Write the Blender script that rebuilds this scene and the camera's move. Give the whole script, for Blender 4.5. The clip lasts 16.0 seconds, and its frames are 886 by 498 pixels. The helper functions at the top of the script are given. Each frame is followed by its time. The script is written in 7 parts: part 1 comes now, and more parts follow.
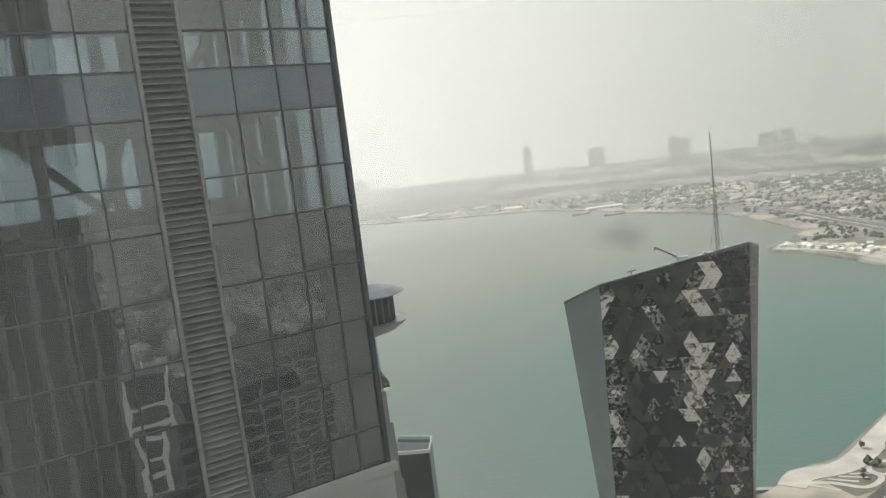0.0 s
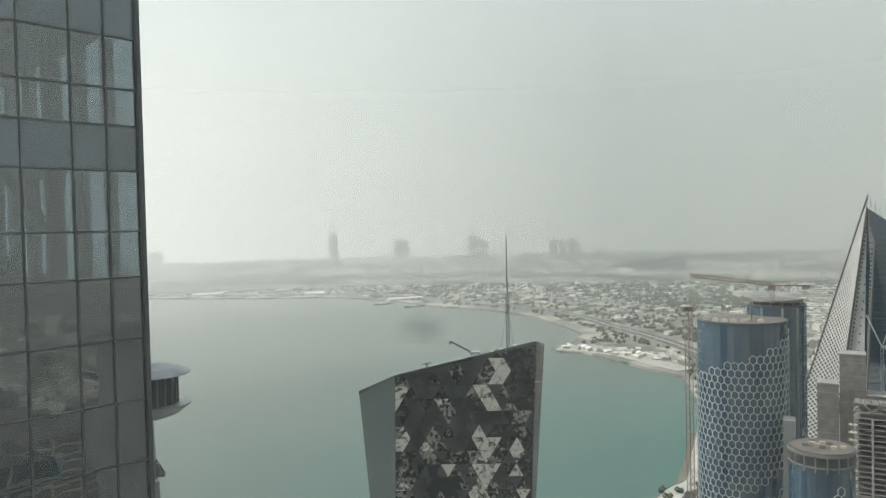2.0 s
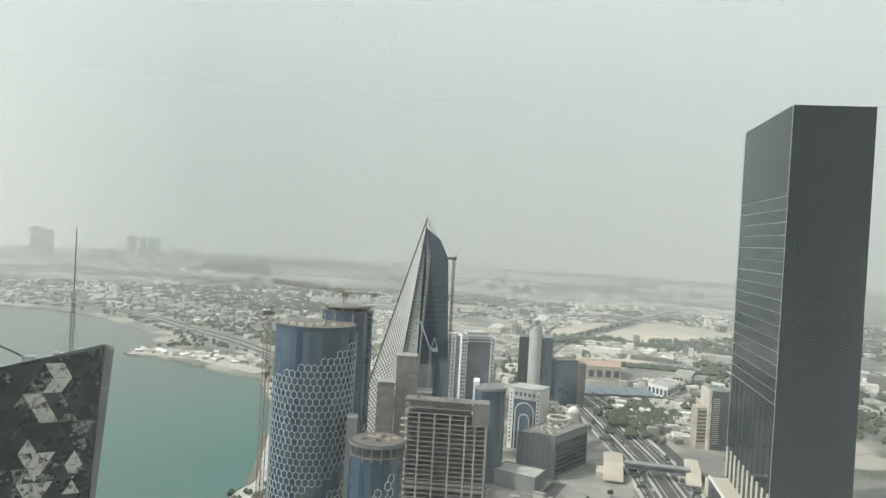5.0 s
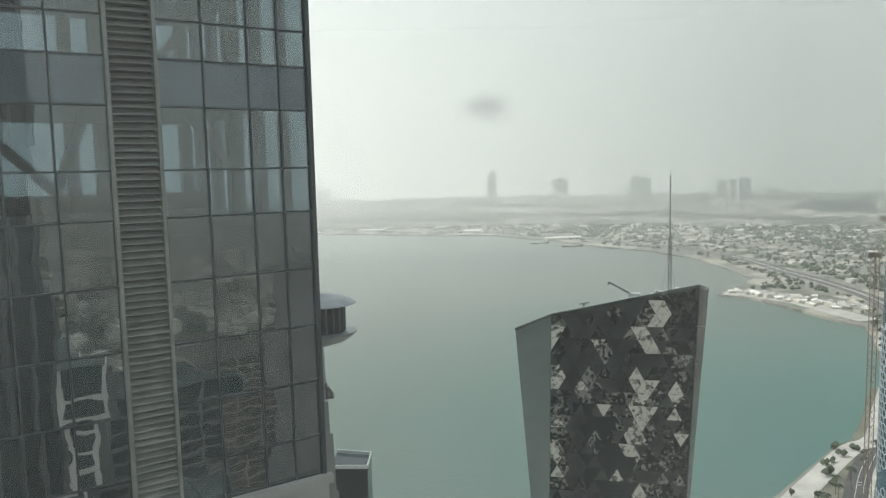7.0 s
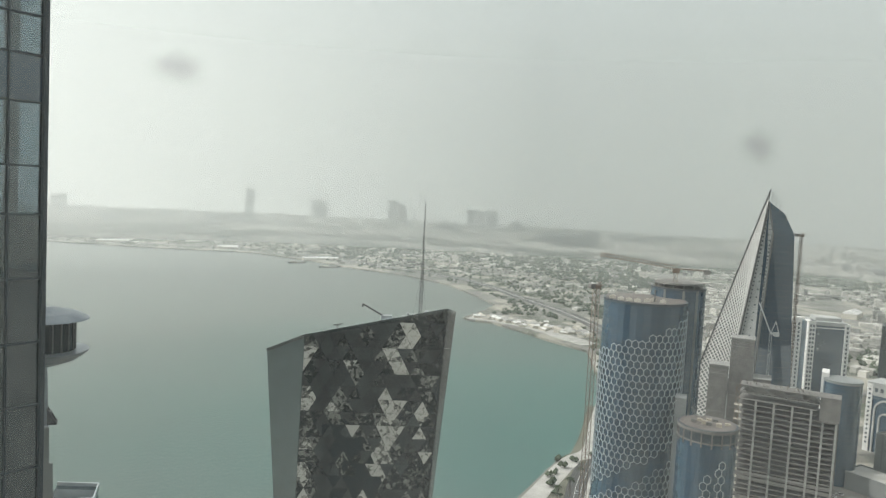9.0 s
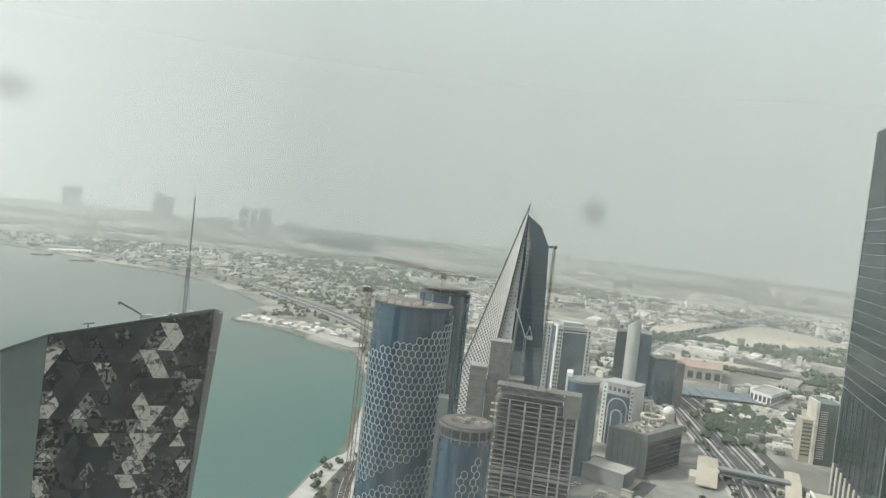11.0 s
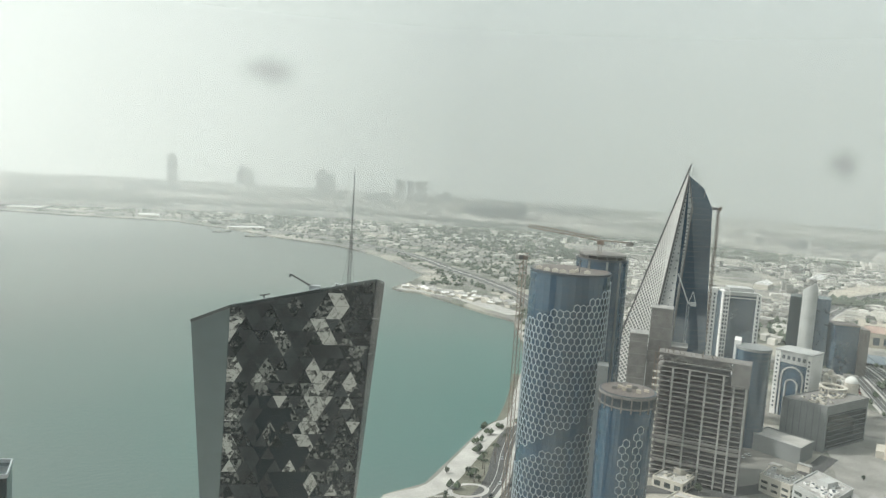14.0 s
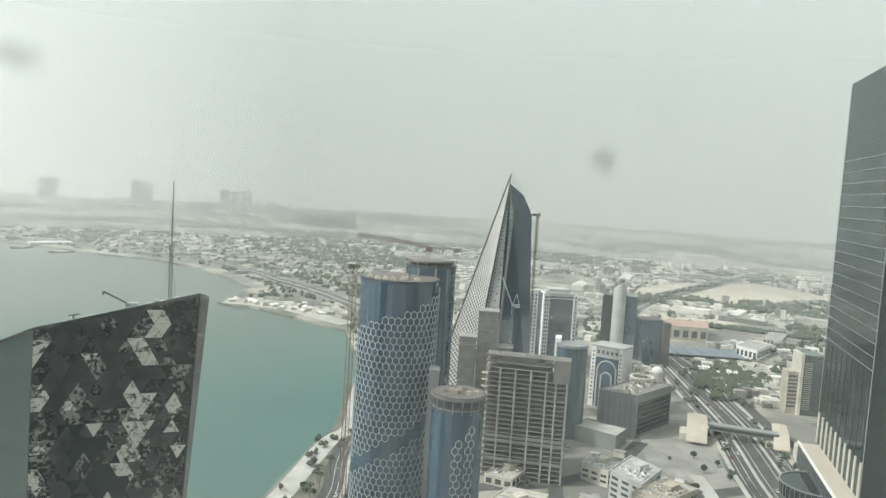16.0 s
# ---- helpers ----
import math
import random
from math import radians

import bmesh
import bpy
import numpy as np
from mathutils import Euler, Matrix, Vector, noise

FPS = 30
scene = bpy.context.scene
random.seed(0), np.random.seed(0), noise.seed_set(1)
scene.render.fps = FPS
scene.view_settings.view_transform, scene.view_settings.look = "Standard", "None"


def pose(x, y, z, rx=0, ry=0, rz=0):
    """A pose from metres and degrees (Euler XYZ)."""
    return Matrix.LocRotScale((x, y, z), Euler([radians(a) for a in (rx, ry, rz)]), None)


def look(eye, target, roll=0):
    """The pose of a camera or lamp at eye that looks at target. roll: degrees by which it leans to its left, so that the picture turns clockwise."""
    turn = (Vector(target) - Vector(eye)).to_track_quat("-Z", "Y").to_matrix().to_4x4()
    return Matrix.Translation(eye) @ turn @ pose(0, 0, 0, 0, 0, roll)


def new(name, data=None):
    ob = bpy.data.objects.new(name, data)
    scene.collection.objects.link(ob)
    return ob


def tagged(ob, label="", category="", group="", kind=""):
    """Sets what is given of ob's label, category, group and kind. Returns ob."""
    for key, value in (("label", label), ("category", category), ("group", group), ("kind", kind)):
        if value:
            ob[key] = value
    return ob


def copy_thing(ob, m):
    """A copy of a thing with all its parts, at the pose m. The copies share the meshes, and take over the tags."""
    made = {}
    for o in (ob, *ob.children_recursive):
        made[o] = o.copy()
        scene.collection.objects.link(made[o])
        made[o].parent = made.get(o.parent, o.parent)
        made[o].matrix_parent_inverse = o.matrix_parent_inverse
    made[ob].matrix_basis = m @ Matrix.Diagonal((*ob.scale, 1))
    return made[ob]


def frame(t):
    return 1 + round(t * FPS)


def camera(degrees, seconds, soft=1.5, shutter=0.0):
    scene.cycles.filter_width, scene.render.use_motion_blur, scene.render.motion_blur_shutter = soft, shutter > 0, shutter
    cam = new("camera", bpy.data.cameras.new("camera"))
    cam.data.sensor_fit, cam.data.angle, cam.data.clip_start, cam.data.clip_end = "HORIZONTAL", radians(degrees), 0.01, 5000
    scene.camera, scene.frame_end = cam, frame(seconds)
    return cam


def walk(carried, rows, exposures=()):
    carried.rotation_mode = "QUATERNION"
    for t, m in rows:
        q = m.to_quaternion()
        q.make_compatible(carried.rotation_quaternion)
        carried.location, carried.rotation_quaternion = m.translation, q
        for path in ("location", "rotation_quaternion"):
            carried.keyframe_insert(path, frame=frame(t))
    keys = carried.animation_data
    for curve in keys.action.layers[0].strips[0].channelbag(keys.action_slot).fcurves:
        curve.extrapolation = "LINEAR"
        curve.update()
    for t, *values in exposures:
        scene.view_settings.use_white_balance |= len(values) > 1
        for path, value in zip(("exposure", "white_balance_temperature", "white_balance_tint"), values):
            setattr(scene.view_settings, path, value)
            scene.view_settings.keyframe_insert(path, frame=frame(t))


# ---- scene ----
cam = camera(60.5, 16.0, soft=1.3)
EYE = 180.0
EXPOSURE = 0.42
# seconds, yaw, pitch, roll, sway along the window, rise
PATH = [
    (0.00, -0.93, -7.11, 6.79, 0.000, 0.085),
    (0.50, -6.57, -4.28, 4.28, 0.000, 0.085),
    (1.00, -9.65, -1.86, 3.30, 0.000, 0.085),
    (1.50, -10.61, -0.25, 2.95, 0.000, 0.085),
    (2.00, -15.38, -1.58, 1.30, 0.000, 0.085),
    (2.50, -23.47, -3.28, 0.48, 0.000, 0.085),
    (3.00, -34.65, -3.11, -0.80, 0.020, 0.087),
    (3.20, -39.67, -2.79, -1.34, 0.020, 0.087),
    (4.25, -51.00, -2.00, -2.00, 0.025, 0.089),
    (5.30, -40.08, -1.03, -2.85, 0.030, 0.090),
    (5.50, -34.20, -1.89, -1.09, 0.030, 0.090),
    (6.00, -18.24, -3.27, 2.17, 0.030, 0.090),
    (6.50, -6.78, -4.14, 2.13, 0.050, 0.070),
    (7.00, -3.50, -5.93, 1.31, 0.044, 0.009),
    (7.50, -3.21, -5.30, 0.34, 0.053, 0.009),
    (8.00, -5.94, -4.64, -0.48, 0.049, -0.002),
    (8.50, -11.68, -4.76, -1.60, 0.051, -0.006),
    (9.00, -21.34, -4.11, -3.02, 0.078, -0.014),
    (9.20, -28.34, -3.71, -4.23, 0.074, -0.012),
    (10.25, -40.00, -3.00, -6.00, 0.053, -0.002),
    (11.30, -36.13, -2.76, -6.31, 0.033, 0.009),
    (11.50, -34.26, -3.25, -5.99, 0.029, 0.011),
    (12.00, -28.92, -4.10, -4.27, 0.001, 0.003),
    (12.50, -26.11, -4.62, -3.91, 0.000, -0.001),
    (13.00, -25.13, -5.05, -3.50, 0.004, -0.001),
    (13.50, -25.14, -5.32, -3.37, 0.004, -0.000),
    (14.00, -26.65, -6.02, -3.89, -0.000, -0.000),
    (14.50, -31.18, -7.73, -3.98, 0.012, -0.005),
    (15.00, -35.70, -7.22, -4.20, 0.019, -0.005),
    (15.50, -37.94, -5.90, -3.95, 0.018, -0.006),
    (16.00, -39.53, -4.52, -3.59, 0.023, -0.005),
]
AX, AY = math.cos(radians(-25)), math.sin(radians(-25))
walk(cam, [(t, pose(s * AX, s * AY, EYE + h, 90 + p, r, y)) for t, y, p, r, s, h in PATH],
     exposures=[(0.0, EXPOSURE + 0.1, 6750, 16), (0.8, EXPOSURE - 0.06, 6450, 14), (2.5, EXPOSURE, 6450, 12), (5.5, EXPOSURE + 0.14, 6400, 11), (6.5, EXPOSURE + 0.05, 6400, 11), (9.0, EXPOSURE + 0.02, 6450, 12), (11.5, EXPOSURE + 0.08, 6400, 10), (14.0, EXPOSURE + 0.18, 6400, 10), (15.0, EXPOSURE + 0.32, 6400, 10), (16.0, EXPOSURE + 0.25, 6400, 10)])
SPOTS = [(-0.070, 0.038, 0.019, 0.011), (0.195, 0.014, 0.012, 0.012)]

# ---- world, sun ----
world = bpy.data.worlds.new("hazy_sky")
scene.world = world
world.use_nodes = True
wn, wl = world.node_tree.nodes, world.node_tree.links
SUN_AZ, SUN_EL = radians(-62), radians(46)
sky = wn.new("ShaderNodeTexSky")
sky.sky_type = "NISHITA"
sky.sun_disc = False
sky.sun_elevation, sky.sun_rotation = SUN_EL, SUN_AZ
sky.dust_density, sky.air_density, sky.ozone_density = 7.0, 1.0, 1.0
pale = wn.new("ShaderNodeHueSaturation")
pale.inputs["Saturation"].default_value = 0.35
wl.new(sky.outputs[0], pale.inputs["Color"])
veil = wn.new("ShaderNodeMix")
veil.data_type = "RGBA"
veil.inputs[0].default_value = 0.42
veil.inputs[7].default_value = (9.5, 10.2, 9.7, 1)
wl.new(pale.outputs[0], veil.inputs[6])
wl.new(veil.outputs[2], wn["Background"].inputs[0])
wn["Background"].inputs[1].default_value = 0.10
sun_data = bpy.data.lights.new("sun", "SUN")
sun_data.energy, sun_data.angle, sun_data.color = 2.15, radians(1.5), (1.0, 0.97, 0.92)
sun = new("sun", sun_data)
to_sun = Vector((math.sin(SUN_AZ) * math.cos(SUN_EL), math.cos(SUN_AZ) * math.cos(SUN_EL), math.sin(SUN_EL)))
sun.matrix_world = look(to_sun * 500, (0, 0, 0))


# ---- materials ----
def material(name):
    m = bpy.data.materials.new(name)
    m.use_nodes = True
    t = m.node_tree
    return m, t.nodes, t.links, t.nodes["Principled BSDF"]


def surface(name, a, b, scale=0.2, rough=0.8, metal=0.0, bump=0.0, fine=3.0, spread=0.0, spec=0.5, per="object"):
    """A surface between two colours, with stains at one scale, grain at a finer one and a shift from piece to piece."""
    m, n, l, p = material(name)
    pos = n.new("ShaderNodeNewGeometry")
    big, small = n.new("ShaderNodeTexNoise"), n.new("ShaderNodeTexNoise")
    big.inputs["Scale"].default_value, small.inputs["Scale"].default_value = scale, scale * fine * 4
    big.inputs["Detail"].default_value, small.inputs["Detail"].default_value = 4, 3
    for k in (big, small):
        l.new(pos.outputs["Position"], k.inputs["Vector"])
    add = n.new("ShaderNodeMath")
    add.operation = "MULTIPLY_ADD"
    add.inputs[1].default_value = 0.45
    l.new(small.outputs[0], add.inputs[0])
    l.new(big.outputs[0], add.inputs[2])
    ramp = n.new("ShaderNodeMapRange")
    ramp.inputs[1].default_value, ramp.inputs[2].default_value = 0.5, 0.95
    l.new(add.outputs[0], ramp.inputs[0])
    mix = n.new("ShaderNodeMix")
    mix.data_type = "RGBA"
    mix.inputs[6].default_value, mix.inputs[7].default_value = (*a, 1), (*b, 1)
    l.new(ramp.outputs[0], mix.inputs[0])
    out = mix.outputs[2]
    if spread:
        if per == "object":
            src = n.new("ShaderNodeObjectInfo").outputs["Random"]
        else:
            src = pos.outputs["Random Per Island"]
        hsv, k = n.new("ShaderNodeHueSaturation"), n.new("ShaderNodeMapRange")
        k.inputs[3].default_value, k.inputs[4].default_value = 1 - spread, 1 + spread
        l.new(src, k.inputs[0])
        l.new(k.outputs[0], hsv.inputs["Value"])
        l.new(out, hsv.inputs["Color"])
        out = hsv.outputs[0]
    l.new(out, p.inputs["Base Color"])
    p.inputs["Roughness"].default_value, p.inputs["Metallic"].default_value = rough, metal
    p.inputs["Specular IOR Level"].default_value = spec
    if bump:
        bp = n.new("ShaderNodeBump")
        bp.inputs["Strength"].default_value, bp.inputs["Distance"].default_value = bump, 0.3 / max(scale, 0.05) * 0.1
        l.new(add.outputs[0], bp.inputs["Height"])
        l.new(bp.outputs[0], p.inputs["Normal"])
    return m


def facade_glass(name, tint, mirror, rough=0.03, wave=0.02, wave_scale=0.5, clear=0.0, stain=0.3, ior=1.5):
    """Coated glass: a dark body (or a clear one), a mirror coat and slightly wavy panes."""
    m, n, l, p = material(name)
    pos, rnd = n.new("ShaderNodeNewGeometry"), n.new("ShaderNodeObjectInfo")
    wob = n.new("ShaderNodeTexNoise")
    wob.inputs["Scale"].default_value, wob.inputs["Detail"].default_value = wave_scale, 2
    l.new(pos.outputs["Position"], wob.inputs["Vector"])
    bp = n.new("ShaderNodeBump")
    bp.inputs["Strength"].default_value, bp.inputs["Distance"].default_value = 1.0, wave
    l.new(wob.outputs[0], bp.inputs["Height"])
    gloss = n.new("ShaderNodeBsdfGlossy")
    gloss.inputs["Roughness"].default_value = rough
    gloss.inputs["Color"].default_value = (0.86, 0.92, 0.93, 1)
    l.new(bp.outputs[0], gloss.inputs["Normal"])
    if clear:
        body = n.new("ShaderNodeBsdfTransparent")
        body.inputs[0].default_value = (*[clear * c for c in tint], 1)
    else:
        body = n.new("ShaderNodeBsdfDiffuse")
        dirt, hsv, k = n.new("ShaderNodeTexNoise"), n.new("ShaderNodeHueSaturation"), n.new("ShaderNodeMapRange")
        dirt.inputs["Scale"].default_value = 0.25
        l.new(pos.outputs["Position"], dirt.inputs["Vector"])
        k.inputs[3].default_value, k.inputs[4].default_value = 1 - stain, 1 + stain
        l.new(rnd.outputs["Random"], k.inputs[0])
        both = n.new("ShaderNodeMath")
        both.operation = "MULTIPLY_ADD"
        both.inputs[1].default_value = 0.6
        l.new(dirt.outputs[0], both.inputs[0])
        l.new(k.outputs[0], both.inputs[2])
        l.new(both.outputs[0], hsv.inputs["Value"])
        hsv.inputs["Color"].default_value = (*tint, 1)
        l.new(hsv.outputs[0], body.inputs[0])
    lw = n.new("ShaderNodeFresnel")
    lw.inputs[0].default_value = ior
    fac = n.new("ShaderNodeMath")
    fac.operation, fac.use_clamp = "ADD", True
    fac.inputs[1].default_value = mirror
    l.new(lw.outputs[0], fac.inputs[0])
    mix = n.new("ShaderNodeMixShader")
    l.new(fac.outputs[0], mix.inputs[0])
    l.new(body.outputs[0], mix.inputs[1])
    l.new(gloss.outputs[0], mix.inputs[2])
    l.new(mix.outputs[0], n["Material Output"].inputs[0])
    n.remove(p)
    return m


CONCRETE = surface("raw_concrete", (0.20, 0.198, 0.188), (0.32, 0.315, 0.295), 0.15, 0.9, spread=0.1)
# darker copy of raw concrete, shade put into its colour; serves dark concrete too
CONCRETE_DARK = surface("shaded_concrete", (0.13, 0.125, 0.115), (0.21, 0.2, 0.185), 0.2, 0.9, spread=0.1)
LIGHT_RENDER = surface("light_grey_render", (0.33, 0.335, 0.32), (0.44, 0.445, 0.43), 0.1, 0.8)
WHITE = surface("white_render", (0.60, 0.59, 0.56), (0.72, 0.715, 0.69), 0.1, 0.8)
CREAM = surface("cream_stone", (0.42, 0.39, 0.33), (0.56, 0.53, 0.46), 0.12, 0.85)
TAN = surface("tan_render", (0.30, 0.265, 0.21), (0.42, 0.38, 0.31), 0.1, 0.85)
GREY_PANEL = surface("grey_panel", (0.17, 0.18, 0.175), (0.23, 0.24, 0.235), 0.08, 0.6)
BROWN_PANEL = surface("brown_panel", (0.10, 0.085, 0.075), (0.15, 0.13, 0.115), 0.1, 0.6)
STEEL = surface("painted_steel", (0.10, 0.10, 0.10), (0.16, 0.16, 0.155), 0.8, 0.5, 0.4)
CRANE_RED = surface("weathered_crane_paint", (0.15, 0.11, 0.085), (0.22, 0.17, 0.13), 0.6, 0.6)
SILVER = surface("weathered_silver", (0.20, 0.225, 0.25), (0.32, 0.345, 0.365), 0.5, 0.4, 0.5)
ALU = surface("brushed_aluminium", (0.42, 0.44, 0.45), (0.55, 0.57, 0.58), 0.5, 0.35, 0.7)
LOUVRE = surface("louvre_metal", (0.22, 0.235, 0.225), (0.33, 0.345, 0.325), 1.2, 0.5, 0.3, spread=0.15)
MULLION = surface("dark_mullion", (0.03, 0.042, 0.052), (0.05, 0.064, 0.075), 1.0, 0.45, 0.2)
ROOF = surface("roof_membrane", (0.235, 0.23, 0.215), (0.37, 0.362, 0.34), 0.12, 0.9)
ASPHALT = surface("asphalt", (0.045, 0.046, 0.045), (0.075, 0.073, 0.068), 0.08, 0.9)
PAVING = surface("pale_paving", (0.30, 0.292, 0.268), (0.45, 0.438, 0.405), 0.08, 0.9)
LEAF = surface("dusty_foliage", (0.028, 0.042, 0.024), (0.06, 0.075, 0.042), 0.1, 0.9, spread=0.3, per="island")
HOUSES = surface("town_walls", (0.27, 0.262, 0.235), (0.45, 0.435, 0.395), 0.02, 0.9, spread=0.75, per="island")
GLASS_A_CLEAR = facade_glass("clear_office_glass", (0.54, 0.65, 0.71), 0.11, 0.01, 0.005, 0.6, clear=0.57)
GLASS_A_DARK = facade_glass("dark_office_glass", (0.016, 0.027, 0.033), 0.12, 0.01, 0.006, 0.55)
GLASS_A_BLUE = facade_glass("blue_spandrel_glass", (0.032, 0.055, 0.088), 0.09, 0.05, 0.005, 0.6)
GLASS_BLUE = facade_glass("blue_tower_glass", (0.022, 0.047, 0.074), 0.085, 0.05, 0.03, 0.25)
GLASS_DARK = facade_glass("black_tower_glass", (0.012, 0.017, 0.018), 0.0, 0.06, 0.02, 0.3, ior=1.32)
GLASS_GREY = facade_glass("grey_tower_glass", (0.03, 0.036, 0.035), 0.06, 0.04, 0.02, 0.2)
GLASS_SLATE = facade_glass("slate_glass", (0.062, 0.082, 0.080), 0.03, 0.22, 0.02, 0.2, stain=0.06)
GLASS_TEAL = facade_glass("teal_tower_glass", (0.035, 0.06, 0.085), 0.12, 0.06, 0.03, 0.3)


def painted_mirror_facet(name, dark, pale, scale, lift, rough=0.25, metal=0.2):
    """A folded panel, splintered reflections of the city round it painted in its colour."""
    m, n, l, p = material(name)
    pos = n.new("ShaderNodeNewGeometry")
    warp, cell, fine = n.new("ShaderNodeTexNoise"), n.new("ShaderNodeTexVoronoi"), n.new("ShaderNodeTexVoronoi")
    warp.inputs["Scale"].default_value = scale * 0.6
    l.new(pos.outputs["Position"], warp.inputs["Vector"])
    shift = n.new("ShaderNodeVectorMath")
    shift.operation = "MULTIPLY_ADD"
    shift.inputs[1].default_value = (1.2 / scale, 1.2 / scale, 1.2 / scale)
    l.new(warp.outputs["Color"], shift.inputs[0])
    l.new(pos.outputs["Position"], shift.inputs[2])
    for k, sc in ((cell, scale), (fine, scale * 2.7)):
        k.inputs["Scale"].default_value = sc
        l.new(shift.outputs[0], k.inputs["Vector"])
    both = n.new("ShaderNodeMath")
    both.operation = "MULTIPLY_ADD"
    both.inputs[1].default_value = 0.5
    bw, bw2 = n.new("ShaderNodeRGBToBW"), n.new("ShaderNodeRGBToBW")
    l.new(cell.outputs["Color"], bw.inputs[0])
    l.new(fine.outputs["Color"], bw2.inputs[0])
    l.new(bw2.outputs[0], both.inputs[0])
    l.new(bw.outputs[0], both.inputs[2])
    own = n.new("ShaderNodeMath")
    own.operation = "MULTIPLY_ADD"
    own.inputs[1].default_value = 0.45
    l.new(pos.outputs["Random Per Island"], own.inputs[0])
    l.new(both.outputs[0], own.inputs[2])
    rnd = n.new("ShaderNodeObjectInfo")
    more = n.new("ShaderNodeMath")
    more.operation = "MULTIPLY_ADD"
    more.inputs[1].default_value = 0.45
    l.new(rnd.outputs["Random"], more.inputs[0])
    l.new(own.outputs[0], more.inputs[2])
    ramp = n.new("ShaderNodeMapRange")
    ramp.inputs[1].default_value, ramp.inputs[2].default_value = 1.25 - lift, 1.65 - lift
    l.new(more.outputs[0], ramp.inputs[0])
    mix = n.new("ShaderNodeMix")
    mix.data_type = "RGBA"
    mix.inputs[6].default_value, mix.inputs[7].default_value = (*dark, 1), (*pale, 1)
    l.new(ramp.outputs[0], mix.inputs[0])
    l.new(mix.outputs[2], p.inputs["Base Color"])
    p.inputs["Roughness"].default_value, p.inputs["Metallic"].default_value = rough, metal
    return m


# three brightness steps of painted reflections
TRI_PALE = painted_mirror_facet("pale_painted_reflection", (0.06, 0.062, 0.057), (0.60, 0.585, 0.53), 0.8, 0.42)
TRI_MID = painted_mirror_facet("grey_painted_reflection", (0.013, 0.017, 0.017), (0.27, 0.27, 0.245), 1.0, 0.04)
TRI_SPECK = painted_mirror_facet("speckled_painted_reflection", (0.010, 0.013, 0.013), (0.085, 0.09, 0.083), 1.1, 0.0)
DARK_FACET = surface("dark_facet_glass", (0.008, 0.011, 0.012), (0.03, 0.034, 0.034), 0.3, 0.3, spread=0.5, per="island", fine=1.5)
DESERT_SAND = surface("pale_desert_sand", (0.36, 0.325, 0.265), (0.48, 0.435, 0.36), 0.01, 0.95)
YARD = surface("sandy_yard_paving", (0.18, 0.175, 0.158), (0.30, 0.292, 0.265), 0.06, 0.9)
PLAZA = surface("worn_plaza_paving", (0.12, 0.115, 0.10), (0.23, 0.22, 0.195), 0.05, 0.9)
LATTICE_BACK = surface("pale_lattice_glazing", (0.11, 0.12, 0.118), (0.17, 0.18, 0.175), 0.2, 0.6)
HEX = surface("silver_lattice", (0.40, 0.44, 0.46), (0.54, 0.58, 0.60), 0.3, 0.4, 0.5)


# ---- building helpers ----
def part(name, bm, mat, parent, label=""):
    me = bpy.data.meshes.new(name)
    bm.to_mesh(me)
    bm.free()
    return mesh_part(name, me, mat, parent, label)


def mesh_part(name, me, mat, parent, label="", at=None):
    if mat and not me.materials:
        me.materials.append(mat)
    ob = new(name, me)
    ob.parent = parent
    if at is not None:
        ob.matrix_basis = at
    if label:
        ob["label"] = label
    return ob


def thing(name, label, category, x=0, y=0, z=0, rz=0, group="", kind=""):
    ob = new(name)
    ob.matrix_basis = pose(x, y, z, 0, 0, rz)
    return tagged(ob, label, category, group, kind)


def polar(az, d):
    return d * math.sin(radians(az)), d * math.cos(radians(az))


def height(el, d):
    return EYE + d * math.tan(radians(el))


def box(bm, x0, x1, y0, y1, z0, z1, m=None):
    vs = [bm.verts.new((x, y, z)) for z in (z0, z1) for x, y in ((x0, y0), (x1, y0), (x1, y1), (x0, y1))]
    for f in ((3, 2, 1, 0), (4, 5, 6, 7), (0, 1, 5, 4), (1, 2, 6, 5), (2, 3, 7, 6), (3, 0, 4, 7)):
        bm.faces.new([vs[i] for i in f])
    if m is not None:
        bmesh.ops.transform(bm, matrix=m, verts=vs)
    return vs


def prism(bm, pts, z0, z1, pts_top=None):
    """A prism on a plan listed anticlockwise; z1 may be a list, a height for each corner."""
    top = pts_top or pts
    tops = z1 if isinstance(z1, (list, tuple)) else [z1] * len(pts)
    a = [bm.verts.new((*p, z0)) for p in pts]
    b = [bm.verts.new((*p, z)) for p, z in zip(top, tops)]
    n = len(pts)
    for i in range(n):
        bm.faces.new((a[i], a[(i + 1) % n], b[(i + 1) % n], b[i]))
    bm.faces.new(a[::-1])
    bm.faces.new(b)


def beam(bm, p, q, w, w2=None):
    """A square bar from p to q."""
    p, q = Vector(p), Vector(q)
    d = q - p
    m = Matrix.Translation(p) @ d.to_track_quat("Z", "Y").to_matrix().to_4x4()
    box(bm, -w / 2, w / 2, -(w2 or w) / 2, (w2 or w) / 2, 0, d.length, m)


def ring(r, n=48, a0=0, cx=0, cy=0):
    return [(cx + r * math.cos(a0 + 2 * math.pi * i / n), cy + r * math.sin(a0 + 2 * math.pi * i / n)) for i in range(n)]


def raw_mesh(name, verts, faces):
    me = bpy.data.meshes.new(name)
    me.from_pydata(verts, [], faces)
    me.update()
    return me


def unit_box(name):
    bm = bmesh.new()
    box(bm, -0.5, 0.5, -0.5, 0.5, -0.5, 0.5)
    me = bpy.data.meshes.new(name)
    bm.to_mesh(me)
    bm.free()
    return me


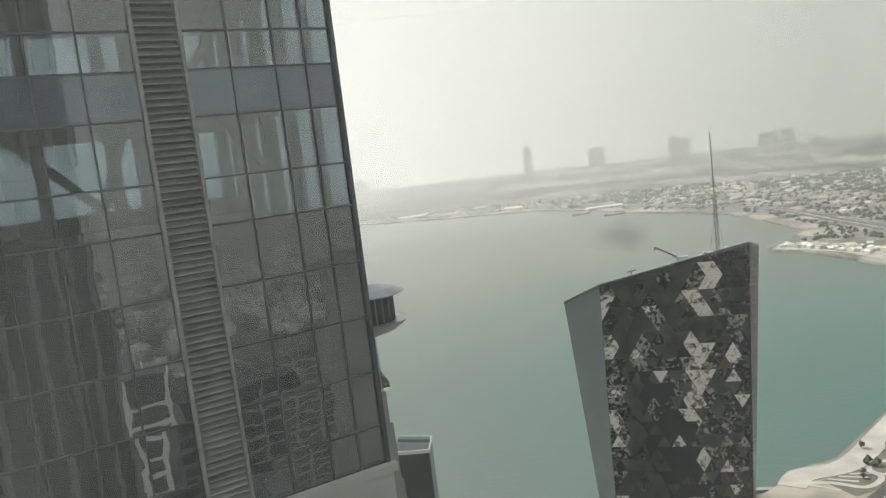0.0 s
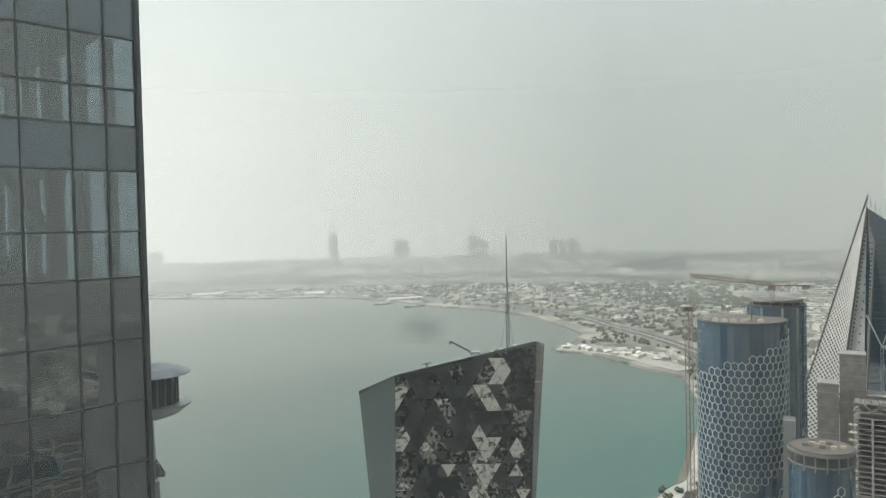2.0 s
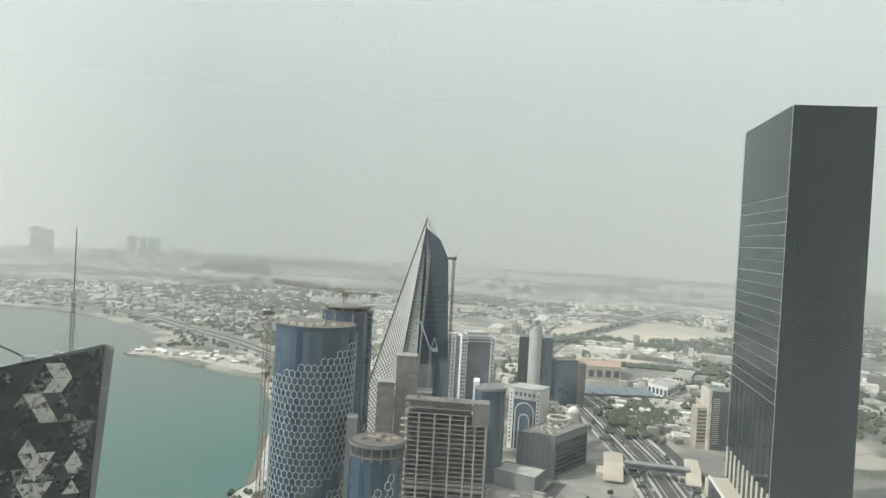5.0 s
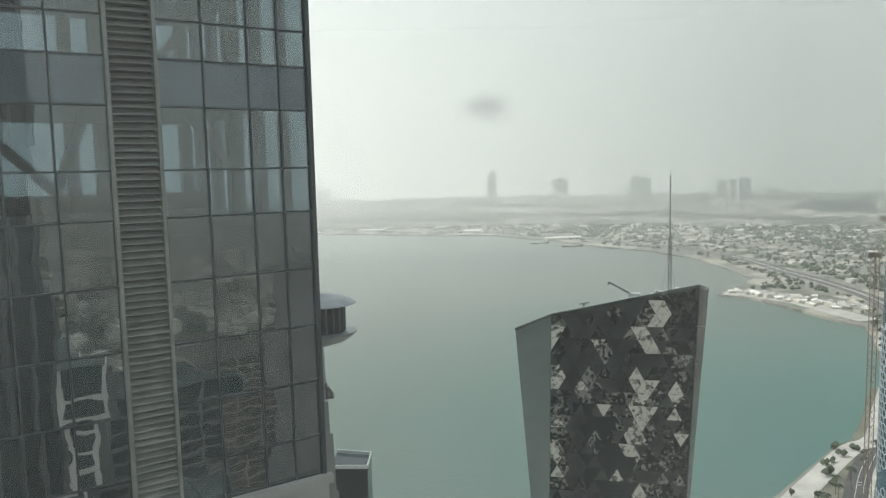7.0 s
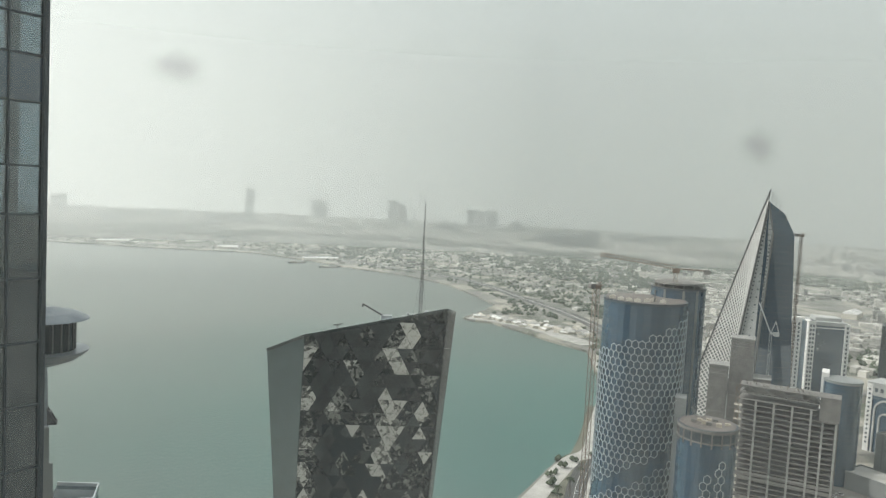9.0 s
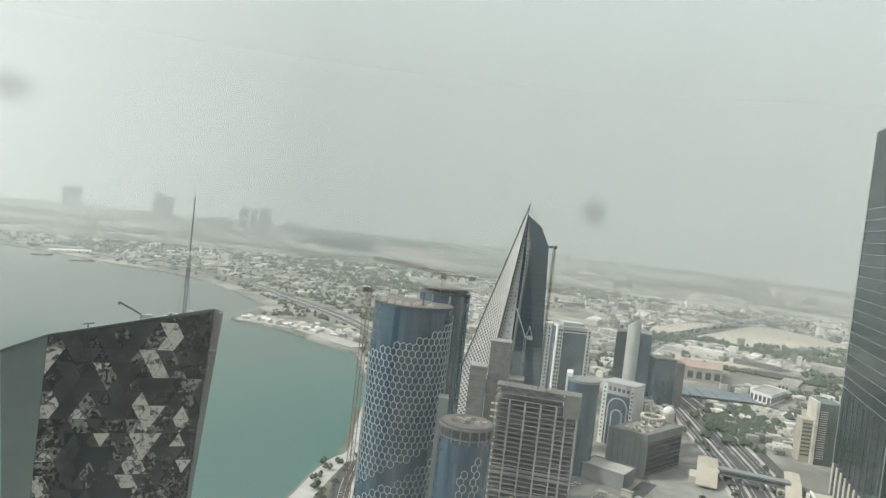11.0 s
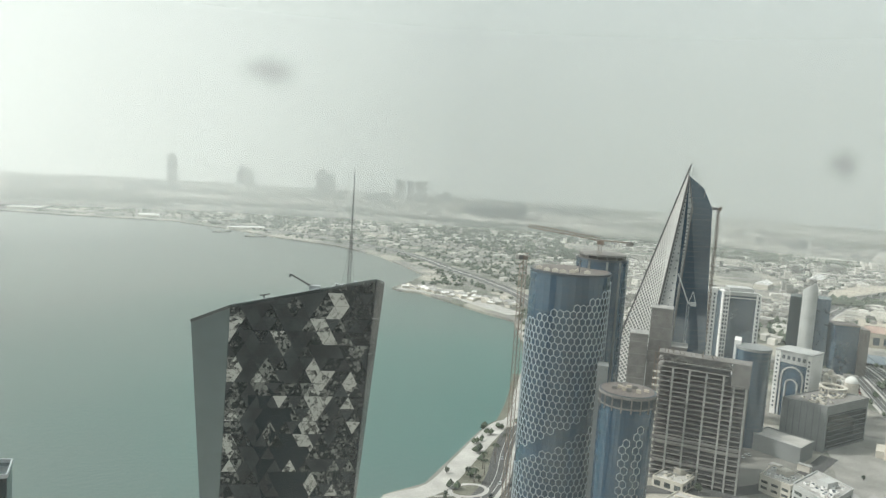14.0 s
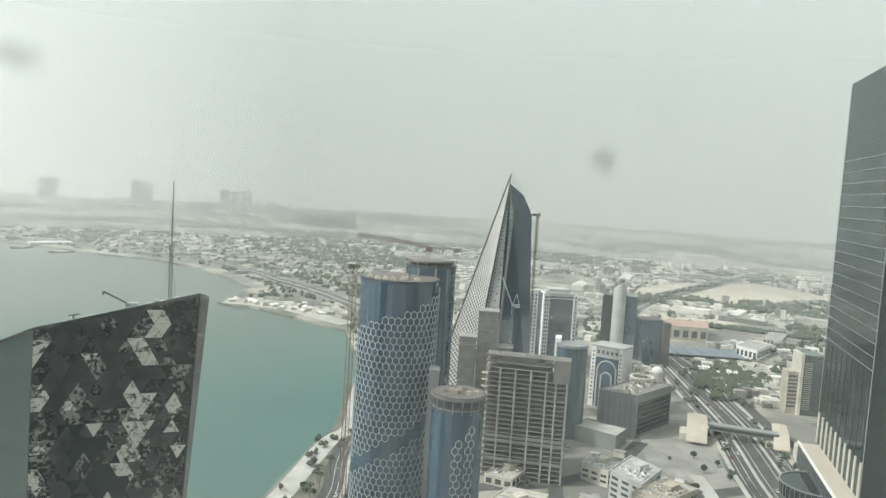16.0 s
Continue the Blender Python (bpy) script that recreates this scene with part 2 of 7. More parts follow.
def lattice_mast(bm, x, y, z0, z1, w, step, bar=0.25):
    for sx in (-1, 1):
        for sy in (-1, 1):
            beam(bm, (x + sx * w / 2, y + sy * w / 2, z0), (x + sx * w / 2, y + sy * w / 2, z1), bar)
    n = max(1, int((z1 - z0) / step))
    for i in range(n):
        a, b = z0 + (z1 - z0) * i / n, z0 + (z1 - z0) * (i + 1) / n
        s = 1 if i % 2 else -1
        for k in (-1, 1):
            beam(bm, (x - s * w / 2, y + k * w / 2, a), (x + s * w / 2, y + k * w / 2, b), bar * 0.6)
            beam(bm, (x + k * w / 2, y - s * w / 2, a), (x + k * w / 2, y + s * w / 2, b), bar * 0.6)


# ---- water, ground, roads ----
def sheet(name, verts, faces, mat, label, category):
    return tagged(mesh_part(name, raw_mesh(name, verts, faces), mat, None), label, category, kind="structure")


def make_water():
    m, n, l, p = material("bay_water")
    pos = n.new("ShaderNodeNewGeometry")
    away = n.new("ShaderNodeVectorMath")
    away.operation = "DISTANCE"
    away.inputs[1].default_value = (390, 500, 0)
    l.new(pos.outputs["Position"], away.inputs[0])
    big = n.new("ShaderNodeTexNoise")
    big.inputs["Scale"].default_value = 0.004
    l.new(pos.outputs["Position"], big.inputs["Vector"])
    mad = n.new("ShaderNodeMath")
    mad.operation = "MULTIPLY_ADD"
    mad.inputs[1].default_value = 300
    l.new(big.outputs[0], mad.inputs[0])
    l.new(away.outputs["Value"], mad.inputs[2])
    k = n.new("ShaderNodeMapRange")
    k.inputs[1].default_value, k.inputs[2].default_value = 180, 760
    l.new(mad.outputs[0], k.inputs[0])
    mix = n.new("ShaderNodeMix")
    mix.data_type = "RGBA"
    # teal shallows; the grey farther off puts the hazy sky's reflection into the colour
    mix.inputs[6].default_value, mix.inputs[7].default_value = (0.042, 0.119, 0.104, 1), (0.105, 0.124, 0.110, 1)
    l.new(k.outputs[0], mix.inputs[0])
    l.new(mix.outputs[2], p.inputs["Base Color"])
    p.inputs["Roughness"].default_value, p.inputs["IOR"].default_value = 0.32, 1.33
    rip = n.new("ShaderNodeTexNoise")
    rip.inputs["Scale"].default_value, rip.inputs["Detail"].default_value = 0.25, 6
    l.new(pos.outputs["Position"], rip.inputs["Vector"])
    bp = n.new("ShaderNodeBump")
    bp.inputs["Strength"].default_value, bp.inputs["Distance"].default_value = 0.35, 0.6
    l.new(rip.outputs[0], bp.inputs["Height"])
    l.new(bp.outputs[0], p.inputs["Normal"])
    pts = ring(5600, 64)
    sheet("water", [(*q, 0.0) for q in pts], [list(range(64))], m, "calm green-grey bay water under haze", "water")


def town_ground():
    """Dusty ground: sand, dry green and grey lots in patches."""
    m, n, l, p = material("dusty_town_ground")
    pos = n.new("ShaderNodeNewGeometry")
    cols = [((0.13, 0.126, 0.112), (0.23, 0.222, 0.198), 0.02), ((0.06, 0.072, 0.05), (0.10, 0.108, 0.075), 0.05), ((0.26, 0.245, 0.205), (0.36, 0.34, 0.29), 0.03)]
    out = None
    for i, (a, b, s) in enumerate(cols):
        t = n.new("ShaderNodeTexNoise")
        t.inputs["Scale"].default_value, t.inputs["Detail"].default_value = s, 6
        l.new(pos.outputs["Position"], t.inputs["Vector"])
        mix = n.new("ShaderNodeMix")
        mix.data_type = "RGBA"
        mix.inputs[6].default_value, mix.inputs[7].default_value = (*a, 1), (*b, 1)
        l.new(t.outputs[0], mix.inputs[0])
        if out is None:
            out = mix.outputs[2]
            continue
        msk, k, over = n.new("ShaderNodeTexNoise"), n.new("ShaderNodeMapRange"), n.new("ShaderNodeMix")
        msk.inputs["Scale"].default_value, msk.inputs["Detail"].default_value = (0, 0.007, 0.012)[i], 6
        off = n.new("ShaderNodeVectorMath")
        off.inputs[1].default_value = (i * 700, i * 300, 0)
        l.new(pos.outputs["Position"], off.inputs[0])
        l.new(off.outputs[0], msk.inputs["Vector"])
        k.inputs[1].default_value, k.inputs[2].default_value = 0.5, 0.58
        l.new(msk.outputs[0], k.inputs[0])
        over.data_type = "RGBA"
        l.new(k.outputs[0], over.inputs[0])
        l.new(out, over.inputs[6])
        l.new(mix.outputs[2], over.inputs[7])
        out = over.outputs[2]
    l.new(out, p.inputs["Base Color"])
    p.inputs["Roughness"].default_value = 0.95
    return m


GROUND_Z = 3.0
SHORE = [(-2600, 3300), (-1200, 2700), (-500, 2340), (-232, 2250), (24, 2110), (259, 2031), (379, 1835), (458, 1645), (526, 1547), (565, 1391), (556, 1230), (545, 1130),
         (500, 1075), (438, 1012), (440, 990), (464, 967), (478, 880), (483, 837), (497, 772), (468, 715), (443, 668), (395, 590), (340, 515), (300, 461), (285, 453), (270, 445),
         (222, 401), (187, 369), (159, 362), (146, 347), (120, 332), (40, 328), (-200, 318), (-700, 330), (-2000, 300)]


def make_ground():
    n = len(SHORE)
    outer = [polar(a, 5500) for a in (-98, -130, -165, 165, 130, 95, 70, 50, 30, 10, -10, -25, -36)]
    loop = SHORE + outer
    bm = bmesh.new()
    vs = [bm.verts.new((x, y, GROUND_Z)) for x, y in loop]
    f = bm.faces.new(vs)
    if f.normal.z < 0:
        f.normal_flip()
    low = [bm.verts.new((x, y, -2.0)) for x, y in SHORE]
    for i in range(n - 1):
        bm.faces.new((vs[i], vs[i + 1], low[i + 1], low[i]))
    bmesh.ops.recalc_face_normals(bm, faces=[g for g in bm.faces if len(g.verts) == 4])
    bmesh.ops.triangulate(bm, faces=[f])
    ob = part("ground", bm, town_ground(), None)
    tagged(ob, "dusty sand and scrub ground behind a quay wall", "ground", kind="structure")


def ribbon(name, pts, w, z, mat, label, category, thick=0.0):
    """A strip along a line of points."""
    left, right = [], []
    for i, p in enumerate(pts):
        a, b = Vector(pts[max(0, i - 1)]), Vector(pts[min(len(pts) - 1, i + 1)])
        d = (b - a).normalized()
        nrm = Vector((-d.y, d.x)) * w / 2
        left.append((p[0] + nrm.x, p[1] + nrm.y))
        right.append((p[0] - nrm.x, p[1] - nrm.y))
    bm = bmesh.new()
    a, b = [bm.verts.new((*q, z)) for q in left], [bm.verts.new((*q, z)) for q in right]
    for i in range(len(pts) - 1):
        bm.faces.new((b[i], b[i + 1], a[i + 1], a[i]))
    if thick:
        g = bmesh.ops.extrude_face_region(bm, geom=bm.faces[:])
        bmesh.ops.translate(bm, verts=[v for v in g["geom"] if isinstance(v, bmesh.types.BMVert)], vec=(0, 0, -thick))
        bmesh.ops.recalc_face_normals(bm, faces=bm.faces[:])
    return tagged(part(name, bm, mat, None), label, category, kind="structure")


def smooth(pts, n=6):
    out = []
    for i in range(len(pts) - 1):
        p0, p1, p2, p3 = [Vector(pts[max(0, min(len(pts) - 1, i + k))]) for k in (-1, 0, 1, 2)]
        for j in range(n):
            t = j / n
            out.append(tuple(0.5 * ((2 * p1) + (p2 - p0) * t + (2 * p0 - 5 * p1 + 4 * p2 - p3) * t * t + (3 * p1 - p0 - 3 * p2 + p3) * t ** 3)))
    return out + [tuple(pts[-1])]


make_water()
make_ground()
CORNICHE = smooth([(60, 250), (120, 275), (185, 315), (230, 352), (268, 402), (335, 480), (405, 565), (480, 680), (545, 780), (600, 900), (625, 1050), (630, 1200), (640, 1390), (600, 1560), (520, 1730), (440, 1890), (320, 2090), (60, 2190), (-250, 2330), (-900, 2640)])
ribbon("road", CORNICHE, 26, GROUND_Z + 0.15, ASPHALT, "grey asphalt waterfront road with two carriageways", "road")
ribbon("road_median", CORNICHE, 2.4, GROUND_Z + 0.4, PAVING, "pale paved median strip of the waterfront road", "median", 0.25)
HIGHWAY = smooth([(330, 80), (400, 150), (469, 216), (530, 268), (575, 308), (650, 385), (735, 475), (800, 560), (930, 690), (1150, 800), (1500, 900), (2100, 1050)])
ribbon("road", HIGHWAY, 46, GROUND_Z + 0.2, ASPHALT, "wide dark asphalt highway with several lanes", "road")
for off, w in ((-9, 2.2), (9, 2.2), (-23, 3.0), (23, 3.0)):
    pts = []
    for i, p in enumerate(HIGHWAY):
        a, b = Vector(HIGHWAY[max(0, i - 1)]), Vector(HIGHWAY[min(len(HIGHWAY) - 1, i + 1)])
        d = (b - a).normalized()
        pts.append((p[0] - d.y * off, p[1] + d.x * off))
    ribbon("road_kerb", pts, w, GROUND_Z + 0.55, PAVING, "pale concrete kerb strip along the highway", "kerb", 0.4)
LINE_PAINT = surface("road_line_paint", (0.45, 0.45, 0.43), (0.6, 0.6, 0.57), 0.3, 0.8)
for off in (-19, -14.2, -4.5, 4.5, 14.2, 19):
    pts = []
    for i, p in enumerate(HIGHWAY):
        a, b = Vector(HIGHWAY[max(0, i - 1)]), Vector(HIGHWAY[min(len(HIGHWAY) - 1, i + 1)])
        d = (b - a).normalized()
        pts.append((p[0] - d.y * off, p[1] + d.x * off))
    ribbon("lane_line", pts, 0.4, GROUND_Z + 0.24, LINE_PAINT, "worn white lane line on asphalt", "lane line")
for off in (-7.5, -4, 4, 7.5):
    pts = []
    for i, p in enumerate(CORNICHE):
        a, b = Vector(CORNICHE[max(0, i - 1)]), Vector(CORNICHE[min(len(CORNICHE) - 1, i + 1)])
        d = (b - a).normalized()
        pts.append((p[0] - d.y * off, p[1] + d.x * off))
    ribbon("lane_line", pts, 0.3, GROUND_Z + 0.19, LINE_PAINT, "worn white lane line on asphalt", "lane line")
PROMENADE = [(146 + 7, 345), (163, 355), (190, 361), (226, 393), (274, 437), (300, 452), (340, 506), (398, 583), (450, 664), (475, 713)]
ribbon("pavement", smooth(PROMENADE, 4), 13, GROUND_Z + 0.3, PAVING, "pale stone waterfront promenade along the quay", "pavement", 0.3)


# ---- dark faceted tower with triangular panels ----
def facet_tower():
    t = thing("office_tower", "dark glass office tower of triangular facets, wider at the top", "tower", group="bay towers")
    # plan corners at the top and at the foot: bearing, distance
    top = [polar(*q) for q in ((8.79, 236), (11.5, 230), (22.12, 230), (22.72, 240), (21.0, 282), (11.0, 284))]
    tz = [height(-12.10, 236), height(-11.05, 230), height(-8.76, 230), height(-8.95, 240), 120, 112]
    foot = [polar(*q) for q in ((10.65, 236), (11.05, 233), (20.75, 232), (20.82, 242), (18.0, 278), (13.0, 280))]
    BZ = 30.0
    bm = bmesh.new()
    prism(bm, foot[::-1], BZ, tz[::-1], top[::-1])
    prism(bm, foot[::-1], GROUND_Z, BZ)
    # the water-side facet has panels of its own
    side = {(round(p[0], 2), round(p[1], 2)) for p in (foot[0], foot[1], top[0], top[1])}
    bmesh.ops.delete(bm, geom=[f for f in bm.faces if len(f.verts) == 4 and max(v.co.z for v in f.verts) > 100 and all((round(v.co.x, 2), round(v.co.y, 2)) in side for v in f.verts)], context="FACES_ONLY")
    part("body", bm, GLASS_DARK, t)
    # pale mirror facet that looks over the water
    a0, a1, b0, b1 = Vector((*foot[0], BZ)), Vector((*foot[1], BZ)), Vector((*top[0], tz[0])), Vector((*top[1], tz[1]))

    def quad_panel(name, p, q, r, s, out, mat, th=0.06):
        bm2 = bmesh.new()
        vs = [bm2.verts.new(v + out * th) for v in (p, q, r, s)] + [bm2.verts.new(v - out * 0.05) for v in (p, q, r, s)]
        for f in ((0, 1, 2, 3), (7, 6, 5, 4), (0, 4, 5, 1), (1, 5, 6, 2), (2, 6, 7, 3), (3, 7, 4, 0)):
            bm2.faces.new([vs[i] for i in f])
        bmesh.ops.recalc_face_normals(bm2, faces=bm2.faces[:])
        return part(name, bm2, mat, t)
    out = (a1 - a0).cross(b0 - a0).normalized()
    if out.y > 0:
        out = -out
    n = 14
    for i in range(n):
        u, v = i / n, (i + 1) / n
        quad_panel("glass_panel", a0.lerp(b0, u), a1.lerp(b1, u), a1.lerp(b1, v), a0.lerp(b0, v), out, GLASS_SLATE, 0.1)
    # triangular panels on the wide face
    a0, a1, b0, b1 = a1, Vector((*foot[2], BZ)), b1, Vector((*top[2], tz[2]))
    out = (a1 - a0).cross(b0 - a0).normalized()
    if out.y > 0:
        out = -out
    rng = random.Random(7)
    cols, step = 9, 4.05
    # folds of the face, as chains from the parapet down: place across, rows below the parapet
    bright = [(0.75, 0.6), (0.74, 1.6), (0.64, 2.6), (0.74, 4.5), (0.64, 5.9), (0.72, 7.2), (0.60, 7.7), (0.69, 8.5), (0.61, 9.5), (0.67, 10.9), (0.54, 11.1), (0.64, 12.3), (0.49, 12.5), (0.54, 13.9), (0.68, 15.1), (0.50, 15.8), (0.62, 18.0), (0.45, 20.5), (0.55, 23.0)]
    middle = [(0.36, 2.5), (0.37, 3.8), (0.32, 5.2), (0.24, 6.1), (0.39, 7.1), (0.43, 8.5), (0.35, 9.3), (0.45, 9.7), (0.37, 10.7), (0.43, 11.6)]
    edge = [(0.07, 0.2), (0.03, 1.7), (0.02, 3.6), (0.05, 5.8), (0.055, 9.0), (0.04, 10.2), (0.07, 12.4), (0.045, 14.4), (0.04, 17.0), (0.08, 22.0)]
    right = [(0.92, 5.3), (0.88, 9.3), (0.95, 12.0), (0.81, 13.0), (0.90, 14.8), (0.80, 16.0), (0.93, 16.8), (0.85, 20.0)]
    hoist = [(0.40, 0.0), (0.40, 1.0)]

    def away(chain, u, row):
        best = 9.0
        for (u0, r0), (u1, r1) in zip(chain, chain[1:]):
            dx, dy, px, py = (u1 - u0) * cols, r1 - r0, (u - u0) * cols, row - r0
            k = max(0.0, min(1.0, (px * dx + py * dy) / (dx * dx + dy * dy)))
            best = min(best, math.hypot(px - k * dx, py - k * dy))
        return best

    def top_z(u):
        return b0.z + (b1.z - b0.z) * u

    def on(u, z):
        z = min(z, top_z(u))
        p = a0.lerp(b0, (z - a0.z) / (b0.z - a0.z))
        return p + (a1.lerp(b1, (z - a1.z) / (b1.z - a1.z)) - p) * u

    joined = {"dark": bmesh.new(), "lit": bmesh.new(), "mid": bmesh.new(), "speck": bmesh.new()}
    made = 0
    r = 0
    half = 0.5 / cols
    while b1.z - (r + 1) * step > BZ:
        zt, zb = b1.z - r * step, b1.z - (r + 1) * step
        for c in range(-1, 2 * cols):
            base = c * half
            if (c + r) % 2 == 0:
                tri = [(base, zb), (base + 2 * half, zb), (base + half, zt)]
            else:
                tri = [(base, zt), (base + half, zb), (base + 2 * half, zt)]
            tri = [(min(1, max(0, u)), z) for u, z in tri]
            cu = sum(q[0] for q in tri) / 3
            if zb > top_z(cu) - 0.3 or max(q[0] for q in tri) - min(q[0] for q in tri) < 0.02:
                continue
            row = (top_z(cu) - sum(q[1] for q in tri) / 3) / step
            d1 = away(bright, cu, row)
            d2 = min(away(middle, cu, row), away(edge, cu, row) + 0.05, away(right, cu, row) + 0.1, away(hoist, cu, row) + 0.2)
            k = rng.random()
            # panels near the folds get the brighter painted reflections
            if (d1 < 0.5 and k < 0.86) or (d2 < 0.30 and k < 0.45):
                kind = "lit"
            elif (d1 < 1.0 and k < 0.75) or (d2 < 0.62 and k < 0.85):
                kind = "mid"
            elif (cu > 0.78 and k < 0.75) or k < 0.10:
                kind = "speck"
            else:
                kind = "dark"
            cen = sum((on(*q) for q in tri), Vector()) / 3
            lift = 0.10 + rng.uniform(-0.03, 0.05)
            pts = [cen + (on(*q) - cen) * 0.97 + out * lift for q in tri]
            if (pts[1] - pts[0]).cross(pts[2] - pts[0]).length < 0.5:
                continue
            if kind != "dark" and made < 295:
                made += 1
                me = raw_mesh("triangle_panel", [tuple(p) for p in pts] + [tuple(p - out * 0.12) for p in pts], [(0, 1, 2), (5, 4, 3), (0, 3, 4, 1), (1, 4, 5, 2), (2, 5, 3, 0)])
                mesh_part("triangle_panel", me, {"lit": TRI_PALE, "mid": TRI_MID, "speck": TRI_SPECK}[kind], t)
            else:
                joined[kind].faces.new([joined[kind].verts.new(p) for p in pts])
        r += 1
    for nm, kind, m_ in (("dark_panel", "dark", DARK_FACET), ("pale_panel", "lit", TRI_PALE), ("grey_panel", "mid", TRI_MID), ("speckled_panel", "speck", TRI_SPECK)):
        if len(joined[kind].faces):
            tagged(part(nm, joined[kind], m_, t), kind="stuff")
        else:
            joined[kind].free()
    # parapet rail, roof crane, mast
    bm = bmesh.new()
    for i in range(3):
        p, q = Vector((*top[i], tz[i])), Vector((*top[i + 1], tz[i + 1]))
        beam(bm, p + Vector((0, 0, 0.3)), q + Vector((0, 0, 0.3)), 0.9)
    part("parapet", bm, GLASS_GREY, t)
    p0, p1, q0, q1 = (Vector((*foot[2], BZ)), Vector((*foot[3], BZ)), Vector((*top[2], tz[2])), Vector((*top[3], tz[3])))
    for i in range(10):
        u, v = i / 10, (i + 1) / 10 - 0.001
        quad_panel("corner_panel", p0.lerp(q0, u), p1.lerp(q1, u), p1.lerp(q1, v), p0.lerp(q0, v), Vector((0.9, -0.44, 0)), TRI_SPECK, 0.35)
    # ribs on the narrow corner
    bm = bmesh.new()
    for k in range(30):
        u = 0.25 + 0.75 * k / 30
        p, q = Vector((*foot[2], BZ)).lerp(Vector((*top[2], tz[2])), u), Vector((*foot[3], BZ)).lerp(Vector((*top[3], tz[3])), u)
        beam(bm, p, q, 0.35)
    part("edge_rib", bm, DARK_FACET, t)
    x, y = polar(17.55, 236)
    g = thing("roof_crane", "small grey building maintenance crane on the sloping tower roof", "crane", x, y, height(-9.66, 236), -15)
    bm = bmesh.new()
    box(bm, -1.6, 1.8, -1.0, 1.0, 0, 1.6)
    part("cabin", bm, ALU, g)
    bm = bmesh.new()
    beam(bm, (-1.0, 0, 1.4), (-7.4, 0, 4.9), 0.45)
    beam(bm, (-7.4, 0, 5.0), (-7.6, 0, 4.0), 0.5)
    part("jib", bm, STEEL, g)
    x, y = polar(13.9, 236)
    g = thing("roof_hoist", "short steel hoist arm on the tower parapet", "hoist", x, y, height(-10.4, 236), 10)
    bm = bmesh.new()
    beam(bm, (0, 0, -1), (0, 0, 1.4), 0.4)
    beam(bm, (-1.5, 0, 1.2), (1.8, 0, 1.5), 0.35)
    part("arm", bm, STEEL, g)
    for k, (az, hh) in enumerate(((19.2, 1.6), (19.6, 1.0), (20.6, 1.3), (20.9, 0.8), (18.9, 0.9), (12.6, 0.7))):
        x, y = polar(az, 234)
        g = thing("roof_vent", "small steel vent on the tower roof edge", "vent", x, y, height(-11.05 + (az - 11.5) * 0.2157, 234) - 0.4, 0, group="roof vents")
        bm = bmesh.new()
        prism(bm, ring(0.35, 8), 0, hh)
        part("pipe", bm, STEEL, g)
        bm = bmesh.new()
        prism(bm, ring(0.55, 8), hh, hh + 0.25)
        part("cap", bm, ALU, g)
    x, y = polar(20.1, 242)
    zb = height(-9.2, 242)
    g = thing("antenna_mast", "tall thin steel antenna mast with guy wires on the tower roof", "mast", x, y, zb)
    bm = bmesh.new()
    lattice_mast(bm, 0, 0, 0, 17, 0.8, 1.6, 0.10)
    part("lattice", bm, STEEL, g)
    bm = bmesh.new()
    beam(bm, (0, 0, 17), (0, 0, 26), 0.3)
    beam(bm, (0, 0, 26), (0, 0, height(-0.66, 242) - zb), 0.24)
    part("pole", bm, STEEL, g)
    for k, (dx, dy) in enumerate(((-2.6, 0), (2.2, 0.5), (0.3, 2.5))):
        bm = bmesh.new()
        beam(bm, (dx, dy, -0.5), (0, 0, 15), 0.07)
        part("guy_wire", bm, STEEL, g)


facet_tower()


# ---- twin glass tower close by ----
COLS = [-12.0, -10.4, -8.8, -7.2, -5.6, -4.0, -2.55, -0.98, 0.6, 2.2, 3.77, 5.55, 7.15, 8.84, 10.55, 11.76, 12.94]
ROWS = [187.4, 185.5, 184.13, 182.47, 180.23, 178.51]


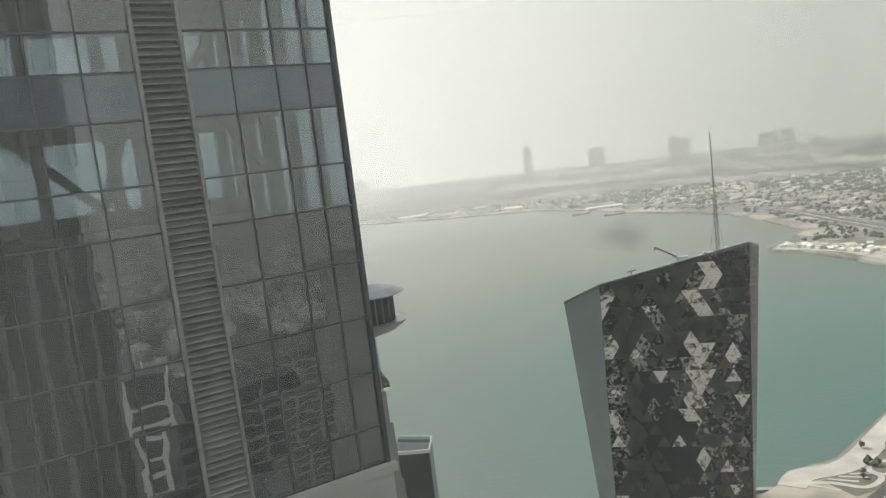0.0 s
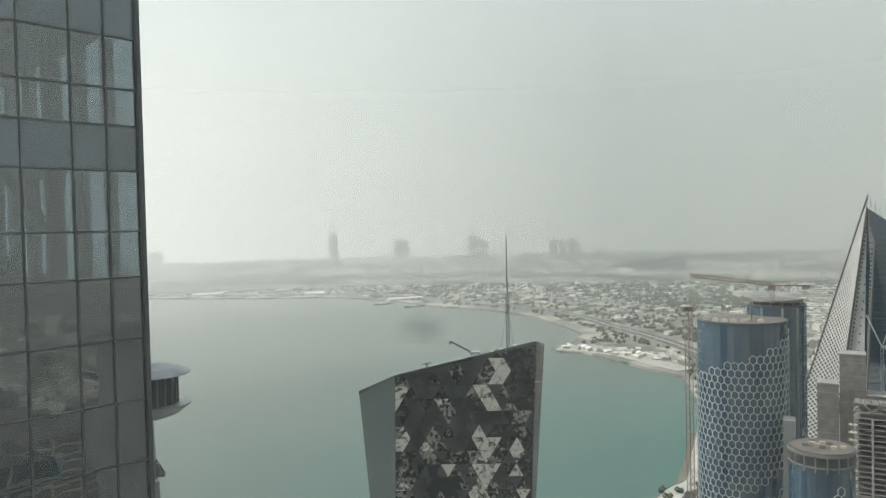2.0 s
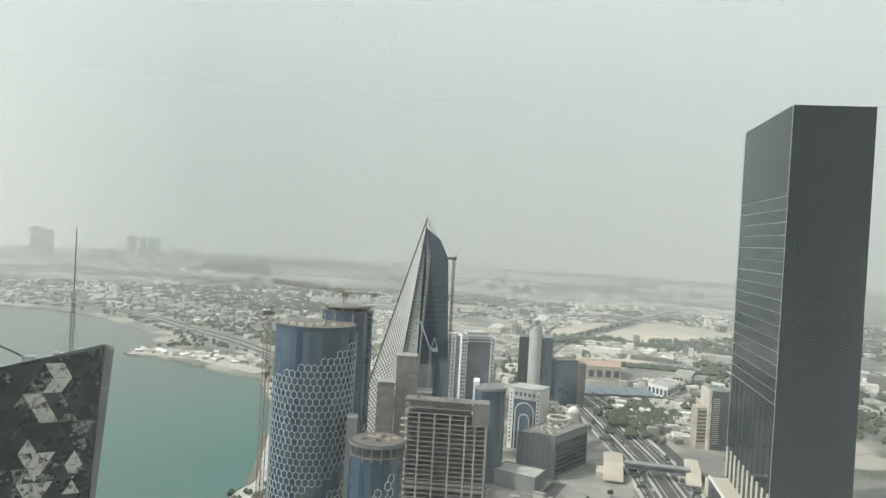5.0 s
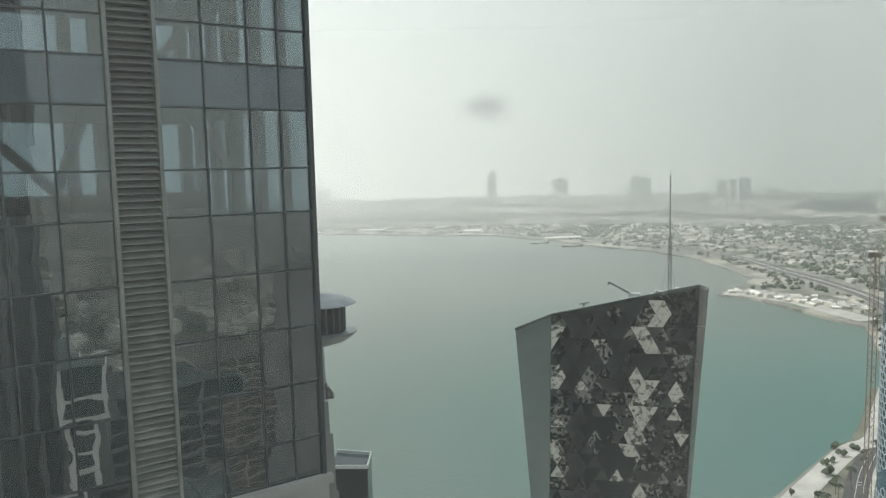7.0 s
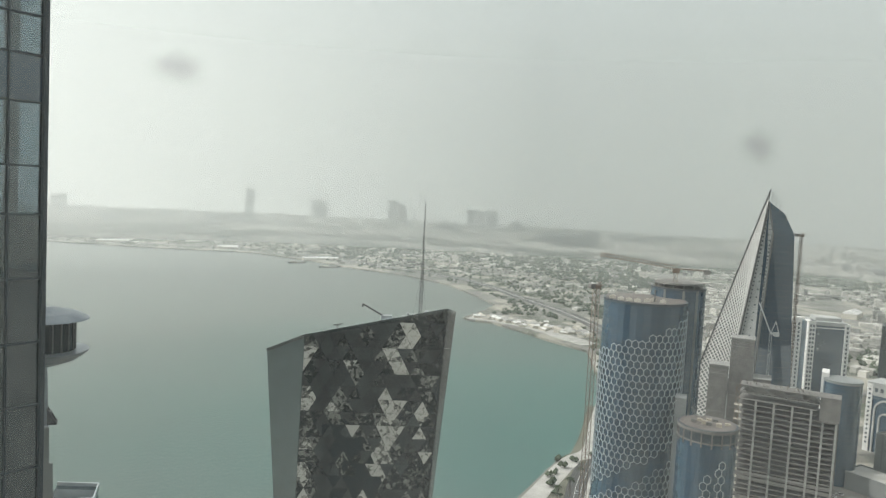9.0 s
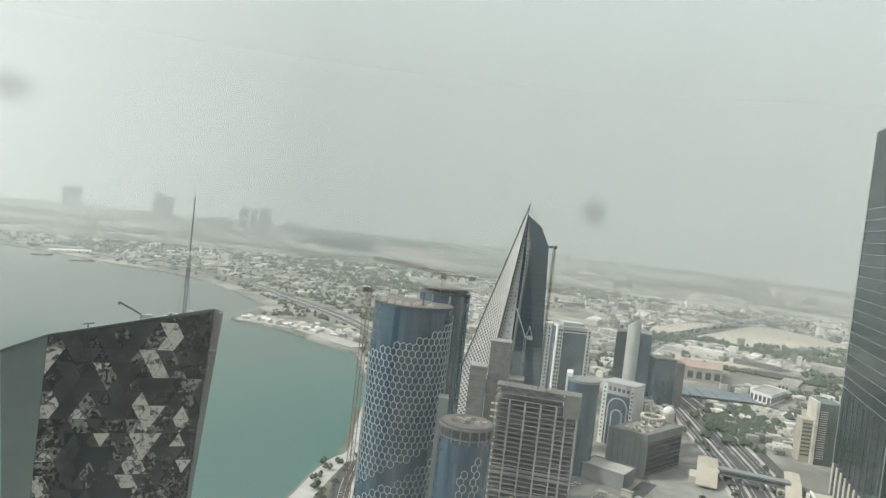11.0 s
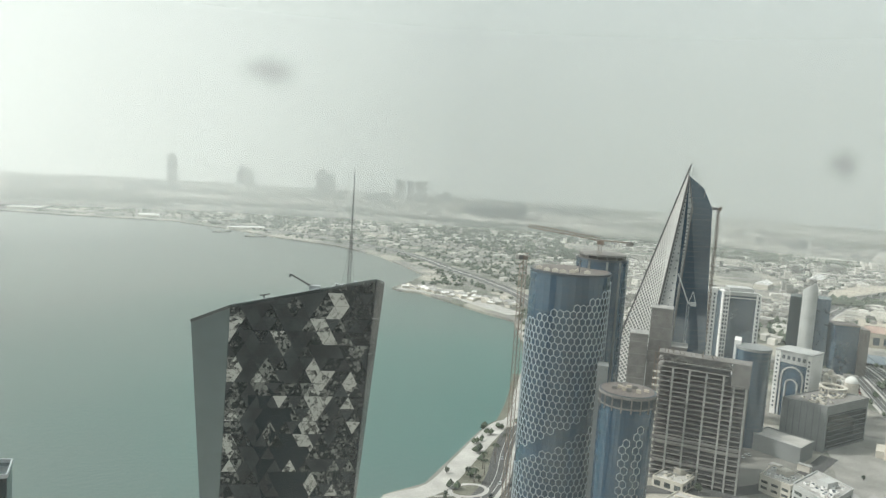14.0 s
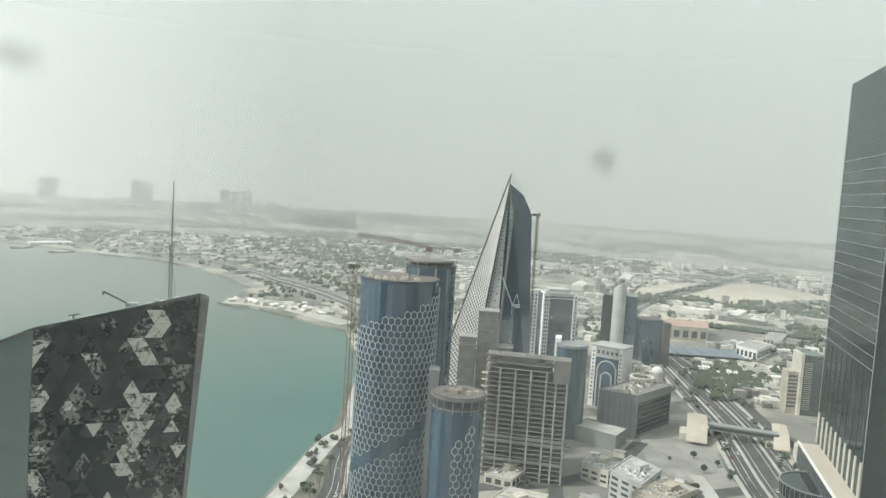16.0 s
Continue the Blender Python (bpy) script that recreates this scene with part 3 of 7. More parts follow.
def near_tower():
    t = thing("glass_tower", "grey glass office tower with a louvred vent strip", "tower", *polar(-31, 28), 0, 31)
    bm = bmesh.new()
    box(bm, -14, 12.9, 0.35, 22, GROUND_Z, 152)
    part("shaft", bm, GLASS_A_DARK, t)
    bm = bmesh.new()
    box(bm, -14, 12.9, 9.0, 22, 152, 176.8)
    box(bm, -14, 12.8, 0.9, 9.0, 152, 176.8)
    part("core", bm, MULLION, t)
    bm = bmesh.new()
    box(bm, -14, 12.9, 0.3, 22, 192.5, 246)
    part("upper_shaft", bm, GLASS_A_BLUE, t)
    # slabs and inside frames of the open floors
    for z0, z1 in ((176.8, 178.3), (182.75, 183.95), (187.9, 189.1), (192.0, 192.5)):
        bm = bmesh.new()
        box(bm, -14, 12.75, 0.35, 14, z0, z1)
        part("floor_slab", bm, GREY_PANEL, t, "grey edge of a floor slab behind glass")
    for x in (-9.5, -4.8, 0.3, 3.0, 6.35, 7.7, 9.9, 11.9):
        bm = bmesh.new()
        box(bm, x - 0.28, x + 0.28, 13.2, 13.8, 178.3, 192)
        part("column", bm, GREY_PANEL, t)
    for x in (-6.6, -1.8, 6.3, 10.75):
        bm = bmesh.new()
        box(bm, x - 0.25, x + 0.25, 2.4, 2.9, 178.3, 192)
        part("column", bm, GREY_PANEL, t)
    for x0, x1, z0, z1 in ((8.1, 10.0, 182.9, 180.4), (7.5, 8.9, 184.2, 185.9), (10.0, 8.3, 187.6, 186.0), (1.0, 3.9, 182.5, 179.5), (5.0, 3.9, 182.4, 179.6), (-3.6, -0.6, 182.5, 179.4)):
        bm = bmesh.new()
        beam(bm, (x0, 1.1, z0), (x1, 1.1, z1), 0.32)
        part("brace", bm, GREY_PANEL, t, "grey diagonal steel brace behind glass")
    bm = bmesh.new()
    box(bm, -14, 12.6, 13.0, 13.3, 178.3, 179.2)
    box(bm, -14, 12.6, 13.0, 13.3, 184.0, 184.6)
    part("rear_sill", bm, MULLION, t)
    # white bar modelled in place of a fluorescent reflection; gives no light
    bm = bmesh.new()
    box(bm, 8.0, 9.3, 0.7, 0.8, 184.24, 184.32)
    part("lamp", bm, WHITE, t, "white strip for a lamp reflection under the ceiling")
    # panes: clear on the open floors, dark below, blue over the slab edges
    rng = random.Random(3)
    pane = unit_box("pane")
    pane_kinds = {}
    for k, mt in (("clear", GLASS_A_CLEAR), ("dark", GLASS_A_DARK), ("blue", GLASS_A_BLUE)):
        pane_kinds[k] = pane.copy()
        pane_kinds[k].materials.append(mt)
    low = [178.51 - 2.32 * i for i in range(13)]
    edges = [(192.5, 190.9, "clear"), (190.9, 189.1, "clear"), (189.1, 187.4, "blue"), (187.4, 185.5, "clear"), (185.5, 184.13, "clear"), (184.13, 182.47, "blue"), (182.47, 180.23, "clear"), (180.23, 178.51, "clear")]
    edges += [(low[i], low[i + 1], "dark") for i in range(12)]
    for z1, z0, kind in edges:
        for c in range(len(COLS) - 1):
            x0, x1 = COLS[c], COLS[c + 1]
            if abs(x0 - 5.55) < 0.01:
                continue
            m = pose((x0 + x1) / 2, 0.12, (z0 + z1) / 2, rng.gauss(0, 0.35), 0, rng.gauss(0, 0.35)) @ Matrix.Diagonal((x1 - x0 - 0.05, 0.03, z1 - z0 - 0.05, 1))
            mesh_part("pane", pane_kinds[kind], None, t, at=m)
    for x in COLS:
        bm = bmesh.new()
        box(bm, x - 0.03, x + 0.03, 0.03, 0.3, 150, 192.5)
        part("mullion", bm, MULLION, t)
    for z in [e[0] for e in edges] + [low[-1]]:
        bm = bmesh.new()
        box(bm, COLS[0], 5.5, 0.045, 0.28, z - 0.035, z + 0.035)
        box(bm, 7.2, 12.9, 0.045, 0.28, z - 0.035, z + 0.035)
        part("transom", bm, MULLION, t)
    # louvre strip
    bm = bmesh.new()
    box(bm, 5.6, 7.1, 0.3, 0.9, 150, 192.5)
    part("louvre_backing", bm, MULLION, t)
    for x in (5.55, 7.15):
        bm = bmesh.new()
        box(bm, x - 0.06, x + 0.06, -0.14, 0.3, 150, 192.5)
        part("louvre_frame", bm, LOUVRE, t)
    bm = bmesh.new()
    vs = box(bm, -0.76, 0.76, -0.16, 0.16, -0.012, 0.012)
    slat = bpy.data.meshes.new("slat")
    bm.to_mesh(slat)
    bm.free()
    z = 153.0
    while z < 192.4:
        mesh_part("slat", slat, LOUVRE, t, at=pose(6.35, 0.06, z, 34 + rng.uniform(-2, 2), 0, 0))
        z += 0.25
    # bright metal corner
    bm = bmesh.new()
    box(bm, 12.9, 13.06, -0.06, 0.3, 150, 192.5)
    part("corner_trim", bm, MULLION, t)
    # pale ledge and wall of the storeys below, plates at the corner
    bm = bmesh.new()
    box(bm, 7.25, 13.1, -0.12, 0.02, 150, 167.25)
    part("lower_wall", bm, LIGHT_RENDER, t, "pale stone wall below a ledge")
    bm = bmesh.new()
    box(bm, 7.25, 13.25, -0.32, 0.03, 167.25, 167.6)
    part("ledge", bm, LIGHT_RENDER, t, "pale stone ledge")
    for z0, z1, w in ((168.2, 170.6, 0.28), (165.4, 169.2, 0.5), (160.0, 166.6, 0.75)):
        bm = bmesh.new()
        prism(bm, [(13.06, 0.0), (13.06 + w, 0.05), (13.06 + w, 0.6), (13.06, 0.6)], z0, z1, [(13.06, 0.0), (13.1 + w * 0.7, 0.05), (13.1 + w * 0.7, 0.5), (13.06, 0.5)])
        part("corner_plate", bm, GREY_PANEL, t)
    # end wall: posts and slab edges that the sky shows between
    for y0, y1 in ((1.9, 2.4), (4.6, 5.2), (7.4, 8.3), (10.5, 11.4), (13.2, 14.0)):
        bm = bmesh.new()
        box(bm, 12.55, 12.9, y0, y1, 178.3, 192)
        part("end_post", bm, GREY_PANEL, t)


near_tower()


# ---- tower with saucer decks behind it ----
def saucer_tower():
    d = 95
    x, y = polar(-10.6, d)
    t = thing("saucer_tower", "silver tower with stacked round saucer decks on its side", "tower", x, y)
    bm = bmesh.new()
    prism(bm, ring(12.8, 40), GROUND_Z, height(-3.2, d), ring(7.3, 40))
    part("shaft", bm, SILVER, t)
    cx = polar(-5.9, d)[0] - x
    cz = height(-10.7, d)
    for nm, zs, flip in (("upper_saucer", 1.95, 0.75), ("lower_saucer", -1.5, -1.15)):
        bm = bmesh.new()
        prof = [(4.35, 0.0), (4.25, 0.22), (3.0, 1.0), (1.2, 1.55), (0.05, 1.7)]
        rings_ = [[bm.verts.new((cx + r * math.cos(a * math.pi / 20), r * math.sin(a * math.pi / 20), cz + zs + flip * h)) for a in range(40)] for r, h in prof]
        for i in range(len(prof) - 1):
            for k in range(40):
                bm.faces.new((rings_[i][k], rings_[i][(k + 1) % 40], rings_[i + 1][(k + 1) % 40], rings_[i + 1][k]))
        bm.faces.new(rings_[0])
        bmesh.ops.recalc_face_normals(bm, faces=bm.faces[:])
        part(nm, bm, SILVER, t, "domed silver metal deck")
    bm = bmesh.new()
    prism(bm, ring(2.9, 32, 0, cx, 0), cz - 1.5, cz + 1.95)
    part("deck_core", bm, GLASS_DARK, t)
    bm = bmesh.new()
    for k in range(20):
        a = k * math.pi / 10
        beam(bm, (cx + 2.95 * math.cos(a), 2.95 * math.sin(a), cz - 1.5), (cx + 2.95 * math.cos(a), 2.95 * math.sin(a), cz + 1.95), 0.14)
    part("deck_post", bm, STEEL, t)
    # hanging cradle
    zc = height(-16.4, d)
    cx2 = polar(-5.6, d)[0] - x
    g = thing("window_cradle", "dark hanging window-cleaning cradle on the silver tower", "cradle", x + cx2, y, zc)
    bm = bmesh.new()
    box(bm, -1.6, 0.7, -0.6, 0.6, 0, 0.25)
    beam(bm, (0.65, -0.5, 0.1), (-0.6, -0.5, 2.3), 0.2)
    beam(bm, (0.65, 0.5, 0.1), (-0.6, 0.5, 2.3), 0.2)
    part("deck", bm, STEEL, g)
    bm = bmesh.new()
    box(bm, -1.2, 0.1, -0.5, 0.5, 0.25, 1.5)
    part("cage", bm, STEEL, g)
    bm = bmesh.new()
    beam(bm, (-0.9, 0, 1.4), (-0.4, 0, 3.9), 0.14)
    part("hoist_arm", bm, ALU, g)
    # angular block lower down
    d2 = 190
    x2, y2 = polar(-4.1, d2)
    g = thing("office_block", "angular grey glass block with a raised rim", "block", x2, y2, 0, -6)
    zt = height(-21.3, d2)
    bm = bmesh.new()
    prism(bm, [(-5, -4), (4.7, -4), (4.4, 5), (-5, 7)], GROUND_Z, zt)
    part("body", bm, GLASS_DARK, g)
    bm = bmesh.new()
    for p, q in (((-5, -4), (4.7, -4)), ((4.7, -4), (4.4, 5)), ((4.4, 5), (-5, 7))):
        beam(bm, (*p, zt + 0.4), (*q, zt + 0.4), 0.35, 0.9)
    part("rim", bm, ALU, g)


saucer_tower()


# ---- round towers with a honeycomb lattice ----
def hexagon_mesh(rx, rz, w):
    bm = bmesh.new()
    pts = [(0, rz), (rx, rz / 2), (rx, -rz / 2), (0, -rz), (-rx, -rz / 2), (-rx, rz / 2)]
    for i in range(6):
        (x0, z0), (x1, z1) = pts[i], pts[(i + 1) % 6]
        beam(bm, (x0, 0, z0), (x1, 0, z1), w)
    me = bpy.data.meshes.new("hexagon_frame")
    bm.to_mesh(me)
    bm.free()
    me.materials.append(HEX)
    return me


def round_tower(az, d, r, top_el, label, hex_rows=None, storeys=30):
    x, y = polar(az, d)
    zt = height(top_el, d - r * 0.6)
    t = thing("round_tower", label, "tower", x, y, 0, -az, group="honeycomb towers")
    n = 40
    bm = bmesh.new()
    prism(bm, ring(r, n), GROUND_Z, zt)
    shaft = part("shaft", bm, GLASS_BLUE, t)
    fh = (zt - GROUND_Z) / storeys
    for k in range(1, storeys):
        bm = bmesh.new()
        zk = GROUND_Z + k * fh
        prism(bm, ring(r + 0.04, n), zk - 0.09, zk + 0.09)
        part("floor_band", bm, MULLION, shaft)
    for k in range(n):
        a = 2 * math.pi * k / n
        if math.sin(a) > 0.3:
            continue
        bm = bmesh.new()
        beam(bm, (r * math.cos(a), r * math.sin(a), GROUND_Z), (r * math.cos(a), r * math.sin(a), zt), 0.09)
        part("mullion", bm, MULLION, shaft)
    bm = bmesh.new()
    prism(bm, ring(r + 0.25, n), zt - 0.2, zt + 0.7)
    part("roof_rim", bm, MULLION, t)
    bm = bmesh.new()
    prism(bm, ring(r * 0.96, n), zt + 0.2, zt + 0.78)
    part("roof_deck", bm, BROWN_PANEL, t)
    return t, r, zt


def honeycomb(t, r, cond, rows, z0, rx=1.5, rz=2.0, limit=290):
    me = hexagon_mesh(rx, rz * 1.0, 0.27)
    step = 2 * rx / r
    made = 0
    rest = bmesh.new()
    for k in range(rows):
        z = z0 - k * rz * 1.5
        if z < 20:
            break
        for c in range(-28, 29):
            a = -math.pi / 2 + (c + 0.5 * (k % 2)) * step
            if abs(a + math.pi / 2) > 1.75 or not cond(a + math.pi / 2, z):
                continue
            m = Matrix.Translation((r * math.cos(a) + 0.35 * math.cos(a), r * math.sin(a) + 0.35 * math.sin(a), z)) @ Matrix.Rotation(a + math.pi / 2, 4, "Z")
            made += 1
            if made <= limit:
                mesh_part("hexagon_frame", me, None, t, at=m)
            else:
                k0 = len(rest.verts)
                rest.from_mesh(me)
                rest.verts.ensure_lookup_table()
                bmesh.ops.transform(rest, matrix=m, verts=rest.verts[k0:])
    if made > limit:
        tagged(part("hexagon_frame_rest", rest, HEX, t), kind="stuff")
    else:
        rest.free()


def honeycomb_towers():
    t, r, zt = round_tower(36.75, 332, 17.2, -7.15, "round blue glass tower wrapped in a silver honeycomb lattice", storeys=34)
    honeycomb(t, r, lambda a, z: (z < zt - 14 + 6.5 * a and z > zt - 66 + 10 * a) or (z < zt - 74 + 10 * a and z > 12), 60, zt - 5, 1.32, 1.85)
    t2, r2, zt2 = round_tower(39.0, 352, 11.6, -5.95, "round dark blue glass tower joined to its lattice neighbour", storeys=36)
    for k, a in enumerate((-0.5, 0.2, 0.75)):
        bm = bmesh.new()
        beam(bm, (r2 * math.sin(a), -r2 * math.cos(a) - 0.2, 5), (r2 * math.sin(a), -r2 * math.cos(a) - 0.2, zt2), 1.0, 0.7)
        part("fin", bm, GREY_PANEL, t2)
    bm = bmesh.new()
    for k in range(14):
        a = k * 2 * math.pi / 14
        beam(bm, (r2 * 0.86 * math.cos(a), r2 * 0.86 * math.sin(a), zt2), (r2 * 0.86 * math.cos(a), r2 * 0.86 * math.sin(a), zt2 + 2.6), 0.5)
    prism(bm, ring(r2 * 0.9, 24), zt2 + 2.2, zt2 + 3.0)
    part("crown", bm, CONCRETE_DARK, t2, "unfinished concrete crown")
    t3, r3, zt3 = round_tower(41.72, 302, 10.7, -15.5, "round blue glass tower with an unfinished concrete top", storeys=24)
    honeycomb(t3, r3, lambda a, z: (abs(a - 0.08) < 0.1 and z < zt3 - 15) or (abs(a - 0.55) < 0.1 and z < zt3 - 12) or (a < 0.6 and z < zt3 - 44 + 14 * a), 50, zt3 - 4, 1.25, 1.8)
    bm = bmesh.new()
    prism(bm, ring(r3 + 0.5, 40), zt3 - 0.6, zt3 + 0.5)
    prism(bm, ring(r3 + 0.3, 40), zt3 - 4.6, zt3 - 4.0)
    for k in range(18):
        a = k * 2 * math.pi / 18
        beam(bm, (r3 * math.cos(a) * 1.01, r3 * math.sin(a) * 1.01, zt3 - 6), (r3 * math.cos(a) * 1.01, r3 * math.sin(a) * 1.01, zt3), 0.6)
    part("top_ring", bm, CONCRETE_DARK, t3, "bare concrete top storey")
    # solid dark drum paints in the shade inside the open top storey
    bm = bmesh.new()
    prism(bm, ring(r3 + 0.02, 40), zt3 - 4.0, zt3 - 0.6)
    part("open_storey", bm, MULLION, t3, "solid dark band for the shade of an open storey behind bare columns")
    rng = random.Random(77)
    for k in range(9):
        bm = bmesh.new()
        a, rr = k * 0.7, r3 * rng.uniform(0.2, 0.8)
        box(bm, rr * math.cos(a) - 1.2, rr * math.cos(a) + 0.8, rr * math.sin(a) - 0.7, rr * math.sin(a) + 0.9, zt3 + 0.7, zt3 + rng.uniform(1.2, 2.2))
        part("formwork_stack", bm, CONCRETE_DARK if k % 2 else TAN, t3)
    # stair shaft between the towers
    x, y = polar(39.75, 312)
    g = thing("stair_shaft", "grey panelled stair shaft between the round towers", "shaft", x, y, 0, -39.75)
    bm = bmesh.new()
    box(bm, -2.2, 2.2, 0, 8, GROUND_Z, height(-13.6, 312))
    part("wall", bm, GREY_PANEL, g)
    return zt, zt2


ZT_C, ZT_C2 = honeycomb_towers()
for az, d, el in ((34.4, 326, -7.0), (35.0, 321, -7.0), (35.6, 320, -7), (36.2, 319, -7.0), (36.9, 321, -7), (37.3, 325, -6.95), (38.0, 322, -7)):
    x, y = polar(az, d)
    g = thing("roof_plant", "small pale plant box on the round tower roof", "roof plant", x, y, ZT_C + 0.7, -az, group="roof plant boxes")
    bm = bmesh.new()
    box(bm, -1.3, 1.3, -0.8, 0.8, 0, 1.1)
    box(bm, -0.5, 0.6, -0.5, 0.5, 1.1, 1.6)
    part("casing", bm, CREAM, g)


x, y = polar(37.4, 324)
g = thing("jib_post", "thin steel jib post on the round tower roof", "post", x, y, ZT_C + 0.7)
bm = bmesh.new()
beam(bm, (0, 0, 0), (0, 0, 5.5), 0.4)
beam(bm, (-1, 0, 4.4), (1.4, 0, 5.0), 0.25)
part("post", bm, STEEL, g)


# ---- tower cranes ----
def tower_crane(az, d, z0, z1, jib_az, jib, back, label, luff=0.0, w=1.6):
    x, y = polar(az, d)
    g = thing("tower_crane", label, "crane", x, y, z0, 90 - jib_az, group="tower cranes")
    bm = bmesh.new()
    lattice_mast(bm, 0, 0, 0, z1 - z0, w, w * 1.4, 0.22)
    part("mast", bm, CRANE_RED, g)
    h = z1 - z0
    bm = bmesh.new()
    box(bm, -1.5, 1.5, -1.3, 1.3, h, h + 1.6)
    part("slewing_cab", bm, CRANE_RED, g)
    bm = bmesh.new()
    up = math.tan(luff)
    n = int(jib / 3)
    for i in range(n):
        a, b = 3.0 * i, 3.0 * (i + 1)
        for s in (-0.6, 0.6):
            beam(bm, (a, s, h + 1.6 + a * up), (b, s, h + 1.6 + b * up), 0.36)
        beam(bm, (a, 0, h + 2.9 + a * up), (b, 0, h + 2.9 + b * up), 0.36)
        beam(bm, (a, -0.6, h + 1.6 + a * up), ((a + b) / 2, 0, h + 2.9 + (a + b) / 2 * up), 0.22)
        beam(bm, ((a + b) / 2, 0, h + 2.9 + (a + b) / 2 * up), (b, 0.6, h + 1.6 + b * up), 0.22)
    part("jib", bm, CRANE_RED, g)
    bm = bmesh.new()
    beam(bm, (0, 0.6, h + 1.8), (-back, 0.6, h + 1.8), 0.45)
    beam(bm, (0, -0.6, h + 1.8), (-back, -0.6, h + 1.8), 0.45)
    part("counter_jib", bm, CRANE_RED, g)
    bm = bmesh.new()
    box(bm, -back - 1.2, -back + 1.6, -1.0, 1.0, h + 0.2, h + 2.2)
    part("counterweight", bm, CONCRETE_DARK, g)
    return g


tower_crane(38.75, 348, ZT_C2, height(-4.75, 348), -52, 33, 13, "rusty red tower crane with a long jib on a tower roof", luff=0.11)
tower_crane(33.2, 345, GROUND_Z, height(-6.35, 345), 80, 4, 3, "tall slim tower crane mast beside the round tower", w=2.2)
tower_crane(46.75, 610, 60, height(-1.6, 610), 100, 5, 4, "slim crane mast alongside the pointed tower", w=1.6)


# ---- pointed lattice tower ----
def pointed_tower():
    d = 600
    x, y = polar(44.3, d)
    t = thing("pointed_tower", "pointed steel and glass tower with a lattice side, under construction", "tower", x, y, 0, -44.3)

    def loc(az, el, dy=0.0):
        """Across and up at the tower's distance, moved back by dy."""
        dd = d + dy
        return Vector((dd * math.tan(radians(az - 44.3)), dy, EYE + dd / math.cos(radians(az - 44.3)) * math.tan(radians(el))))
    tip = loc(44.6, 1.55)
    foot_l, foot_r = Vector((-54, 0, GROUND_Z)), Vector((28, 6, GROUND_Z))
    back_l, back_r = Vector((-30, 45, GROUND_Z)), Vector((28, 45, GROUND_Z))
    shoulder, low_r = loc(46.3, -1.5, 4), Vector((loc(46.95, -11.7, 6).x + 1.5, 6, GROUND_Z))
    mid_foot, mid2_foot = loc(43.1, -13.8, -8), loc(44.3, -13.8, -10)
    mid_foot.z, mid2_foot.z = GROUND_Z, GROUND_Z
    mid_foot.x -= 9
    mid2_foot.x -= 1.5
    edge_tip = loc(44.55, 0.7, -1)

    def solid(name, a, mat, label, extra=(0, 14, 0)):
        bm = bmesh.new()
        f = [bm.verts.new(v) for v in a]
        b = [bm.verts.new(Vector(v) + Vector(extra)) for v in a]
        n = len(a)
        bm.faces.new(f)
        bm.faces.new(b[::-1])
        for i in range(n):
            bm.faces.new((f[i], b[i], b[(i + 1) % n], f[(i + 1) % n]))
        bmesh.ops.recalc_face_normals(bm, faces=bm.faces[:])
        return part(name, bm, mat, t, label)
    solid("dark_face", [mid2_foot, low_r, shoulder, loc(45.6, -0.1, 2), edge_tip], GLASS_BLUE, "dark blue glass face")
    solid("ribbed_face", [mid_foot, mid2_foot, loc(44.95, -1.5, -1), edge_tip], LIGHT_RENDER, "pale perforated metal face", (0, 6, 0))
    solid("lattice_backing", [foot_l, mid_foot, edge_tip, tip], LATTICE_BACK, "grey glazing behind the lattice", (0, 10, 0))
    # diagonal lattice
    n = 58
    for s in (0, 1):
        for i in range(n + 8):
            u0 = i / n
            bm = bmesh.new()
            if s == 0:
                p = foot_l.lerp(tip, min(u0, 0.985))
                q = mid_foot.lerp(edge_tip, max(0, min(1, u0 - 0.13)))
                if u0 > 1 or u0 - 0.13 < 0:
                    bm.free()
                    continue
            else:
                p = foot_l.lerp(tip, max(0, u0 - 0.13))
                q = mid_foot.lerp(edge_tip, min(u0, 1))
                if u0 > 1 or u0 - 0.13 < 0:
                    bm.free()
                    continue
            beam(bm, p + Vector((0, -0.6, 0)), q + Vector((0, -0.6, 0)), 0.62)
            part("lattice_bar", bm, WHITE, t)
    for p, q, w in ((foot_l, tip, 1.0), (mid_foot, edge_tip, 1.2), (mid2_foot, loc(44.95, -1.5, -1), 1.2), (loc(44.95, -1.5, -1), edge_tip, 0.9)):
        bm = bmesh.new()
        beam(bm, p + Vector((0, -0.8, 0)), q + Vector((0, -0.8, 0)), w)
        part("edge_beam", bm, STEEL, t)
    # storeys on the dark face, ports in the pale face
    for k in range(46):
        v = k / 46
        bm = bmesh.new()
        p = mid2_foot.lerp(edge_tip, v)
        top_r = loc(45.6, -0.1, 2)
        for lo, hi in ((low_r, shoulder), (shoulder, top_r), (top_r, edge_tip)):
            if lo.z <= p.z <= hi.z:
                q = lo.lerp(hi, (p.z - lo.z) / (hi.z - lo.z))
        beam(bm, p + Vector((0, -0.3, 0)), q + Vector((0, -0.3, 0)), 0.3)
        part("floor_band", bm, MULLION, t)
    for k in range(40):
        v = 0.3 + 0.66 * k / 40
        p, q = mid_foot.lerp(edge_tip, v), mid2_foot.lerp(loc(44.95, -1.5, -1), v)
        for u in ((0.16, 0.84) if k % 2 else (0.16, 0.84, 0.5)):
            c = p.lerp(q, u)
            bm = bmesh.new()
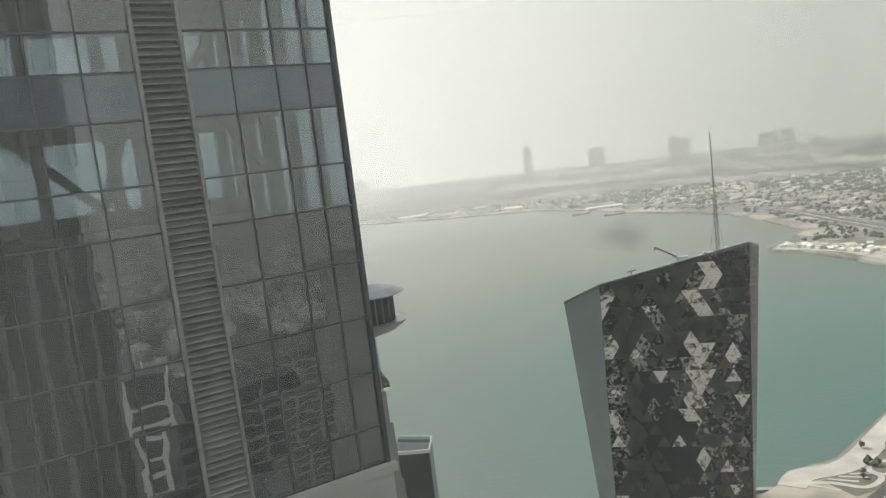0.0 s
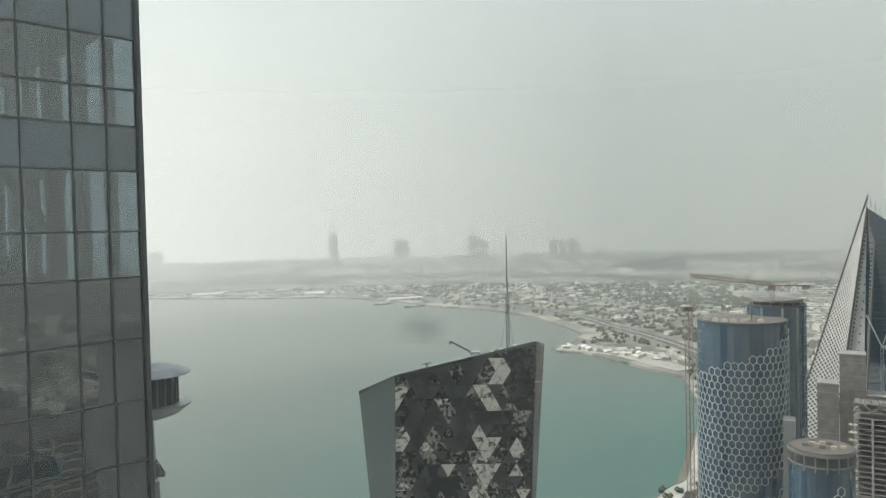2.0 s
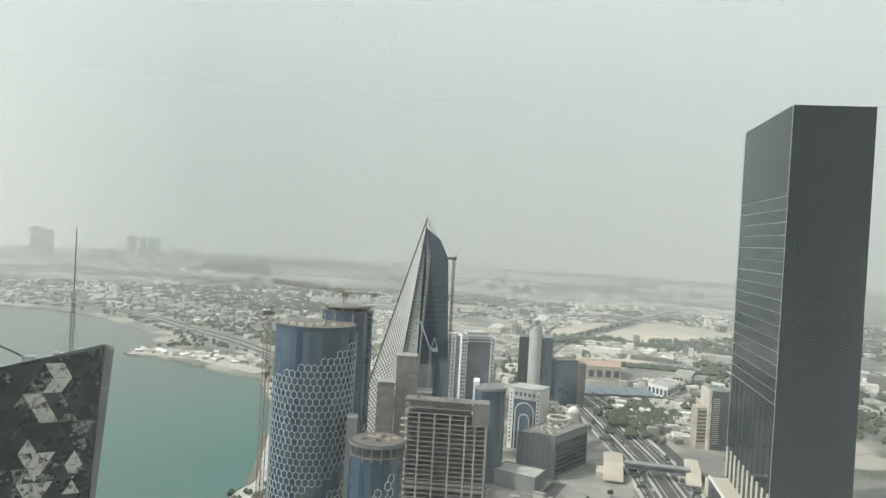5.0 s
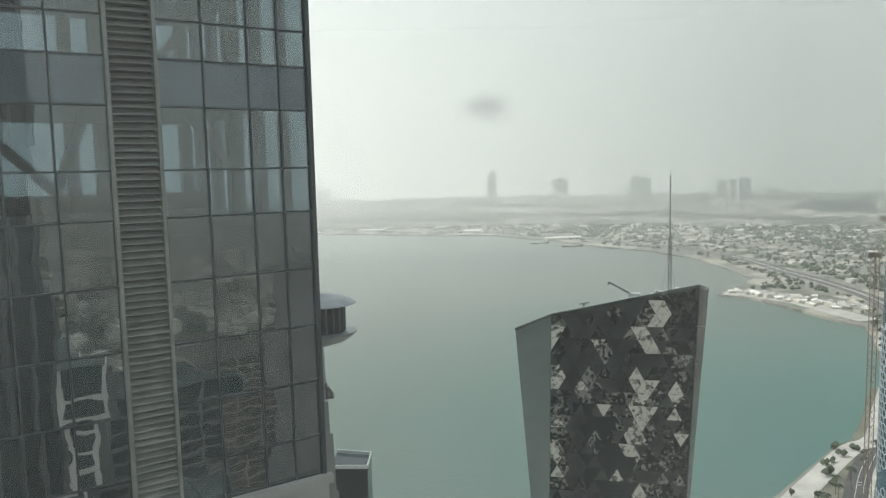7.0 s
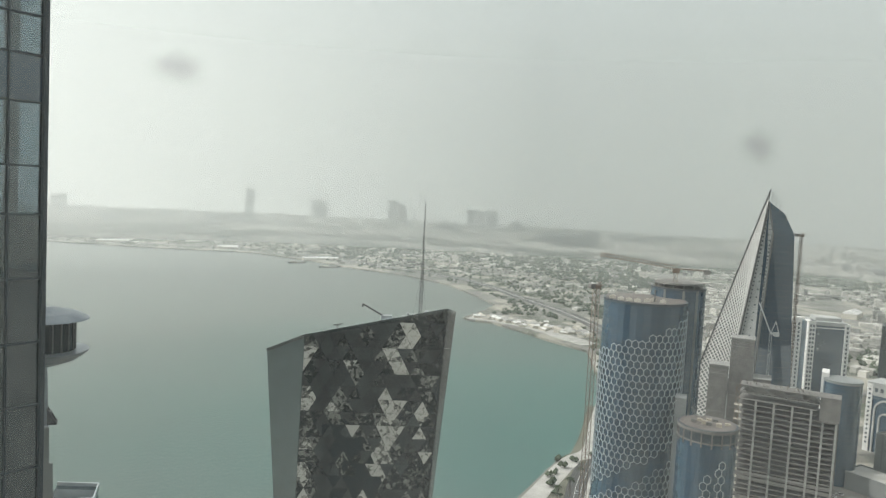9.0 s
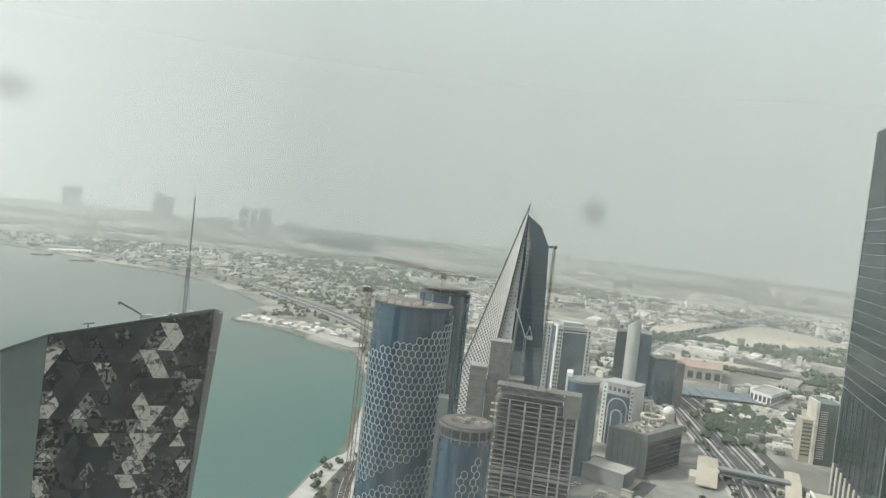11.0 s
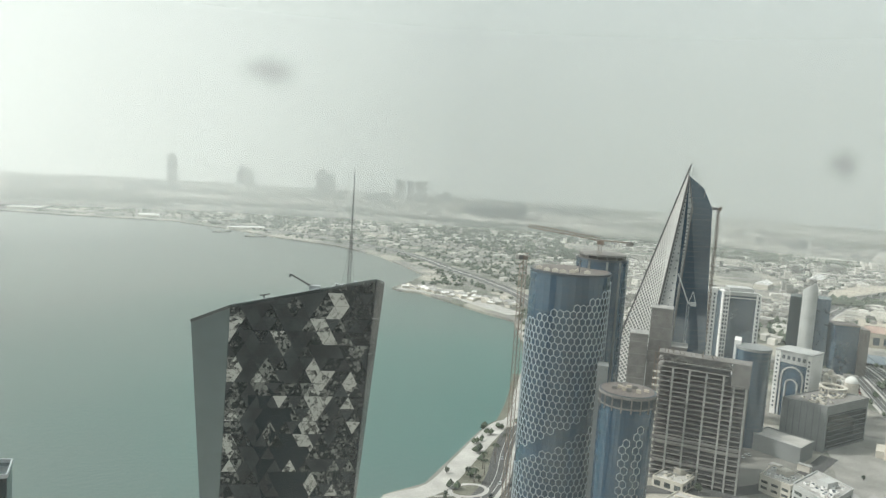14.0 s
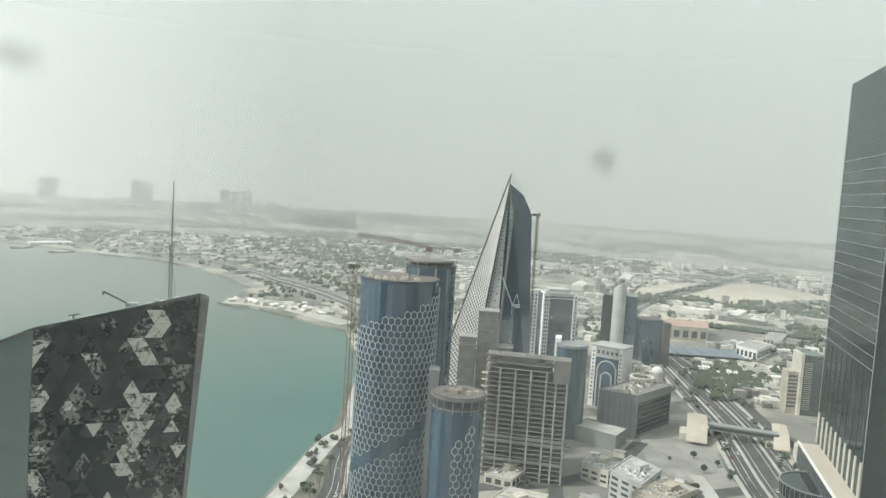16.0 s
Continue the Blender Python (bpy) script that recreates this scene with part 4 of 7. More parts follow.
            box(bm, c.x - 0.45, c.x + 0.45, c.y - 0.25, c.y + 0.2, c.z - 0.55, c.z + 0.55)
            part("port", bm, MULLION, t)
    bm = bmesh.new()
    for a, e in ((45.0, 0.9), (45.25, 0.5), (45.7, -0.25), (44.75, 1.2)):
        p = loc(a, e - 0.5, 1)
        beam(bm, p, loc(a + 0.02, e + 0.15, 1), 0.5)
    part("tip_scaffold", bm, STEEL, t)
    # building crane standing against the dark face
    x2, y2 = polar(45.35, 575)
    g = thing("luffing_crane", "grey luffing crane standing before the pointed tower", "crane", x2, y2, GROUND_Z, -45)
    bm = bmesh.new()
    hh = height(-8.4, 575) - GROUND_Z
    lattice_mast(bm, 0, 0, 0, hh, 1.6, 2.6, 0.25)
    part("mast", bm, ALU, g)
    bm = bmesh.new()
    beam(bm, (0, 0, hh), (-9, 0, hh + 21), 0.9)
    beam(bm, (0, 0, hh), (5, 0, hh + 1.2), 1.2)
    beam(bm, (5, 0, hh + 1), (2.6, 0, hh + 9), 0.5)
    beam(bm, (2.6, 0, hh + 9), (0, 0, hh), 0.5)
    part("jib", bm, ALU, g)
    bm = bmesh.new()
    box(bm, 1.5, 5.5, -1.2, 1.2, hh - 1.5, hh + 1.2)
    part("cab", bm, ALU, g)


pointed_tower()


# ---- concrete frame under construction ----
def frame_building():
    d, az = 462, 46.75
    x, y = polar(az, d)
    t = thing("unfinished_building", "unfinished concrete building frame with open floors and truss top", "building", x, y, 0, -az - 4, group="building sites")
    W, DP = 25.5, 30
    zt = height(-13.1, d)
    n = 24
    fh = (zt - GROUND_Z) / n
    for k in range(n + 1):
        z = GROUND_Z + k * fh
        wr = W + 0.6 if k <= n - 2 else 15
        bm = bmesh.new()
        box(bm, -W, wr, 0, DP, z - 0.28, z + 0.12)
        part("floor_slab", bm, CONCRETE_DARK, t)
    for xx in (-W + 0.8, -16, -6.5, 3, 12.5, 18.5, W - 0.3):
        for yy in (0.5, 10, 20):
            bm = bmesh.new()
            box(bm, xx - 0.55, xx + 0.55, yy - 0.5, yy + 0.5, GROUND_Z, zt if xx < 16 else zt - 2 * fh)
            part("column", bm, CONCRETE, t)
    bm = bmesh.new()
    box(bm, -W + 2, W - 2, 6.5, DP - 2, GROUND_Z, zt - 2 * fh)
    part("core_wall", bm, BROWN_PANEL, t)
    for k in (4, 8, 9):
        bm = bmesh.new()
        z = GROUND_Z + k * fh
        box(bm, -W + 0.2, W - 1, 0.25, 0.6, z - 0.2, z + fh * 0.55)
        part("safety_screen", bm, CONCRETE_DARK, t, "grey safety screen")
    # transfer truss along the top
    zt2 = height(-12.15, d)
    for i in range(5):
        x0 = -W + 1 + i * 8.4
        bm = bmesh.new()
        beam(bm, (x0, 0.2, zt2 - 4.2), (x0 + 4.2, 0.2, zt2 - 0.4), 0.7)
        beam(bm, (x0 + 4.2, 0.2, zt2 - 0.4), (x0 + 8.4, 0.2, zt2 - 4.2), 0.7)
        beam(bm, (x0 + 4.2, 0.2, zt2 - 0.4), (x0 + 4.2, 0.2, zt2 - 4.2), 0.5)
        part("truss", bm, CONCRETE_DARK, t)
    bm = bmesh.new()
    box(bm, -W, 16.5, 0, 12, zt2 - 0.6, zt2)
    box(bm, -W, 16.5, 0, 12, zt2 - 4.8, zt2 - 4.3)
    box(bm, -W + 3, 15, 3, 11, zt2 - 4.3, zt2 - 0.6)
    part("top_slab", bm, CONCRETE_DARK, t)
    bm = bmesh.new()
    box(bm, 16.5, W + 1, 1, 14, zt - 2 * fh, zt2 - 0.4)
    part("hoarding", bm, CONCRETE_DARK, t, "dark sheeted corner of the frame")
    rng = random.Random(5)
    for k in range(26):
        bm = bmesh.new()
        xx = rng.uniform(-W, 15)
        beam(bm, (xx, rng.uniform(0.2, 8), zt2), (xx + rng.uniform(-0.3, 0.3), 0.5, zt2 + rng.uniform(1, 3.2)), 0.3)
        part("rebar", bm, CRANE_RED, t)
    # hoist mast on the left corner
    x, y = polar(43.55, 455)
    g = thing("hoist_tower", "red material hoist mast with landings on the concrete frame", "hoist", x, y, GROUND_Z, -43)
    bm = bmesh.new()
    lattice_mast(bm, 0, 0, 0, zt2 - GROUND_Z + 2, 2.0, 3.0, 0.3)
    part("mast", bm, CRANE_RED, g)
    for k in range(16):
        bm = bmesh.new()
        box(bm, -1.4, 2.6, -1.2, 2.5, 6 + k * 4.1, 6.4 + k * 4.1)
        part("landing", bm, CREAM, g)
    # bare cores behind
    for a0, a1, el, dd, h in ((42.86, 44.4, -9.0, 520, ""), (41.5, 42.8, -11.0, 500, ""), (44.5, 45.6, -11.6, 520, "")):
        xm, ym = polar((a0 + a1) / 2, dd)
        w = dd * math.tan(radians((a1 - a0) / 2))
        g = thing("concrete_core", "bare grey concrete core tower under construction", "building", xm, ym, 0, -(a0 + a1) / 2, group="building sites")
        zt3 = height(el, dd)
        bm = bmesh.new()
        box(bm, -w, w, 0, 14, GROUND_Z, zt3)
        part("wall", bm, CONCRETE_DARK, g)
        for k in range(9):
            bm = bmesh.new()
            z = zt3 - 5 - k * 8.0
            box(bm, -w - 0.04, w + 0.04, -0.06, 0.1, z, z + 0.22)
            part("pour_joint", bm, CONCRETE, g)
        bm = bmesh.new()
        box(bm, -w - 0.3, w + 0.3, -0.3, 14.3, zt3 - 0.2, zt3 + 0.5)
        part("formwork", bm, CONCRETE, g)


frame_building()


# ---- white hotel tower, blue drum, arched block, fin tower and others ----
def window_grid(t, me, x0, x1, nx, z0, z1, nz, y, mat, w, h, m=None, name="window"):
    """Dark recessed windows in rows on one face, each an object of its own."""
    if not me.materials:
        me.materials.append(mat)
    for i in range(nx):
        for k in range(nz):
            cx = x0 + (x1 - x0) * (i + 0.5) / nx
            cz = z0 + (z1 - z0) * (k + 0.5) / nz
            at = (m or Matrix.Identity(4)) @ pose(cx, y, cz) @ Matrix.Diagonal((w, 0.25, h, 1))
            mesh_part(name, me, None, t, at=at)


def white_hotel():
    d = 690
    x, y = polar(48.7, d)
    t = thing("hotel_tower", "white hotel tower with punched windows and dark glass front", "tower", x, y, 0, -48.7 + 16)
    zt = height(-7.2, d)
    bm = bmesh.new()
    box(bm, -10, 17, 0, 24, GROUND_Z, zt - 3)
    body = part("body", bm, GLASS_TEAL, t)
    for x0, x1, y0, zz in ((-13, -7.5, -1.2, 0), (14.5, 18.5, -1.2, -1), (-24, -16.5, 6, 1.5)):
        bm = bmesh.new()
        box(bm, x0, x1, y0, 12, GROUND_Z, zt + zz)
        pier = part("pier", bm, WHITE, t)
        me = unit_box("window")
        window_grid(pier, me, x0 + 0.6, x1 - 0.6, 2 if x1 - x0 > 5 else 1, 8, zt - 2, 24, y0, MULLION, 1.3, 2.0)
    bm = bmesh.new()
    box(bm, -10, 16, -0.6, 24, zt - 3, zt)
    box(bm, -7, 13, 4, 20, zt, zt + 3)
    part("crown", bm, LIGHT_RENDER, t)
    bm = bmesh.new()
    box(bm, -7.2, 14.2, -0.3, 0, zt - 5.4, zt - 4.6)
    part("cornice", bm, WHITE, t)
    bm = bmesh.new()
    box(bm, -16.5, -13, 5, 20, GROUND_Z, zt - 1)
    part("link", bm, GLASS_TEAL, t)
    me = unit_box("floor_band")
    window_grid(body, me, -7.4, 14.4, 1, 8, zt - 6, 24, -0.05, MULLION, 21.6, 0.35, name="floor_band")


def blue_drum():
    d = 565
    x, y = polar(50.05, d)
    r = 11.6
    t = thing("glass_drum", "rounded dark blue glass office drum", "building", x, y, 0, -50)
    zt = height(-10.9, d)
    bm = bmesh.new()
    prism(bm, ring(r, 36), GROUND_Z, zt)
    shaft = part("shaft", bm, GLASS_TEAL, t)
    for k in range(1, 20):
        bm = bmesh.new()
        z = GROUND_Z + (zt - GROUND_Z) * k / 20
        prism(bm, ring(r + 0.08, 36), z - 0.2, z + 0.2)
        part("floor_band", bm, MULLION, shaft)
    bm = bmesh.new()
    prism(bm, ring(r + 0.3, 36), zt - 1.0, zt + 0.8)
    part("roof_rim", bm, GREY_PANEL, t)
    bm = bmesh.new()
    box(bm, -r - 1.5, -r + 3, 0, 15, GROUND_Z, zt + 3.6)
    part("stair_wall", bm, WHITE, t)


def arched_block():
    d = 652
    x, y = polar(52.6, d)
    t = thing("arched_building", "white stone office building with a tall arched recess", "building", x, y, 0, -52.6 - 22)
    zt = height(-10.85, d)
    bm = bmesh.new()
    box(bm, -11, 14, 0, 22, GROUND_Z, zt - 1.5)
    part("body", bm, GLASS_BLUE, t)
    for x0, x1 in ((-13.5, -9.5), (11.5, 14.5)):
        bm = bmesh.new()
        box(bm, x0, x1, -1, 22, GROUND_Z, zt)
        pier = part("pier", bm, WHITE, t)
        me = unit_box("window")
        window_grid(pier, me, x0 + 0.4, x1 - 0.4, 1, 8, zt - 3, 13, -1, MULLION, 1.4, 1.5)
    bm = bmesh.new()
    box(bm, -9.5, 11.5, -0.7, 22, zt - 9, zt)
    part("lintel", bm, LIGHT_RENDER, t)
    me = unit_box("window")
    window_grid(t, me, -9, 11, 5, zt - 7.5, zt - 1.5, 1, -0.7, MULLION, 2.2, 3.0)
    for w, hh in ((8.4, 0.0), (4.6, 6.0)):
        bm = bmesh.new()
        n = 18
        pts = [(1 + w * math.cos(math.pi * i / n), zt - 20 - hh + w * math.sin(math.pi * i / n)) for i in range(n + 1)]
        for (xa, za), (xb, zb) in zip(pts, pts[1:]):
            beam(bm, (xa, -0.5, za), (xb, -0.5, zb), 1.2)
        for s in (-1, 1):
            beam(bm, (1 + s * w, -0.5, GROUND_Z), (1 + s * w, -0.5, zt - 20 - hh), 1.2)
        part("arch", bm, LIGHT_RENDER, t)
    bm = bmesh.new()
    box(bm, -13.9, 14.9, -1.3, 22.3, zt, zt + 1.0)
    part("cornice", bm, LIGHT_RENDER, t)
    # side wall that faces the sun
    bm = bmesh.new()
    box(bm, -13.9, -13.5, 4, 20, GROUND_Z + 6, zt - 6)
    part("side_recess", bm, GLASS_GREY, t)


def fin_tower():
    d = 850
    x, y = polar(53.3, d)
    t = thing("fin_tower", "glass tower with a curved white fin rising over its roof", "tower", x, y, 0, -53.3)
    zt = height(-7.05, d)
    bm = bmesh.new()
    box(bm, -19.5, -6, 2, 26, GROUND_Z, zt)
    part("wing", bm, GLASS_DARK, t)
    bm = bmesh.new()
    box(bm, 3, 18, 2, 26, GROUND_Z, zt + 0.6)
    part("wing", bm, GLASS_TEAL, t)
    bm = bmesh.new()
    n = 14
    prof = [(-8.5 + 14.0 * i / n, -2.5 * math.sin(math.pi * i / n)) for i in range(n + 1)]
    tops = [zt + 9 + 15 * (i / n) ** 2 * (1 if i < n * 0.72 else (1 - (i / n - 0.72) / 0.28)) for i in range(n + 1)]
    prism(bm, prof + [(5.5, 16), (-8.5, 16)], GROUND_Z, tops + [zt + 6, zt + 6])
    part("fin", bm, LIGHT_RENDER, t)
    bm = bmesh.new()
    prism(bm, ring(4.0, 20, 0, 3.0, 9), zt, zt + 12, ring(1.2, 20, 0, 1.6, 9))
    part("turret", bm, GLASS_GREY, t)
    bm = bmesh.new()
    beam(bm, (1.6, 9, zt + 12), (1.6, 9, zt + 22), 0.5)
    part("spire", bm, STEEL, t)
    me = unit_box("floor_band")
    window_grid(t, me, 5, 18, 1, 6, zt - 1, 18, 1.95, MULLION, 13, 0.35, name="floor_band")
    d2 = 850
    x, y = polar(55.9, d2)
    t = thing("office_block", "brown and grey stepped glass office block", "building", x, y, 0, -55.9 + 20)
    zt = height(-8.55, d2)
    bm = bmesh.new()
    box(bm, -15, 8, 0, 20, GROUND_Z, zt)
    part("body", bm, GLASS_BLUE, t)
    bm = bmesh.new()
    box(bm, 8, 17, -2, 18, GROUND_Z, zt - 2)
    part("stair_tower", bm, BROWN_PANEL, t)
    bm = bmesh.new()
    box(bm, -17, -4, -12, 0, GROUND_Z, zt - 15)
    part("lower_wing", bm, GLASS_TEAL, t)
    bm = bmesh.new()
    box(bm, -15.4, 8.4, -0.4, 20.4, zt, zt + 1)
    part("roof_rim", bm, BROWN_PANEL, t)
    me = unit_box("floor_band")
    window_grid(t, me, -15, 8, 1, 6, zt - 1, 12, -0.02, MULLION, 23, 0.4, name="floor_band")


WALL_OF = {}


def quad_block(name, label, category, near, left, right, z1, mat, roof_mat, z0=None):
    """A block on three plan corners: its near one and the two beside it."""
    z0 = GROUND_Z if z0 is None else z0
    n, a, b = Vector(near), Vector(left), Vector(right)
    far = a + b - n
    t = thing(name, label, category, n.x, n.y)
    loc = [(q - n) for q in (n, b, far, a)]
    bm = bmesh.new()
    prism(bm, [tuple(q) for q in loc], z0, z1)
    t_wall = part("wall", bm, mat, t)
    bm = bmesh.new()
    mid = sum(loc, Vector((0, 0))) / 4
    inner = [tuple(mid + (q - mid) * 0.97) for q in loc]
    prism(bm, inner, z1 - 0.5, z1 + 0.05)
    part("roof", bm, roof_mat, t)
    for i in range(4):
        p, q = loc[i], loc[(i + 1) % 4]
        bm = bmesh.new()
        beam(bm, (*p, z1 + 0.3), (*q, z1 + 0.3), 0.5, 0.9)
        part("parapet", bm, mat, t)
    WALL_OF[t.name] = t_wall
    return t, loc


def roof_clutter(t, loc, z, n, seed, mat, size=2.2):
    rng = random.Random(seed)
    for k in range(n):
        u, v = rng.uniform(0.12, 0.85), rng.uniform(0.12, 0.85)
        p = loc[0].lerp(loc[1], u) + (loc[3] - loc[0]) * v
        s = size * rng.uniform(0.5, 1.2)
        g = thing("roof_unit", "pale boxy air-conditioning unit on a flat roof", "roof unit", t.location.x + p.x, t.location.y + p.y, z + 0.05, rng.choice((20, 65)), group="roof units")
        bm = bmesh.new()
        box(bm, -s, s, -s * 0.7, s * 0.7, 0, s * 0.8)
        part("casing", bm, mat, g)
        bm = bmesh.new()
        prism(bm, ring(s * 0.5, 10), s * 0.8, s * 0.95)
        part("fan", bm, MULLION, g)


white_hotel()
blue_drum()
arched_block()
fin_tower()

g, loc = quad_block("exhibition_block", "grey panelled block with a crowded flat roof", "building", (474, 331), (461, 357), (529, 338), 35, GREY_PANEL, CONCRETE_DARK)
roof_clutter(g, loc, 35, 26, 11, CREAM)
e = loc[1] / loc[1].length
for k in range(1, 7):
    bm = bmesh.new()
    p = loc[0].lerp(loc[3], k / 7)
    beam(bm, (p.x - 0.05, p.y - 0.05, GROUND_Z), (p.x - 0.05, p.y - 0.05, 34.6), 0.14)
    part("panel_joint", bm, MULLION, g)
bm = bmesh.new()
nrm = Vector((e.y, -e.x))
p, q = loc[0].lerp(loc[1], 0.04) + nrm * 0.15, loc[0].lerp(loc[1], 0.97) + nrm * 0.15
beam(bm, (*p, 17), (*q, 17), 0.2, 24)
part("glass_front", bm, GLASS_DARK, g)
for k in range(7):
    bm = bmesh.new()
    z = 6.5 + 3.6 * k
    beam(bm, (*(p + nrm * 0.1), z), (*(q + nrm * 0.1), z), 0.25)
    part("transom", bm, GREY_PANEL, g)
# round rooftop pavilion with a dome
x, y = 516, 358
g = thing("roof_pavilion", "round colonnaded roof pavilion with a cream ring", "pavilion", x, y, 35.1)
bm = bmesh.new()
for k in range(20):
    a = k * math.pi / 10
    beam(bm, (9 * math.cos(a), 9 * math.sin(a), 0), (9 * math.cos(a), 9 * math.sin(a), 3), 0.6)
part("column", bm, CREAM, g)
bm = bmesh.new()
o, i_ = ring(9.8, 32), ring(7.6, 32)
for z0, z1 in ((3.0, 4.2),):
    va = [[bm.verts.new((*p, z)) for p in r_] for r_ in (o, i_) for z in (z0, z1)]
    for k in range(32):
        j = (k + 1) % 32
        bm.faces.new((va[0][k], va[0][j], va[1][j], va[1][k]))
        bm.faces.new((va[3][k], va[3][j], va[2][j], va[2][k]))
        bm.faces.new((va[1][k], va[1][j], va[3][j], va[3][k]))
        bm.faces.new((va[2][k], va[2][j], va[0][j], va[0][k]))
part("ring_beam", bm, CREAM, g)

quad_block("low_hall", "low grey hall with a sandy flat roof", "building", (435, 319), (428, 351), (457, 326), 14, GREY_PANEL, PAVING)


# cream minaret-like tower and dome behind the grey block
x, y = polar(55.0, 660)
g = thing("stone_tower", "cream stone tower with openwork top and spire", "tower", x, y, 0, 20)
zt = height(-12.0, 660)
bm = bmesh.new()
box(bm, -4, 4, -4, 4, GROUND_Z, zt - 8)
part("base", bm, CREAM, g)
for sx in (-1, 1):
    for sy in (-1, 1):
        bm = bmesh.new()
        box(bm, sx * 3 - 0.8, sx * 3 + 0.8, sy * 3 - 0.8, sy * 3 + 0.8, zt - 8, zt)
        part("pier", bm, CREAM, g)
bm = bmesh.new()
box(bm, -4, 4, -4, 4, zt - 0.2, zt + 1)
box(bm, -4, 4, -4, 4, zt - 5, zt - 4.2)
box(bm, -1.5, 1.5, -1.5, 1.5, zt + 1, zt + 5)
part("crown", bm, CREAM, g)
bm = bmesh.new()
beam(bm, (0, 0, zt + 5), (0, 0, zt + 13), 0.5)
part("spire", bm, STEEL, g)
x, y = polar(56.3, 690)
g = thing("dome", "small white dome on a drum", "dome", x, y, GROUND_Z)
bm = bmesh.new()
bmesh.ops.create_uvsphere(bm, u_segments=20, v_segments=12, radius=5)
bmesh.ops.translate(bm, verts=bm.verts, vec=(0, 0, 28))
part("shell", bm, WHITE, g)
bm = bmesh.new()
prism(bm, ring(5.4, 20), 0, 28)
part("drum", bm, CREAM, g)


# ---- black tower with pale floor lines ----
def black_tower():
    p0, p1 = Vector(polar(67.12, 589)), Vector(polar(70.05, 481))
    face = p1 - p0
    L = face.length
    ang = math.degrees(math.atan2(face.y, face.x))
    t = thing("black_tower", "tall dark glass tower with pale floor lines above a podium", "tower", p0.x, p0.y, 0, ang)
    zt = height(8.5, 589)
    # the face looks to the left of its own x axis or the right: keep the body on the far side
    side = 1 if (Matrix.Rotation(radians(ang), 2) @ Vector((0, 1))).dot(p0) > 0 else -1
    y0, y1 = (0, 45) if side > 0 else (-45, 0)
    bm = bmesh.new()
    box(bm, 0, L, y0, y1, 20, zt)
    part("shaft", bm, GLASS_DARK, t)
    yf = -0.12 * side
    for k in range(17):
        z = 94 + k * 7.6
        bm = bmesh.new()
        box(bm, 0, L, min(yf, 0), max(yf, 0), z - 0.2, z + 0.2)
        part("floor_line", bm, SILVER, t)
    for k in range(9):
        xx = 6 + k * (L - 12) / 8
        bm = bmesh.new()
        box(bm, xx - 0.9, xx + 0.9, min(3 * yf, 0), max(3 * yf, 0), 42, 92)
        part("pilaster", bm, GLASS_GREY, t)
    for k in range(10):
        xx = 3 + k * (L - 6) / 9
        bm = bmesh.new()
        box(bm, xx - 1.4, xx + 1.4, min(5 * yf, 0), max(5 * yf, 0), 20, 41)
        part("column", bm, CREAM, t)
    bm = bmesh.new()
    for xx in (0, L):
        box(bm, xx - 0.5, xx + 0.5, min(2 * yf, 0), max(2 * yf, 0), 20, zt)
    part("corner_trim", bm, GREY_PANEL, t)
    me = unit_box("balcony")
    me.materials.append(WHITE)
    for k in range(24):
        mesh_part("balcony", me, None, t, at=pose(-1.2, (y0 + y1) * 0.1, 24 + k * 3.9) @ Matrix.Diagonal((2.4, 3.0, 1.2, 1)))
    n = -side
    bm = bmesh.new()
    box(bm, 9, L + 30, min(n * 13, 0), max(n * 13, 0), GROUND_Z, 19.7)
    part("podium", bm, GLASS_DARK, t, "dark glass podium wall")
    for k in range(34):
        bm = bmesh.new()
        xx = 10 + k * 3.9
        box(bm, xx - 0.12, xx + 0.12, min(n * 13.25, n * 12.9), max(n * 13.25, n * 12.9), GROUND_Z, 19.7)
        part("podium_mullion", bm, GREY_PANEL, t)
    bm = bmesh.new()
    box(bm, 9, L + 30, min(n * 13, 0), max(n * 13, 0), 19.7, 20)
    part("terrace", bm, DESERT_SAND, t, "sandy podium terrace")
    bm = bmesh.new()
    box(bm, 8.6, L + 30, min(n * 13.5, n * 12.4), max(n * 13.5, n * 12.4), 19.6, 21.1)
    part("podium_parapet", bm, WHITE, t)
    bm = bmesh.new()
    box(bm, -14, 8.6, min(n * 11, 0), max(n * 11, 0), GROUND_Z, 13)
    part("side_block", bm, CREAM, t)
    # round glass drum that grows out of the podium
    bm = bmesh.new()
    prism(bm, ring(21, 40, 0, 66, n * 12), GROUND_Z, 11)
    part("drum", bm, GLASS_DARK, t, "dark glass drum at the podium foot")
    bm = bmesh.new()
    pts = ring(21.3, 40, 0, 66, n * 12)
    for p, q in zip(pts, pts[1:] + pts[:1]):
        beam(bm, (*p, 11.2), (*q, 11.2), 0.8, 0.7)
        beam(bm, (p[0], p[1], GROUND_Z), (p[0], p[1], 11.2), 0.25)
    part("drum_rim", bm, SILVER, t)


black_tower()


